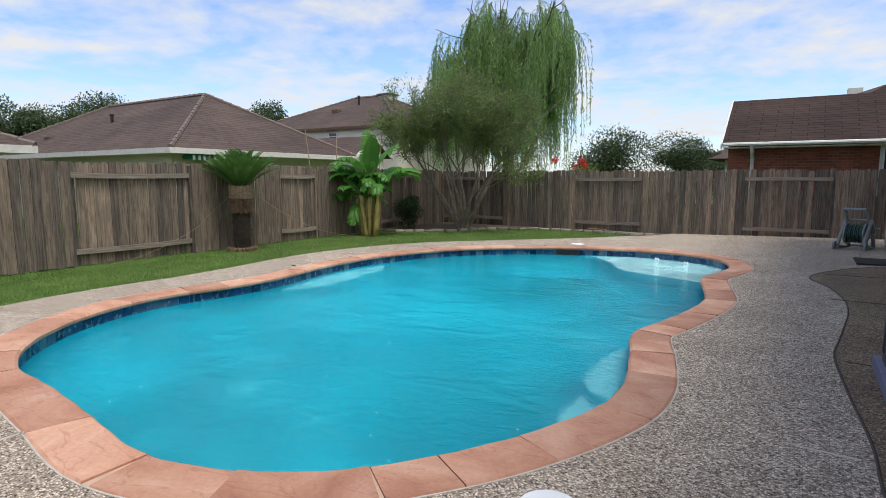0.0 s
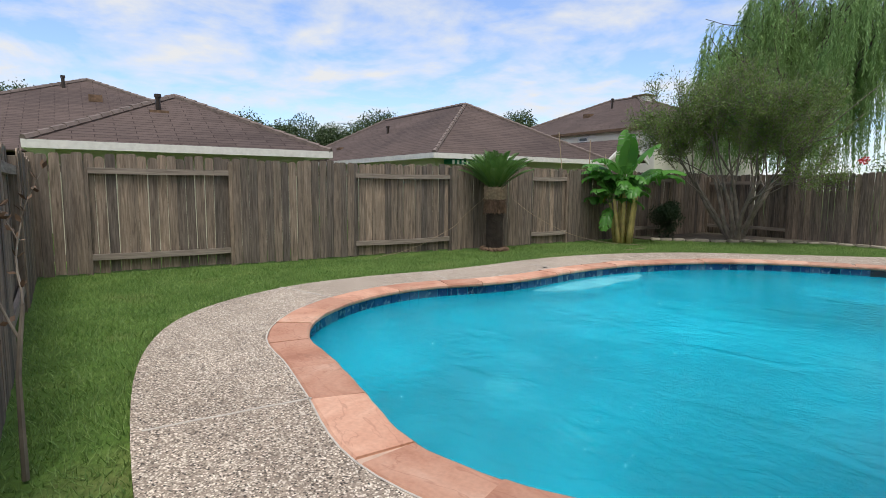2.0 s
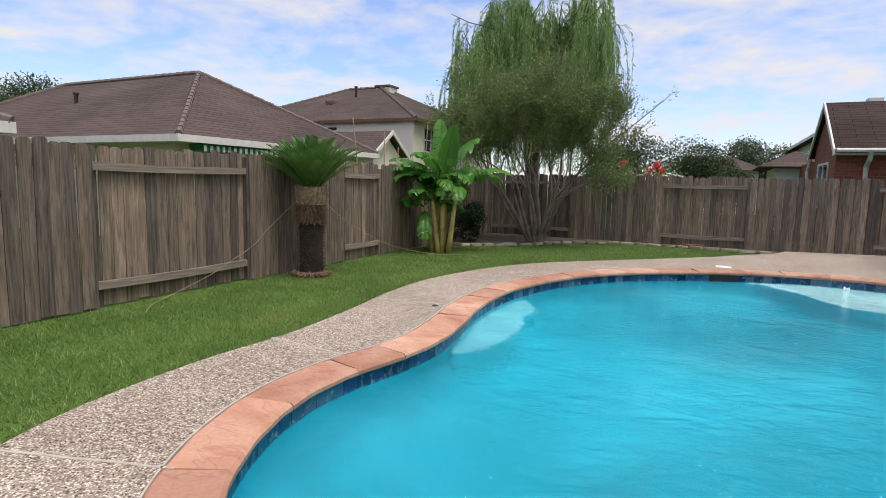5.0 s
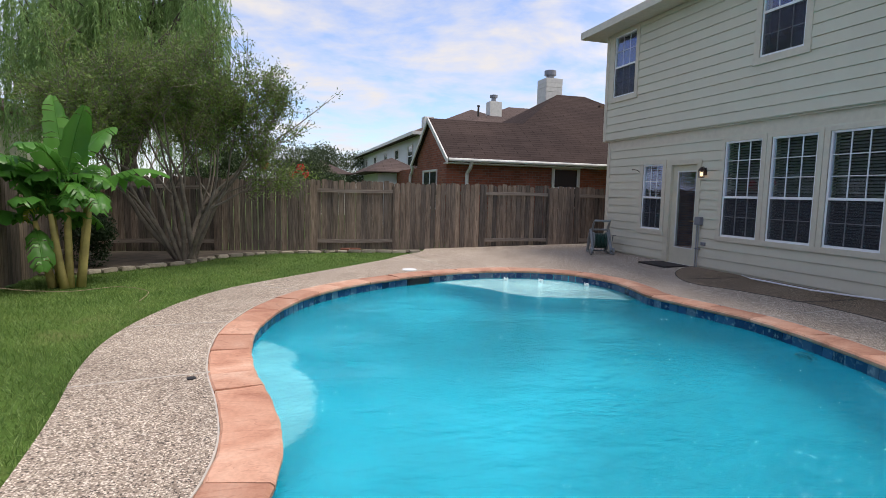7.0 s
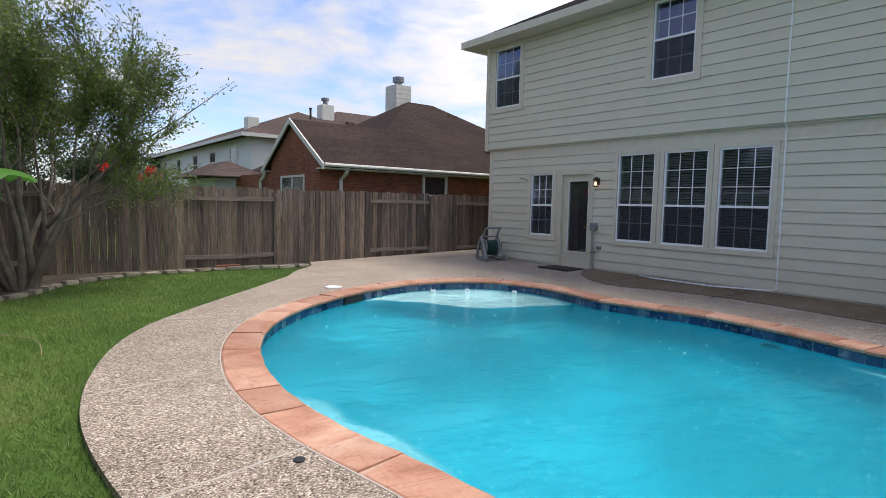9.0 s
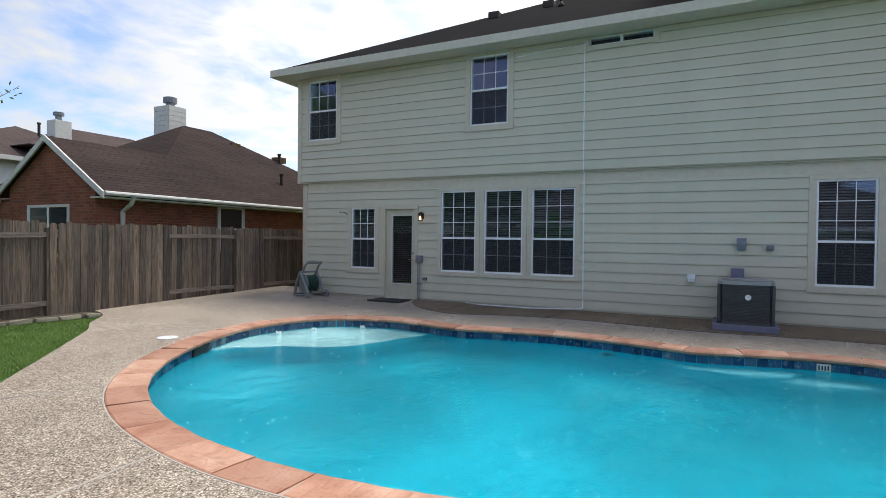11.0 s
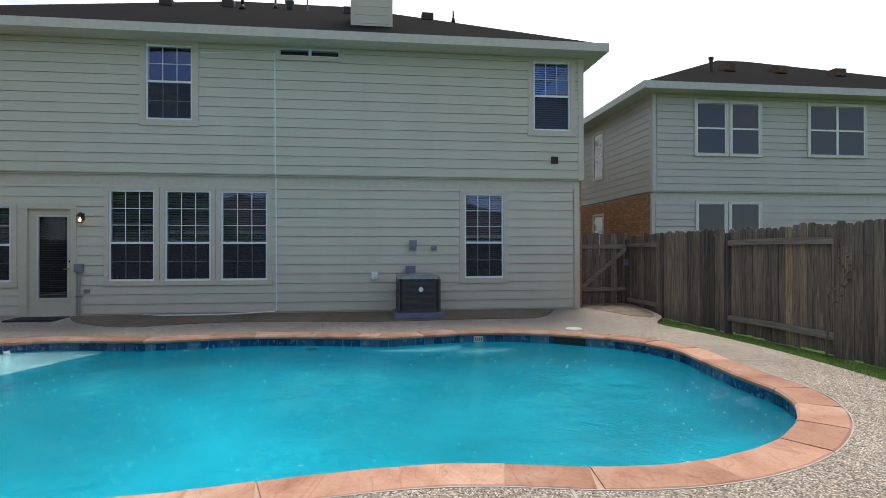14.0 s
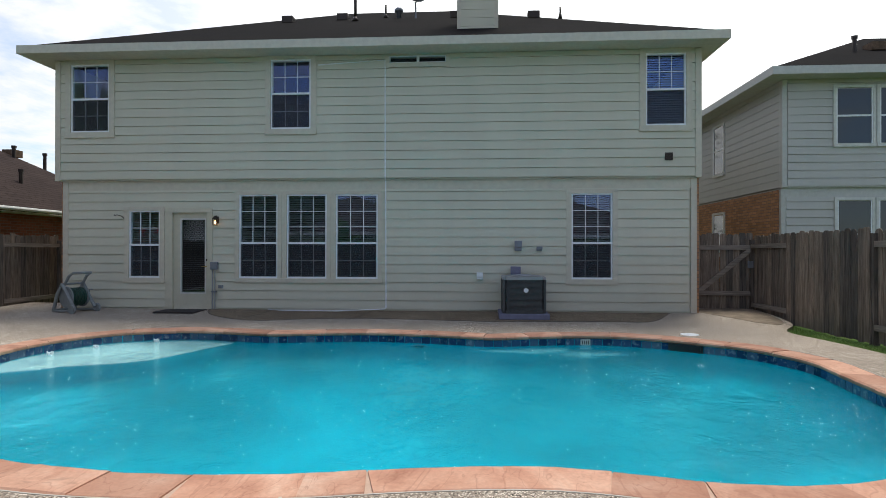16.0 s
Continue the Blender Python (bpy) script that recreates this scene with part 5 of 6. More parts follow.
def roof_bits(parent, base, spots):
    for x, y, z, kind in spots:
        bm = bmesh.new()
        if kind == "pipe":
            tube(bm, [(x, y, z - 0.15), (x, y, z + 0.35)], 0.05, 8)
            tube(bm, [(x, y, z + 0.33), (x, y, z + 0.4)], 0.07, 8)
        else:
            box(bm, x - 0.18, x + 0.18, y - 0.18, y + 0.18, z - 0.12, z + 0.09)
        wpart("vent_pipe" if kind == "pipe" else "roof_vent", bm, M["palm_tan"] if kind != "pipe" else M["bronze"], base, parent, "roof vent")


def house_west():
    base = (-15, 2, 0)
    h = thing("neighbour_house", base[0] + -0.05, base[1] + 0.15, base[2] + 0.04, "single-storey neighbour house with brown hip roof behind the fence", "house")
    wpart("wall", boxes((-20, -11.95, -0.3, 4.2, -0.4, 1.8)), M["siding"], base, h)
    roof_part("roof", hip_roof(-21, -11.5, -0.72, 4.62, 1.90, 0.47), M["shingle_brown"], base, h, "brown shingle hip roof")
    hip_caps(-21, -11.5, -0.72, 4.62, 1.90, 0.47, base, h, M["shingle_cap"])
    eave_boards(-21, -11.5, -0.72, 4.62, 1.90, base, h, M["white_dull"], 0.13)
    wpart("soffit", boxes((-21, -11.5, -0.72, 4.62, 1.78, 1.80)), M["white_dull"], base, h)
    base = (-20, 0, 0)
    h = thing("neighbour_house", base[0] + -0.36, base[1] + 0.41, base[2] + 0.11, "larger brown hip roof rising behind the neighbour's front wing", "house")
    wpart("wall", boxes((-29, -17, -5, 5.4, -0.4, 1.8)), M["siding"], base, h)
    roof_part("roof", hip_roof(-34, -16.0, -5.8, 6.2, 1.9, 0.437), M["shingle_brown"], base, h, "brown shingle hip roof")
    hip_caps(-34, -16.0, -5.8, 6.2, 1.9, 0.437, base, h, M["shingle_cap"])
    roof_bits(h, base, [(-21.0, -0.45, 4.05, "pipe"), (-20.0, 0.35, 3.7, "vent")])
    roof_bits(h, base, [(-13.0, 1.25, 2.56, "vent"), (-13.0, 1.25, 2.6, "pipe"), ])


def house_northwest():
    base = (-17, 11.5, 0)
    h = thing("neighbour_house", base[0] + 0.2, base[1] + 0.2, base[2] + 0.14, "single-storey neighbour house with brown hip roof and striped awning", "house")
    wpart("wall", boxes((-25, -13.6, 8.4, 14.9, -0.4, 1.9)), M["siding"], base, h)
    roof_part("roof", hip_roof(-26, -13.1, 8.05, 15.0, 1.98, 0.565), M["shingle_brown"], base, h, "brown shingle hip roof")
    hip_caps(-26, -13.1, 8.05, 15.0, 1.98, 0.565, base, h, M["shingle_cap"])
    eave_boards(-26, -13.1, 8.05, 15.0, 1.98, base, h, M["white_dull"], 0.13)
    wpart("soffit", boxes((-26, -13.1, 8.05, 15.0, 1.86, 1.88)), M["white_dull"], base, h)
    aw = wpart("awning", boxes((-13.6, -13.2, 8.7, 10.9, 1.72, 1.84)), M["awning"], base, h, "green and white striped awning")
    for k in range(14):
        y = 8.72 + 0.156 * k
        wpart("stripe", boxes((-13.2, -13.19, y, y + 0.07, 1.70, 1.82)), M["white"], base, aw)
    roof_bits(h, base, [(-15.6, 10.9, 3.2, "vent"), (-16.4, 12.6, 3.15, "vent"), (-19.5, 10.0, 2.95, "pipe"), (-22, 9.2, 2.55, "vent")])
    # bamboo stakes that lean behind the fence
    for a, b in (((-10.2, 10.6, -0.04), (-10.4, 10.4, 2.6)), ((-10.2, 11.3, -0.04), (-10.3, 11.45, 2.45)), ((-10.1, 12.8, -0.04), (-10.2, 13.3, 2.8)), ((-10.2, 11.8, -0.04), (-10.3, 12.05, 2.1))):
        bm = bmesh.new()
        tube(bm, [a, b], 0.012, 5)
        tagged(part("stake", bm, M["rope"]), "thin bamboo stake leaning behind the fence", "stake", "stakes behind the fence")


def house_far_two_storey():
    base = (-17.5, 21, 0)
    h = thing("neighbour_house", base[0] + -0.1, base[1] + 0.9, base[2] + 0.35, "cream two-storey house with brown hip roof and white chimney", "house")
    wpart("wall", boxes((-22.9, -13.5, 17.7, 25.4, -0.4, 3.15)), M["cream"], base, h)
    roof_part("roof", hip_roof(-23.1, -13.3, 17.5, 25.6, 3.22, 0.46), M["shingle_brown"], base, h, "brown shingle hip roof")
    hip_caps(-23.1, -13.3, 17.5, 25.6, 3.22, 0.46, base, h, M["shingle_cap"])
    eave_boards(-23.1, -13.3, 17.5, 25.6, 3.22, base, h, M["palm_tan"], 0.1)
    far_window(h, base, 17.7, -17.35, -16.85, 2.68, 3.0, "x", -1)
    far_window(h, base, -13.5, 18.5, 19.6, 2.1, 2.95, "y", 1, 2)
    c = wpart("chimney", boxes((-17.6, -16.9, 21.5, 22.2, 4.2, 5.12), bevel=0.02), M["white_dull"], base, h, "white chimney chase")
    wpart("chimney_cap", boxes((-17.65, -16.85, 21.45, 22.25, 5.12, 5.2)), M["palm_tan"], base, c)
    roof_bits(h, base, [(-17.9, 20.4, 4.6, "pipe"), (-18.6, 19.6, 4.2, "vent")])
    base = (-15, 16.2, 0)
    h = thing("neighbour_garage", base[0] + -0.13, base[1] + 0.73, base[2] + 0.24, "low garage wing with a small white-trimmed gable", "house")
    wpart("wall", boxes((-18, -13.55, 15.4, 17.0, -0.4, 1.95)), M["cream"], base, h)
    roof_part("roof", gable_roof(-18.5, -13.3, 15.1, 17.3, 1.95, 0.72, "x"), M["shingle_brown"], base, h)
    bm = bmesh.new()
    for s in (-1, 1):
        a, b = Vector((-13.28, 16.2, 2.72)), Vector((-13.28, 16.2 + 1.12 * s, 1.93))
        v = [bm.verts.new(p) for p in ((a.x, a.y, a.z + 0.03), (b.x, b.y, b.z + 0.03), (b.x, b.y, b.z - 0.1), (a.x, a.y, a.z - 0.1))]
        u = [bm.verts.new((p.co.x - 0.05, p.co.y, p.co.z)) for p in v]
        bm.faces.new(v)
        bm.faces.new(u[::-1])
        for q in range(4):
            bm.faces.new((v[q], v[(q + 1) % 4], u[(q + 1) % 4], u[q]))
    wpart("rake_board", bm, M["white_dull"], base, h, "white rake boards")
    bm = bmesh.new()
    v = [bm.verts.new(p) for p in ((-13.56, 15.3, 1.93), (-13.56, 17.1, 1.93), (-13.56, 16.2, 2.6))]
    u = [bm.verts.new((p.co.x - 0.1, p.co.y, p.co.z)) for p in v]
    bm.faces.new(v)
    bm.faces.new(u[::-1])
    for q in range(3):
        bm.faces.new((v[q], v[(q + 1) % 3], u[(q + 1) % 3], u[q]))
    wpart("gable_wall", bm, M["cream"], base, h)


M["cream"] = siding_paint("cream_siding", (0.74, 0.70, 0.62))
M["grey_siding"] = siding_paint("grey_siding", (0.68, 0.70, 0.72))
M["grey_trim"] = plain("grey_trim_paint", (0.52, 0.51, 0.48), 0.6, 0, 0.08)


def house_brick():
    base = (2, 18, 0)
    h = thing("brick_house", base[0] + 0.2, base[1] + 0.32, base[2] + 0.04, "red brick single-storey house with brown gable roof behind the fence", "house")
    ob = wpart("wall", boxes((-1.42, 9, 16.15, 24.2, -0.4, 2.098)), M["brick_red"], base, h, "red brick wall")
    uv_roof(ob.data)
    # gable end that faces the lawn
    bm = bmesh.new()
    v = [bm.verts.new(p) for p in ((-1.42, 16.15, 2.1), (-1.42, 19.45, 2.1), (-1.42, 19.45, 2.40), (-1.42, 17.8, 3.40), (-1.42, 16.15, 2.40))]
    u = [bm.verts.new((p.co.x + 0.2, p.co.y, p.co.z)) for p in v]
    bm.faces.new(v)
    bm.faces.new(u[::-1])
    for q in range(5):
        bm.faces.new((v[q], v[(q + 1) % 5], u[(q + 1) % 5], u[q]))
    ob = wpart("gable_wall", bm, M["brick_red"], base, h)
    uv_roof(ob.data)
    roof_part("roof", gable_roof(-1.55, 4.5, 15.72, 19.88, 2.24, 0.61, "x"), M["shingle_umber"], base, h, "brown shingle gable roof")
    roof_part("roof", hip_roof(-0.55, 9.6, 15.76, 24.8, 2.245, 0.60), M["shingle_umber"], base, h, "brown shingle hip roof")
    for s in (-1, 1):
        bm = bmesh.new()
        a, b = Vector((-1.56, 17.8, 3.53)), Vector((-1.56, 17.8 + 2.12 * s, 2.22))
        v = [bm.verts.new(p) for p in ((a.x, a.y, a.z), (b.x, b.y, b.z), (b.x, b.y, b.z - 0.14), (a.x, a.y, a.z - 0.14))]
        u = [bm.verts.new((p.co.x + 0.04, p.co.y, p.co.z)) for p in v]
        bm.faces.new(v)
        bm.faces.new(u[::-1])
        for q in range(4):
            bm.faces.new((v[q], v[(q + 1) % 4], u[(q + 1) % 4], u[q]))
        wpart("rake_board", bm, M["white_dull"], base, h, "pale rake board")
    wpart("soffit", boxes((-1.5, 9.5, 15.76, 16.2, 2.10, 2.13)), M["white_dull"], base, h)
    bm = bmesh.new()
    tube(bm, [(-1.5, 15.69, 2.19), (9.5, 15.69, 2.17)], 0.048, 8)
    wpart("gutter", bm, M["white_dull"], base, h, "dull white gutter")
    for x, y in ((-0.85, 15.72), (-1.5, 19.75)):
        bm = bmesh.new()
        tube(bm, [(x, y, 2.16), (x, y + 0.1, 2.0), (x, y + 0.38, 1.85), (x, y + 0.38, 0.0)], 0.05, 8)
        wpart("downpipe", bm, M["white_dull"], base, h, "dull white downpipe")
    far_window(h, base, 16.15, 1.80, 2.58, 1.0, 2.06, "x", -1)
    far_window(h, base, -1.42, 17.1, 18.6, 0.9, 1.93, "y", -1, 2)
    c = wpart("chimney", boxes((3.7, 4.35, 20.65, 21.35, 4.2, 5.62), bevel=0.01), M["white_dull"], base, h, "pale siding-clad chimney")
    for k in range(8):
        wpart("siding_plank", boxes((3.68, 3.70, 20.65, 21.35, 4.3 + 0.165 * k, 4.455 + 0.165 * k), (3.7, 4.35, 20.63, 20.65, 4.3 + 0.165 * k, 4.455 + 0.165 * k)), M["white_dull"], base, c)
    bm = lathe(bmesh.new(), [(0.14, 5.62), (0.14, 5.76), (0.22, 5.77), (0.22, 5.94), (0.17, 5.96)], 14, 4.02, 21.0)
    wpart("flue_cap", bm, M["metal_grey"], base, c, "round metal flue cap")
    roof_bits(h, base, [(5.4, 19.6, 4.45, "vent"), (7.0, 19.0, 4.15, "vent"), (6.6, 18.6, 3.9, "pipe"), (7.9, 18.7, 3.9, "pipe"), (5.0, 17.0, 2.95, "pipe")])


def houses_far():
    base = (3, 38, 0)
    h = thing("grey_house", base[0] + 0.59, base[1] + 1.29, base[2] + 0.15, "pale grey two-storey house far behind the brick house", "house")
    wpart("wall", boxes((0.5, 8, 27, 50, -0.05, 4.0)), M["grey_siding"], base, h)
    roof_part("roof", hip_roof(-0.1, 8.6, 26.4, 50.6, 4.05, 0.42), M["shingle_brown"], base, h, "grey-brown shingle hip roof")
    eave_boards(-0.1, 8.6, 26.4, 50.6, 4.05, base, h, M["white_dull"], 0.15)
    for y in (29, 32.5, 36, 40, 44):
        far_window(h, base, 0.5, y, y + 1.0, 2.55, 3.6, "y", -1)
    c = wpart("chimney", boxes((1.35, 1.9, 30, 30.6, 4, 5.25), bevel=0.02), M["white_dull"], base, h, "pale chimney")
    base = (-2, 24.5, 0)
    h = thing("grey_house_wing", base[0] + 0.24, base[1] + 0.54, base[2] + 0.05, "low wing with a brown roof beside the brick house", "house")
    wpart("wall", boxes((-2.2, -0.6, 22.5, 26, -0.4, 2.0)), M["grey_siding"], base, h)
    roof_part("roof", hip_roof(-2.7, -0.4, 22, 26.4, 2.05, 0.5), M["shingle_brown"], base, h)
    base = (5, 30, 0)
    h = thing("grey_house", base[0] + 0.52, base[1] + 0.66, base[2] + 0.07, "brown roof of a two-storey house with chimney beyond the brick house", "house")
    wpart("wall", boxes((3.2, 12, 27.5, 33.5, -0.05, 4.6)), M["grey_siding"], base, h)
    roof_part("roof", hip_roof(2.6, 12.6, 26.9, 34.1, 4.65, 0.40), M["shingle_brown"], base, h)
    c = wpart("chimney", boxes((4.3, 4.95, 28.4, 29.0, 5, 6.0), bevel=0.02), M["white_dull"], base, h, "pale chimney")
    bm = lathe(bmesh.new(), [(0.12, 6.0), (0.12, 6.2), (0.2, 6.22), (0.2, 6.35), (0.15, 6.36)], 12, 4.6, 28.7)
    wpart("flue_cap", bm, M["metal_grey"], base, c)
    roof_bits(h, base, [(3.6, 28.2, 5.3, "pipe"), (5.6, 28.0, 5.1, "vent")])
    base = (-3.5, 36, 0)
    h = thing("brown_roofed_house", base[0] + 0.38, base[1] + 0.66, base[2] + 0.1, "small brown roof far beyond the trees", "house")
    wpart("wall", boxes((-5.0, -2.2, 34, 39, -0.4, 2.2)), M["cream"], base, h)
    roof_part("roof", hip_roof(-5.4, -1.8, 33.5, 39.5, 2.2, 0.45), M["shingle_brown"], base, h)


def house_south():
    base = (4.2, -6, 0)
    h = thing("neighbour_house", base[0] + -0.12, base[1] + 0, base[2] + -0.03, "two-storey neighbour house with beige siding and dark roof", "house")
    W = 4.2
    wpart("wall", boxes((W, 14, -12.5, -1.60, -0.05, 2.72), (W - 0.06, 14, -12.5, -1.60, 2.70, 5.12)), M["grey_trim"], base, h)
    siding(h, base, W - 0.06, -12.4, -1.68, 2.73, 5.1, 0.176, [], M["south_siding"])
    siding(h, base, W, -12.4, -1.68, 0.1, 2.5, 0.176, [], M["south_siding"])
    # side wall: siding above, tan brick below
    ob = wpart("brick_wall", boxes((W + 0.05, 14, -1.60, -1.54, -0.05, 2.66)), M["brick_tan"], base, h, "tan brick lower wall")
    uv_roof(ob.data)
    for k in range(14):
        z = 2.72 + 0.176 * k
        wpart("siding_plank", boxes((W - 0.04, 14, -1.60, -1.575, z, z + 0.165)), M["south_siding"], base, h)
    for d in ((W - 0.09, W + 0.06, -1.66, -1.56, 2.7, 5.1), (W - 0.03, W + 0.06, -1.66, -1.56, 0, 2.68)):
        wpart("corner_board", boxes(d), M["grey_trim"], base, h)
    ex0, ex1, ey0, ey1, ez = 3.68, 14.5, -13, -1.15, 5.25
    roof_part("roof", hip_roof(ex0, ex1, ey0, ey1, ez, 0.47), M["shingle_dark"], base, h, "dark shingle hip roof")
    eave_boards(ex0, ex1, ey0, ey1, ez, base, h, M["grey_trim"], 0.16)
    wpart("soffit", boxes((ex0, ex1, ey0, ey1, ez - 0.14, ez - 0.12)), M["grey_trim"], base, h)
    far_window(h, base, W - 0.085, -3.48, -2.70, 3.66, 4.90, "y", -1)
    far_window(h, base, W - 0.085, -4.38, -3.62, 3.66, 4.90, "y", -1)
    far_window(h, base, W - 0.085, -7.30, -5.75, 3.68, 4.92, "y", -1, 2)
    far_window(h, base, W - 0.025, -3.50, -2.76, 0.9, 2.42, "y", -1)
    far_window(h, base, W - 0.025, -4.42, -3.64, 0.9, 2.42, "y", -1)
    far_window(h, base, -1.575, 7.1, 7.75, 3.45, 4.78, "x", 1)
    far_window(h, base, -1.54, 7.0, 7.7, 1.2, 2.3, "x", 1)
    roof_bits(h, base, [(5.9, -4.25, 6.3, "pipe"), (6.3, -5.0, 6.55, "vent"), (6.3, -6.6, 6.55, "vent"), (6.2, -8.4, 6.5, "vent")])


M["south_siding"] = siding_paint("beige_siding", (0.52, 0.50, 0.47))
for build in (house_west, house_northwest, house_far_two_storey, house_brick, houses_far, house_south):
    build()


# ---- plants ----
def rand_dir(rng, flat=0.0):
    v = Vector((rng.gauss(0, 1), rng.gauss(0, 1), rng.gauss(0, 1) * (1 - flat)))
    return v.normalized() if v.length > 1e-6 else Vector((1, 0, 0))


def limb(bm, rng, p, d, length, r, depth, tips, bend=0.25, up=0.1, split=(2, 3)):
    """A bending limb that forks into thinner ones; the twigs' points and directions go to tips."""
    pts, radii = [p], [r]
    n = 5
    for k in range(n):
        d = (d + rand_dir(rng) * bend * 0.5 + Vector((0, 0, up))).normalized()
        p = p + d * length / n
        pts.append(p)
        radii.append(r * (1 - 0.45 * (k + 1) / n))
        if depth <= 1:
            tips.append((p, d))
    tube(bm, pts, radii, 6 if r < 0.02 else 8, cap=False)
    if depth > 0:
        for k in range(rng.randint(*split)):
            nd = (d + rand_dir(rng) * 0.75).normalized()
            limb(bm, rng, pts[-1 - (k % 2)], nd, length * rng.uniform(0.55, 0.8), radii[-1] * 0.75, depth - 1, tips, bend, up, split)


def myrtle():
    x, y = -7.28, 13.2
    t = thing("crape_myrtle", x, y, -0.03, "multi-stemmed small tree with pale bark and fine olive leaves", "tree")
    rng = random.Random(11)
    tips = []
    for k in range(13):
        a = 2 * math.pi * k / 13 + rng.uniform(-0.3, 0.3)
        lean = rng.uniform(0.15, 0.95)
        bm = bmesh.new()
        d = Vector((math.cos(a) * lean - 0.05, math.sin(a) * lean * 0.7, 1)).normalized()
        limb(bm, rng, Vector((0.13 * math.cos(a), 0.10 * math.sin(a), 0)), d, rng.uniform(1.35, 1.8), rng.uniform(0.035, 0.06), 3, tips, 0.32, 0.06, (2, 3))
        part("trunk", bm, M["bark"], t, "pale smooth stem", True)
    # one long arching shoot over the fence towards the brick house
    bm = bmesh.new()
    shoot = [(0.3, 0, 0.9), (0.9, -0.1, 1.6), (1.5, -0.2, 2.2), (2.1, -0.3, 2.65), (2.7, -0.35, 3.15)]
    tube(bm, shoot, [0.03, 0.022, 0.015, 0.01, 0.005], 6)
    for s2 in ([(1.5, -0.2, 2.2), (1.9, 0.2, 2.35), (2.3, 0.3, 2.75)], [(1.0, -0.1, 1.7), (1.5, -0.4, 2.0), (1.9, -0.5, 2.5)], [(0.9, -0.1, 1.6), (1.2, 0.3, 2.3), (1.6, 0.4, 2.9)]):
        tube(bm, s2, [0.014, 0.01, 0.005], 5)
        tips += [(Vector(s2[1]).lerp(Vector(s2[2]), q / 5), Vector((0.5, 0, 0.6)).normalized()) for q in range(6)]
    part("limb", bm, M["bark"], t, "long arching shoot", True)
    ends = [(Vector(shoot[3]).lerp(Vector(shoot[4]), q / 6), Vector((0.6, 0, 0.6)).normalized()) for q in range(8)]
    twig = bmesh.new()
    places = []
    for p, d in [q for q in tips if q[0].z > 0.72] + ends:
        far = p.x > 2.05
        for _ in range(1 if far else 4):
            e = (d + rand_dir(rng) * 0.9 + Vector((0, 0, 0.2))).normalized()
            q = p + e * rng.uniform(0.2, 0.6) * (0.4 if far else 1)
            if ((q.x + 0.1) / 3.0) ** 2 + (q.y / 2.6) ** 2 + (max(0, q.z - 1.7) / 3.2) ** 2 > 1 and not far:
                continue
            tube(twig, [p, q], [0.004, 0.002], 3, cap=False)
            for _ in range(5 if far else 13):
                f = p.lerp(q, rng.random()) + rand_dir(rng) * 0.07
                a = (rand_dir(rng) + e * 0.6).normalized() * rng.uniform(0.04, 0.08)
                s = a.cross(rand_dir(rng)).normalized() * rng.uniform(0.008, 0.015)
                places.append((f, a, s))
    tagged(part("twig", twig, M["bark"], t), kind="stuff")
    leaves_mesh("crown", places, M["myrtle"], t, "fine olive-green foliage", True)


def willow():
    x, y = -10.2, 21.8
    t = thing("willow_tree", x, y, -0.03, "tall willow with hanging light green strands beyond the fence", "tree")
    rng = random.Random(21)
    bm = bmesh.new()
    tips = []
    tube(bm, [(0, 0, 0), (0.1, 0, 1.5), (0.0, 0.1, 3.0)], [0.32, 0.26, 0.22], 10)
    for k in range(16):
        a = 2 * math.pi * k / 16 + rng.uniform(-0.2, 0.2)
        lean = rng.uniform(0.2, 1.5)
        limb(bm, rng, Vector((0, 0.05, rng.uniform(2.0, 3.1))), Vector((math.cos(a) * lean, math.sin(a) * lean * 0.8, 1.1)).normalized(), rng.uniform(2.3, 3.35), 0.12, 2, tips, 0.32, 0.07, (2, 3))
    part("trunk", bm, M["bark_dark"], t, "", True)
    strands, places = bmesh.new(), []
    for p, d in tips:
        if p.z < 3.2 or p.z > 8.75 - 0.12 * p.x * p.x or abs(p.x) > 4.3:
            continue
        for _ in range(4):
            out = Vector((p.x, p.y, 0))
            out = out.normalized() if out.length > 0.1 else rand_dir(rng, 1)
            v = (out * rng.uniform(0.1, 0.55) + rand_dir(rng, 0.7) * 0.4 + Vector((0, 0, rng.uniform(0.0, 0.45))))
            q = p.copy()
            L = rng.uniform(0.8, 3.8)
            pts = [q.copy()]
            steps = 10
            for k in range(steps):
                v = (v * 0.64 + Vector((0, 0, -0.40)) + rand_dir(rng) * 0.07)
                q = q + v.normalized() * L / steps
                if q.z < 1.7 or abs(q.x) > 4.9:
                    break
                pts.append(q.copy())
            if len(pts) < 3:
                continue
            tube(strands, pts, 0.006, 3, cap=False)
            for a, b in zip(pts, pts[1:]):
                for _ in range(5):
                    f = a.lerp(b, rng.random()) + rand_dir(rng) * 0.02
                    e = ((b - a).normalized() * 0.9 + rand_dir(rng) * 0.5).normalized() * rng.uniform(0.10, 0.2)
                    s = e.cross(rand_dir(rng)).normalized() * rng.uniform(0.009, 0.017)
                    places.append((f, e, s))
    tagged(part("strand", strands, M["willow"], t), kind="stuff")
    leaves_mesh("crown", places, M["willow"], t, "hanging light green willow leaves", True)


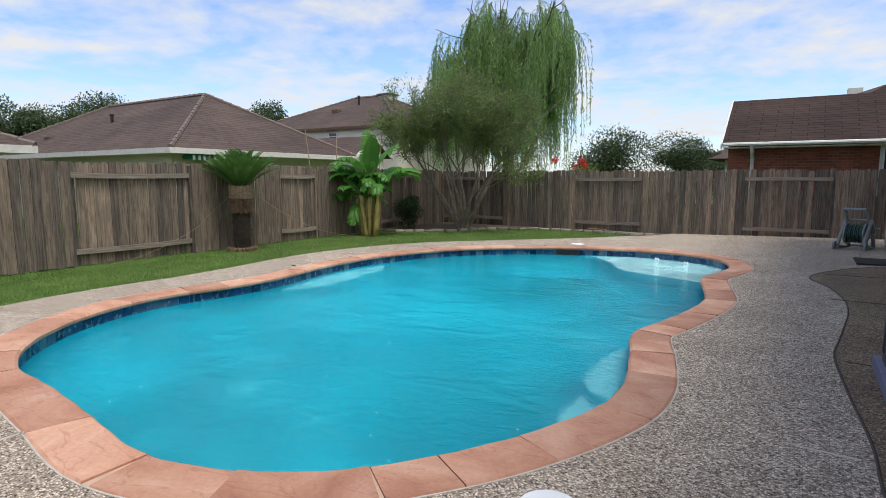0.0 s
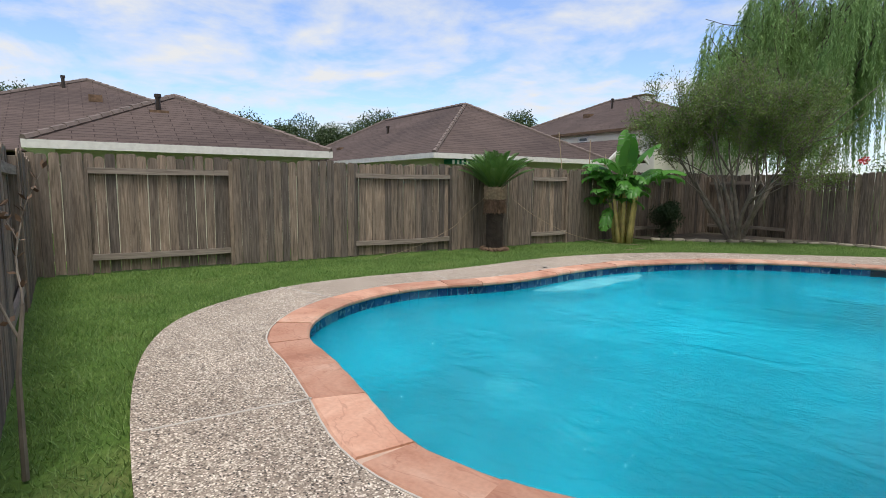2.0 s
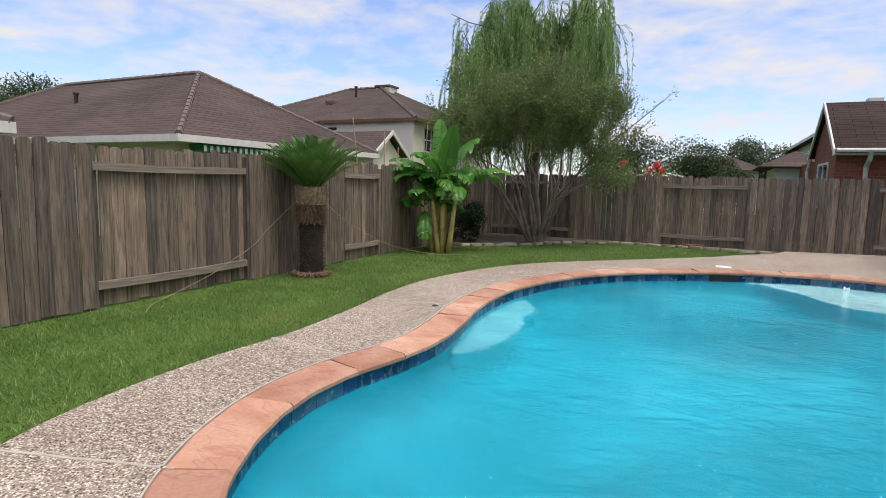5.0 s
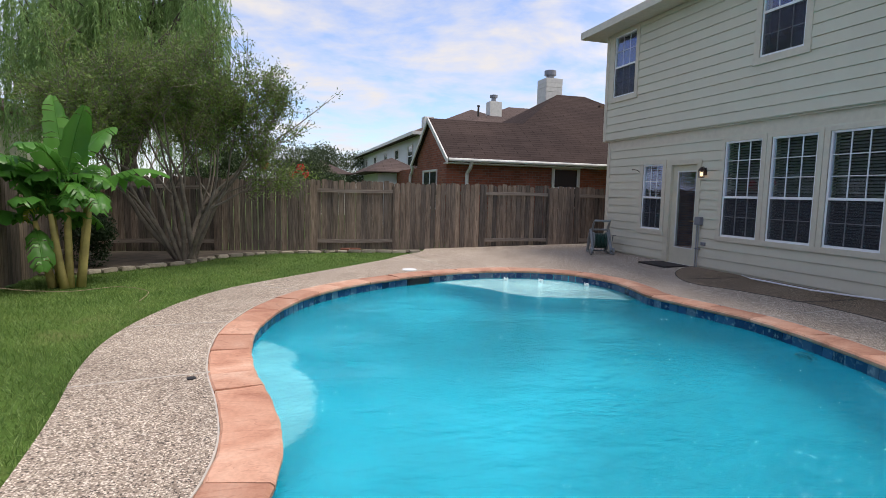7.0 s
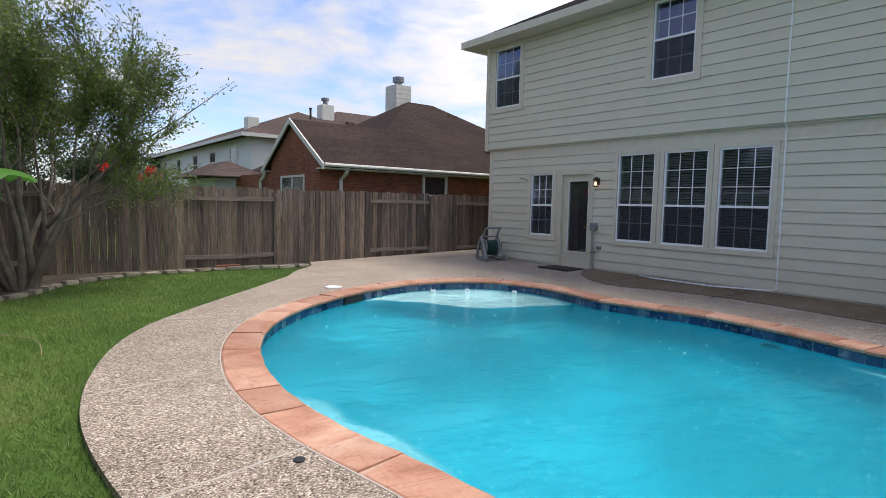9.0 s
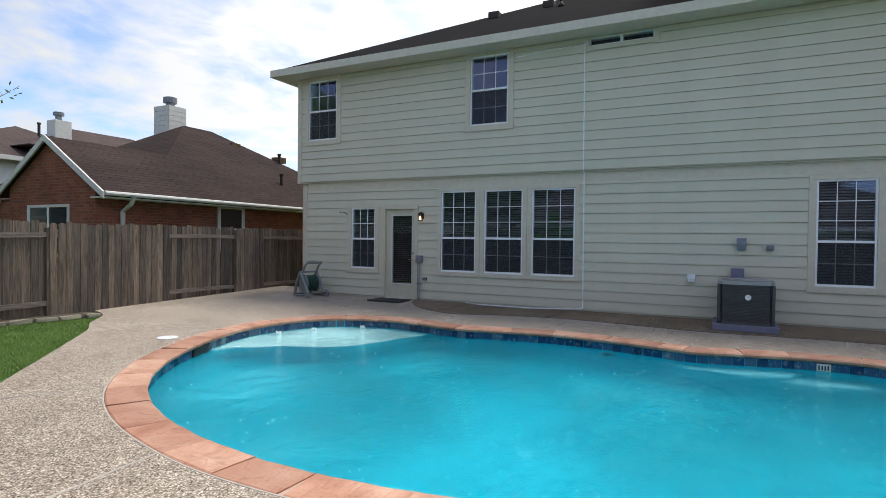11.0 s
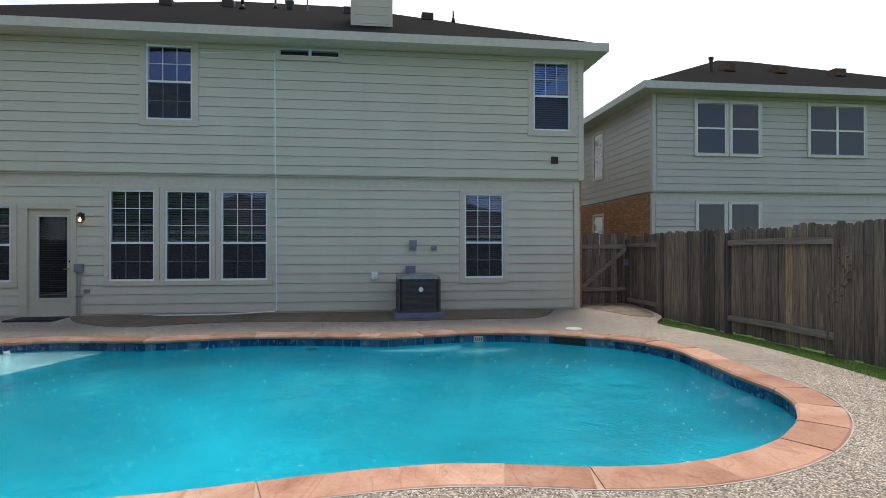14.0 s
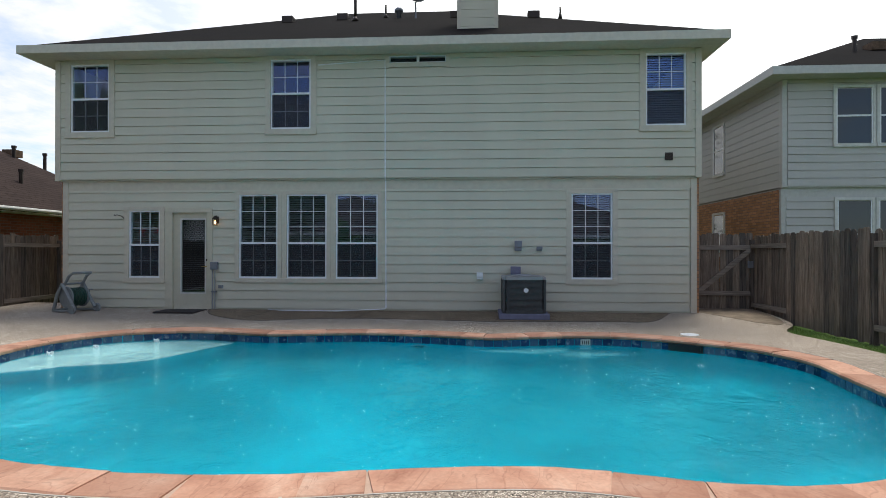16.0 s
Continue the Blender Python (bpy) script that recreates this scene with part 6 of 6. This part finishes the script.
def clump_tree(name, x, y, w, d, z0, z1, mat, label, seed, count, leaf=0.16, category="tree", trunk=True, group=""):
    """A tree or bush whose crown is many small leaves in uneven lobes, with gaps between them."""
    t = thing(name, x, y, -0.03, label, category, group)
    rng = random.Random(seed)
    lobes = []
    for _ in range(16):
        a, r = rng.uniform(0, 2 * math.pi), math.sqrt(rng.random())
        zz = rng.random() ** 0.8
        k = math.sqrt(max(0.05, 1 - (zz * 0.85) ** 2.5))
        lobes.append((Vector((w * 0.36 * r * k * math.cos(a), d * 0.36 * r * k * math.sin(a), z0 + (z1 - z0) * (0.12 + 0.70 * zz))), rng.uniform(0.16, 0.30)))
    if trunk:
        bm = bmesh.new()
        r0 = 0.035 * (z1) + 0.02
        tube(bm, [(0, 0, 0), (0.02, 0, z0 + 0.2 * (z1 - z0)), (0, 0.02, z0 + 0.55 * (z1 - z0))], [r0, r0 * 0.8, r0 * 0.4], 8)
        for c, s in lobes[:10]:
            tube(bm, [(0, 0, z0 + 0.12 * (z1 - z0)), tuple(c * 0.6 + Vector((0, 0, 0.25 * c.z))), tuple(c)], [r0 * 0.4, r0 * 0.25, r0 * 0.08], 5)
        part("trunk", bm, M["bark_dark"], t, "", True)
    places = []
    for _ in range(count):
        c, s = rng.choice(lobes)
        v = rand_dir(rng)
        rad = rng.uniform(0.55, 1.08) if rng.random() < 0.8 else rng.uniform(0.2, 1.25)
        p = c + Vector((v.x * w * s * rad, v.y * d * s * rad, v.z * (z1 - z0) * s * 0.8 * rad))
        if p.z < 0.03:
            continue
        a = (rand_dir(rng) + v * 0.5).normalized() * leaf * rng.uniform(0.6, 1.3)
        q = a.cross(rand_dir(rng)).normalized() * leaf * rng.uniform(0.22, 0.4)
        places.append((p, a, q))
    leaves_mesh("crown", places, mat, t, "", True)
    return t


def sago():
    x, y = -8.72, 7.05
    t = thing("sago_palm", x, y, -0.03, "sago palm with shaggy scaled trunk and dark green feather fronds", "palm")
    rng = random.Random(6)
    h = 1.16

    def ragged(z0, z1, r, count, size, droop, mat, name, label):
        bm = bmesh.new()
        lathe(bm, [(r * 0.86, z0), (r * 0.9, (z0 + z1) / 2), (r * 0.86, z1)], 18)
        for k in range(count):
            a = k * 2.39996 + rng.uniform(-0.1, 0.1)
            z = z0 + (z1 - z0) * (k + 0.5) / count
            c, s = math.cos(a), math.sin(a)
            p = Vector((r * 0.85 * c, r * 0.85 * s, z))
            tip = p + Vector((c, s, droop)).normalized() * size * rng.uniform(0.7, 1.4)
            w = Vector((-s, c, 0)) * size * 0.38
            v = [bm.verts.new(p + w), bm.verts.new(p - w), bm.verts.new(p + Vector((0, 0, size * 0.55))), bm.verts.new(tip)]
            for f in ((0, 1, 3), (1, 2, 3), (2, 0, 3), (0, 2, 1)):
                bm.faces.new([v[q] for q in f])
        part(name, bm, mat, t, label)

    ragged(0.0, 0.78, 0.17, 420, 0.045, 0.35, M["palm_scale"], "trunk", "dark scaly trunk")
    ragged(0.75, 1.04, 0.195, 300, 0.075, -0.7, M["palm_tan"], "frond_base_band", "shaggy brown frond bases")
    ragged(1.0, 1.25, 0.235, 150, 0.05, 0.9, M["palm_wool"], "crown_wool", "tan woolly collar")
    ragged(-0.02, 0.05, 0.27, 90, 0.07, -0.1, M["palm_tan"], "root_litter", "fallen brown scales")
    # one frond, then copies on the same mesh
    bm = bmesh.new()
    L, n = 0.95, 40
    line = []
    for k in range(n + 1):
        f = k / n
        line.append(Vector((L * (f - 0.10 * f * f), 0, 0.16 * L * math.sin(f * 1.6) - 0.12 * L * f * f)))
    tube(bm, line, [0.007 * (1 - 0.7 * k / n) for k in range(n + 1)], 4)
    for k in range(3, n):
        f = k / n
        ln = 0.165 * (math.sin(math.pi * min(1, f * 0.85 + 0.16)) ** 0.6)
        p = line[k]
        d = (line[k + 1] - line[k]).normalized()
        for s in (-1, 1):
            e = (Vector((0, s, 0)) * 0.75 + d * 0.62 + Vector((0, 0, 0.30))).normalized() * ln
            w = d * 0.0085
            vs = [bm.verts.new(q) for q in (p - w, p + w, p + e * 0.6 + w * 1.1, p + e, p + e * 0.6 - w * 0.6)]
            bm.faces.new(vs)
    bm.transform(Matrix.Scale(S, 4))
    me = bpy.data.meshes.new("frond")
    bm.to_mesh(me)
    bm.free()
    for k in range(84):
        a = math.degrees(k * 2.39996)
        f = (k / 83) ** 0.8
        rise = 88 - 58 * f + rng.uniform(-6, 6)
        sc = rng.uniform(0.86, 1.08) * (0.8 + 0.2 * f)
        m = Matrix.Translation((0.07 * S * math.cos(radians(a)), 0.07 * S * math.sin(radians(a)), (1.24 - 0.05 * f) * S)) @ Matrix.Rotation(radians(a), 4, "Z") @ Matrix.Rotation(-radians(rise * 0.93), 4, "Y") @ Matrix.Scale(sc, 4)
        link("frond", me, M["sago"], t, "", m)


def banana():
    x, y = -8.36, 10.5
    t = thing("banana_plant", x, y, -0.03, "banana plant with yellowish stems and broad torn green leaves", "banana plant")
    rng = random.Random(8)
    tops = []
    for dx, dy, h, lx, ly in ((-0.10, 0.02, 1.30, -0.10, 0.0), (0.04, -0.08, 1.42, 0.02, -0.02), (0.12, 0.08, 1.25, 0.14, 0.06), (0.0, -0.16, 1.0, -0.12, -0.1), (-0.16, -0.08, 0.9, -0.2, -0.04), (-0.02, 0.12, 1.15, -0.04, 0.12), (0.16, -0.03, 1.2, 0.2, -0.04)):
        bm = bmesh.new()
        pts = [(dx + lx * f * 0.8, dy + ly * f * 0.8, h * f) for f in (0, 0.25, 0.5, 0.75, 1)]
        tube(bm, pts, [0.058, 0.05, 0.046, 0.04, 0.03], 10)
        part("stem", bm, M["pseudo"], t, "yellow-green stem with dry sheaths", True)
        tops.append(Vector(pts[-1]))

    def leaf(p, az, rise, length, width, droop, mat, name="leaf"):
        bm = bmesh.new()
        n = 16
        d0 = Vector((math.cos(az) * math.cos(rise), math.sin(az) * math.cos(rise), math.sin(rise)))
        side = Vector((-math.sin(az), math.cos(az), 0))
        q, d = p.copy(), d0
        spine = [q.copy()]
        for k in range(n):
            d = (d + Vector((0, 0, -droop / n * (0.4 + 1.2 * k / n)))).normalized()
            q = q + d * length / n
            spine.append(q.copy())
        tube(bm, spine, [0.016 * (1 - 0.8 * k / n) for k in range(n + 1)], 5)
        for s in (-1, 1):
            prev = None
            for k in range(2, n + 1):
                f = (k - 2) / (n - 2)
                w = 1.12 * width * (0.9 + 0.2 * rng.random()) * (math.sin(math.pi * (0.07 + 0.90 * f)) ** 0.5) * (1 - 0.18 * f)
                tg = (spine[min(k + 1, n)] - spine[k - 1]).normalized()
                nm = side.cross(tg).normalized()
                if nm.z < 0:
                    nm = -nm
                sag = 0.15 + 0.8 * rng.random() * (1 if rng.random() < 0.4 else 0.2)
                m1 = spine[k] + side * s * w * 0.5 + nm * 0.02
                e = spine[k] + side * s * w - Vector((0, 0, w * sag)) + tg * w * 0.18
                row = [bm.verts.new(v) for v in (spine[k], m1, e)]
                if prev is not None:
                    bm.faces.new((prev[0], row[0], row[1], prev[1]))
                    bm.faces.new((prev[1], row[1], row[2], prev[2]))
                if rng.random() < 0.42:
                    row = [bm.verts.new(spine[k] + tg * 0.002), bm.verts.new(m1 + tg * 0.012), bm.verts.new(e + tg * 0.035 - Vector((0, 0, 0.02)))]
                prev = row
        part(name, bm, M[mat], t, "yellowing torn leaf" if mat == "banana_old" else "", True)

    spec = [(1, 2.4, 1.40, 1.15, 0.20, 0.3), (1, -0.6, 1.30, 1.05, 0.2, 0.7), (0, 3.4, 0.95, 1.1, 0.2, 1.5), (0, 4.3, 0.95, 0.95, 0.2, 1.6), (2, 0.3, 0.8, 1.15, 0.21, 1.5), (2, 0.9, 0.7, 1.1, 0.2, 1.5),
            (1, -1.9, 1.0, 1.0, 0.2, 1.7), (3, 2.0, 0.95, 1.0, 0.19, 1.5), (4, 1.1, 0.75, 1.05, 0.2, 1.6), (4, 0.6, 0.9, 1.0, 0.19, 1.6), (3, 3.1, 1.0, 1.1, 0.19, 1.2),
            (1, 0.9, 1.1, 1.1, 0.2, 1.1), (0, -2.2, 0.7, 0.95, 0.19, 1.6), (4, -1.4, 0.9, 0.85, 0.19, 1.7), (2, 1.6, 0.9, 1.0, 0.19, 1.4), (0, 3.9, 0.75, 1.0, 0.19, 1.3)]
    for k, az, rise, ln, w, dr in spec:
        leaf(tops[k], az, rise, ln, w, dr, "banana")
    for k in range(13):
        leaf(tops[k % 5] - Vector((0, 0, 0.05)), 2.4 * k + 0.4, rng.uniform(0.35, 0.95), rng.uniform(0.65, 1.0), rng.uniform(0.15, 0.19), rng.uniform(1.5, 2.3), "banana")
    leaf(tops[0] - Vector((0, 0, 0.1)), 4.2, 0.1, 0.5, 0.10, 2.4, "banana_old")
    leaf(tops[4] - Vector((0, 0, 0.1)), -1.1, -0.2, 0.75, 0.15, 2.2, "banana")


def dry_sapling():
    t = thing("dry_sapling", -2.85, -0.13, -0.03, "bare dry sapling beside the fence", "sapling")
    rng = random.Random(5)
    bm, tips = bmesh.new(), []
    limb(bm, rng, Vector((0, 0, 0)), Vector((0.1, 0.1, 1)), 0.75, 0.016, 2, tips, 0.3, 0.1)
    part("stem", bm, M["bark"], t)
    places = []
    for p, d in tips:
        for _ in range(2):
            a = (rand_dir(rng) + d).normalized() * 0.05
            places.append((p, a, a.cross(rand_dir(rng)).normalized() * 0.012))
    leaves_mesh("dry_leaves", places, M["palm_tan"], t, "few curled brown leaves", True)


myrtle()
willow()
sago()
banana()
dry_sapling()
clump_tree("bush", -8.55, 12.45, 0.85, 0.8, 0.05, 0.95, M["bush_leaf"], "dark green rounded bush beside the corner fence", 3, 5200, 0.045, "bush", False)
red = clump_tree("flowering_shrub", -5.15, 16.4, 1.9, 1.0, 0.3, 1.95, M["myrtle"], "shrub with red flowers showing above the fence", 13, 2500, 0.07, "shrub")
rng = random.Random(17)
places = []
for cx, cz in ((0.05, 1.86), (0.18, 1.78), (-0.1, 1.74), (-0.75, 1.95), (0.1, 1.92)):
    for _ in range(60):
        p = Vector((cx, -0.15, cz)) + rand_dir(rng) * 0.075
        a = rand_dir(rng) * 0.06
        places.append((p, a, a.cross(rand_dir(rng)).normalized() * 0.022))
leaves_mesh("flowers", places, M["red"], red, "bright red flower clusters", True)
clump_tree("tree", -4.5, 30.8, 4.6, 4.0, 0.4, 3.6, M["far_leaf"], "rounded dark green tree behind the fence", 31, 34000, 0.085, group="trees beyond the fence")
clump_tree("tree", -8.0, 29.0, 4.2, 4.0, 0.4, 4.0, M["far_leaf"], "dark green tree behind the willow", 32, 20000, 0.10, group="trees beyond the fence")
clump_tree("tree", -1.2, 48.0, 6, 5, 1, 5.2, M["far_leaf"], "distant dark tree between the roofs", 33, 14000, 0.14, group="trees beyond the fence")
for k, (x, y, w, z1) in enumerate(((-45, 10.5, 6, 6.4), (-46, 14.5, 6, 6.9), (-45, 18.0, 6, 6.4), (-46, 22.0, 6, 7.7), (-45, 5.5, 6, 6.2), (-47, 26.0, 6, 7.2), (-46, 0.5, 6, 6.6), (-44, -3.5, 6, 7.2), (-45, 12.4, 6, 6.3), (-46, 16.2, 6, 6.3), (-45, 20.0, 6, 6.7), (-46, 8.0, 6, 6.0), (-45, 24.0, 6, 7.0), (-36, 30, 5, 7.6), (16, -1.5, 5, 7.5))):
    clump_tree("tree", x, y + 0.9, w, 5, 0.8, z1 + 0.3, M["far_leaf"], "tall dark tree beyond the neighbours' roofs", 40 + k, 15000, 0.17, group="tall trees beyond the roofs")


def lawn():
    """Mown grass: short blades over the lawn, left out on the deck, bed and under the palms."""
    rng = np.random.default_rng(3)
    poly = [(p.x, p.y) for p in EDGE]
    area = poly + [(LX, 14.8), (LX, south(LX)), (2.4, south(2.4))]
    bedp = BED

    def inside(pts, poly):
        x, y = pts[:, 0], pts[:, 1]
        r = np.zeros(len(pts), bool)
        j = len(poly) - 1
        for i in range(len(poly)):
            xi, yi = poly[i]
            xj, yj = poly[j]
            c = ((yi > y) != (yj > y)) & (x < (xj - xi) * (y - yi) / (yj - yi + 1e-12) + xi)
            r ^= c
            j = i
        return r
    n = 420000
    P = np.column_stack([rng.uniform(LX, 2.4, n), rng.uniform(south(LX), 14.8, n)])
    P = P[inside(P, area) & ~inside(P, bedp)]
    P = P[(np.hypot(P[:, 0] + 8.72, P[:, 1] - 7.05) > 0.26) & (np.hypot(P[:, 0] + 8.36, P[:, 1] - 10.5) > 0.2)]
    # bare strip at the foot of the fences
    edge = np.minimum(P[:, 0] - LX, P[:, 1] - south(P[:, 0]))
    P = P[rng.random(len(P)) < np.clip(edge / 0.22, 0.12, 1)]
    n = len(P)
    tuft = np.sin(P[:, 0] * 3.1) * np.cos(P[:, 1] * 2.7)
    h = rng.uniform(0.018, 0.052, n) * (1 + 0.2 * tuft)
    # longer blades hang over the edge of the deck
    E = np.array([(p.x, p.y) for p in EDGE])
    near = np.full(n, 9.0)
    for q in E:
        near = np.minimum(near, np.hypot(P[:, 0] - q[0], P[:, 1] - q[1]))
    h = h * np.where(near < 0.12, 1.3, 1.0)
    a = rng.uniform(0, 2 * np.pi, n)
    w = rng.uniform(0.0025, 0.0045, n)
    lean = rng.normal(0, 0.026, (n, 2))
    V = np.zeros((n, 3, 3))
    V[:, 0] = np.column_stack([P[:, 0] + w * np.cos(a), P[:, 1] + w * np.sin(a), np.full(n, -0.046)])
    V[:, 1] = np.column_stack([P[:, 0] - w * np.cos(a), P[:, 1] - w * np.sin(a), np.full(n, -0.046)])
    V[:, 2] = np.column_stack([P + lean, -0.045 + h])
    me = bpy.data.meshes.new("grass")
    me.from_pydata((V.reshape(-1, 3) * S).tolist(), [], np.arange(n * 3).reshape(-1, 3).tolist())
    g = link("grass", me, M["grass"])
    tagged(g, "short mown green lawn grass", "grass", kind="stuff")


lawn()


# ---- small things on the deck and in the pool ----
def edging():
    rng = random.Random(14)
    path = [Vector(p) for p in BED[1:8]]
    D = [0.0]
    for a, b in zip(path, path[1:]):
        D.append(D[-1] + (b - a).length)
    s, k = 0.1, 0
    while s < D[-1]:
        q = max(i for i in range(len(path)) if D[i] <= s)
        q = min(q, len(path) - 2)
        f = (s - D[q]) / (D[q + 1] - D[q])
        p = path[q].lerp(path[q + 1], f)
        d = path[q + 1] - path[q]
        ln = rng.uniform(0.20, 0.32)
        bm = boxes((-ln / 2, ln / 2, -0.07, 0.07, 0, rng.uniform(0.045, 0.075)))
        bmesh.ops.bevel(bm, geom=bm.edges[:], offset=0.014, segments=2, affect="EDGES")
        for v in bm.verts:
            v.co += rand_dir(rng) * 0.006
        ob = part("edging_stone", bm, M["edging"])
        ob.matrix_world = pose(p.x * S, p.y * S, -0.04 * S, rng.uniform(-3, 3), rng.uniform(-3, 3), math.degrees(math.atan2(d.y, d.x)) + rng.uniform(-9, 9))
        tagged(ob, "flat tan edging stone round the planting bed", "edging stone", "stones edging the bed")
        s += ln + rng.uniform(0.02, 0.06)
    for x, y in ((-4.15, 14.6), (-4.02, 14.64), (-3.9, 14.6)):
        ob = part("brick", boxes((-0.05, 0.05, -0.1, 0.1, 0, 0.06), bevel=0.006), M["brick_loose"])
        ob.matrix_world = pose(x * S, y * S, -0.01 * S, 0, 0, 80 + 20 * (x + 4))
        tagged(ob, "loose red brick lying by the fence", "brick", "loose bricks by the fence")


M["brick_loose"] = plain("loose_brick", (0.25, 0.10, 0.065), 0.9, 0, 0.25)
edging()
for x, y in ((-3.42, 11.28), (-0.36, 2.05)):
    bm = lathe(bmesh.new(), [(0.13, 0.0), (0.13, 0.010), (0.12, 0.014)], 28)
    lathe(bm, [(0.018, 0.012), (0.016, 0.017)], 10, 0.05, 0)
    lid = part("round_deck_cover", bm, M["white"])
    lid.matrix_world = pose(x * S, y * S, 0.002)
    tagged(lid, "round white skimmer lid set in the deck", "lid", "skimmer lids")
bm = lathe(bmesh.new(), [(0.032, 0.0), (0.032, 0.006), (0.028, 0.008)], 16)
d0 = part("deck_drain", bm, M["black"])
d0.matrix_world = pose(-6.22 * S, 6.05 * S, 0.001)
tagged(d0, "small dark deck drain", "drain")

RX = min((p for p in INNER if p.x > -2), key=lambda p: abs(p.y - 3.6)).x
# skimmer mouths, return fitting and lamp in the pool wall
for x, y, a in ((-3.4, 10.65, 26), (-0.925, 2.32, -123)):
    t = thing("skimmer", x, y, 0, "dark skimmer mouth in the tile band", "skimmer", "skimmers", turn=a)
    part("mouth", boxes((-0.2, 0.2, -0.006, 0.06, -0.19, -0.052)), M["black"], t)
    for u in (-0.225, 0.2):
        part("surround", boxes((u, u + 0.025, 0.0, 0.06, -0.19, -0.05)), M["black"], t)
t = thing("return_fitting", RX + 0.012, 3.6, 0, "white return fitting box on the tile band", "pool fitting")
part("plate", boxes((-0.02, 0.05, -0.07, 0.07, -0.15, -0.065), bevel=0.006), M["white_dull"], t)
for k in range(4):
    part("slot", boxes((-0.024, -0.019, -0.05 + 0.03 * k, -0.035 + 0.03 * k, -0.135, -0.08)), M["black"], t)
t = thing("pool_lamp", -0.49, 6.08, -0.40, "round unlit underwater pool lamp", "pool lamp")
bm = bmesh.new()
tube(bm, [(0.05, 0, 0), (-0.03, 0, 0)], [0.13, 0.12], 22)
part("rim", bm, M["metal_grey"], t)
bm = bmesh.new()
tube(bm, [(-0.03, 0, 0), (-0.045, 0, 0)], [0.095, 0.07], 22)
part("lens", bm, M["far_glass"], t)
for x, y in ((-1.75, 10.9), (-1.2, 10.65), (-0.62, 10.1)):
    t = thing("bubbler", x, y, WATER_Z - 0.108, "small white bubbler jet on the shallow shelf", "bubbler", "bubblers on the shelf")
    part("nozzle", lathe(bmesh.new(), [(0.05, 0), (0.045, 0.01), (0.02, 0.02), (0.02, 0.08)], 14), M["white"], t)
    rr = random.Random(int(x * 100))
    bm = bmesh.new()
    # a low uneven splash of thin spouts round a flat boil
    lathe(bm, [(0.045, 0.107), (0.032, 0.114), (0.015, 0.122), (0.003, 0.126)], 14)
    for k in range(9):
        ang, h = k * 2.4, rr.uniform(0.012, 0.04)
        p0 = Vector((0.02 * math.cos(ang), 0.02 * math.sin(ang), 0.112))
        p1 = p0 + Vector((0.015 * math.cos(ang), 0.015 * math.sin(ang), h))
        tube(bm, [p0, p0.lerp(p1, 0.6) + rand_dir(rr) * 0.006, p1], [0.012, 0.010, 0.003], 6)
    for v in bm.verts:
        v.co += rand_dir(rr) * 0.003
    part("water_jet", bm, M["white"], t, "low foaming jet", True)
# added pale discs: bright ripple glints of the water, put into colour
for x, y in ((-3.68, 3.13), (-2.75, 3.06)):
    t = thing("ripple_disc", x, y, -1.17, "pale disc on the pool floor imitating bright ripples in the water", "drain cover", "drain covers")
    part("cover", lathe(bmesh.new(), [(0.13, 0.0), (0.13, 0.03), (0.09, 0.05)], 18), M["plaster_mid"], t)

# cord tied from the fence to the palm and trailing over the lawn
for pts in ([(-9.11, 5.6, 0.12), (-9.1, 6.3, 0.42), (-9.04, 6.5, 0.62), (-8.85, 6.9, 1.02)], [(-9.11, 5.6, 0.12), (-9.07, 5.1, 0.0), (-8.8, 4.6, -0.01), (-8.5, 4.3, -0.01)],
            [(-9.09, 7.8, 0.98), (-8.95, 8.3, 0.62), (-8.7, 9.1, 0.22), (-8.2, 9.8, 0.02), (-7.7, 10.2, 0.0), (-7.25, 9.8, 0.0), (-7.2, 9.1, 0.0)]):
    bm = bmesh.new()
    tube(bm, [tuple(p) for p in smooth_loop(pts, 6, False)], 0.0038, 5)
    tagged(part("cord", bm, M["rope"]), "thin tan cord strung from fence and palm", "cord", "cords")

# satellite dish on the house roof
t = thing("satellite_dish", 4.9, 6.75, 6.7, "grey satellite dish on the roof", "satellite dish")
bm = bmesh.new()
tube(bm, [(0, 0, 0), (0, 0, 0.55), (-0.08, 0, 0.7)], 0.02, 8)
part("mast", bm, M["metal_grey"], t)
bm = lathe(bmesh.new(), [(0.02, 0.0), (0.14, 0.02), (0.24, 0.07), (0.25, 0.075)], 20)
bm.transform(pose(-0.12, 0, 0.78, 0, -60, 20))
part("dish", bm, M["metal_grey"], t, "", True)
bm = bmesh.new()
tube(bm, [(-0.1, 0, 0.6), (-0.4, -0.1, 0.72)], 0.012, 6)
part("feed_arm", bm, M["metal_grey"], t)

# coping stones and tiles come last
coping()
tile_band()
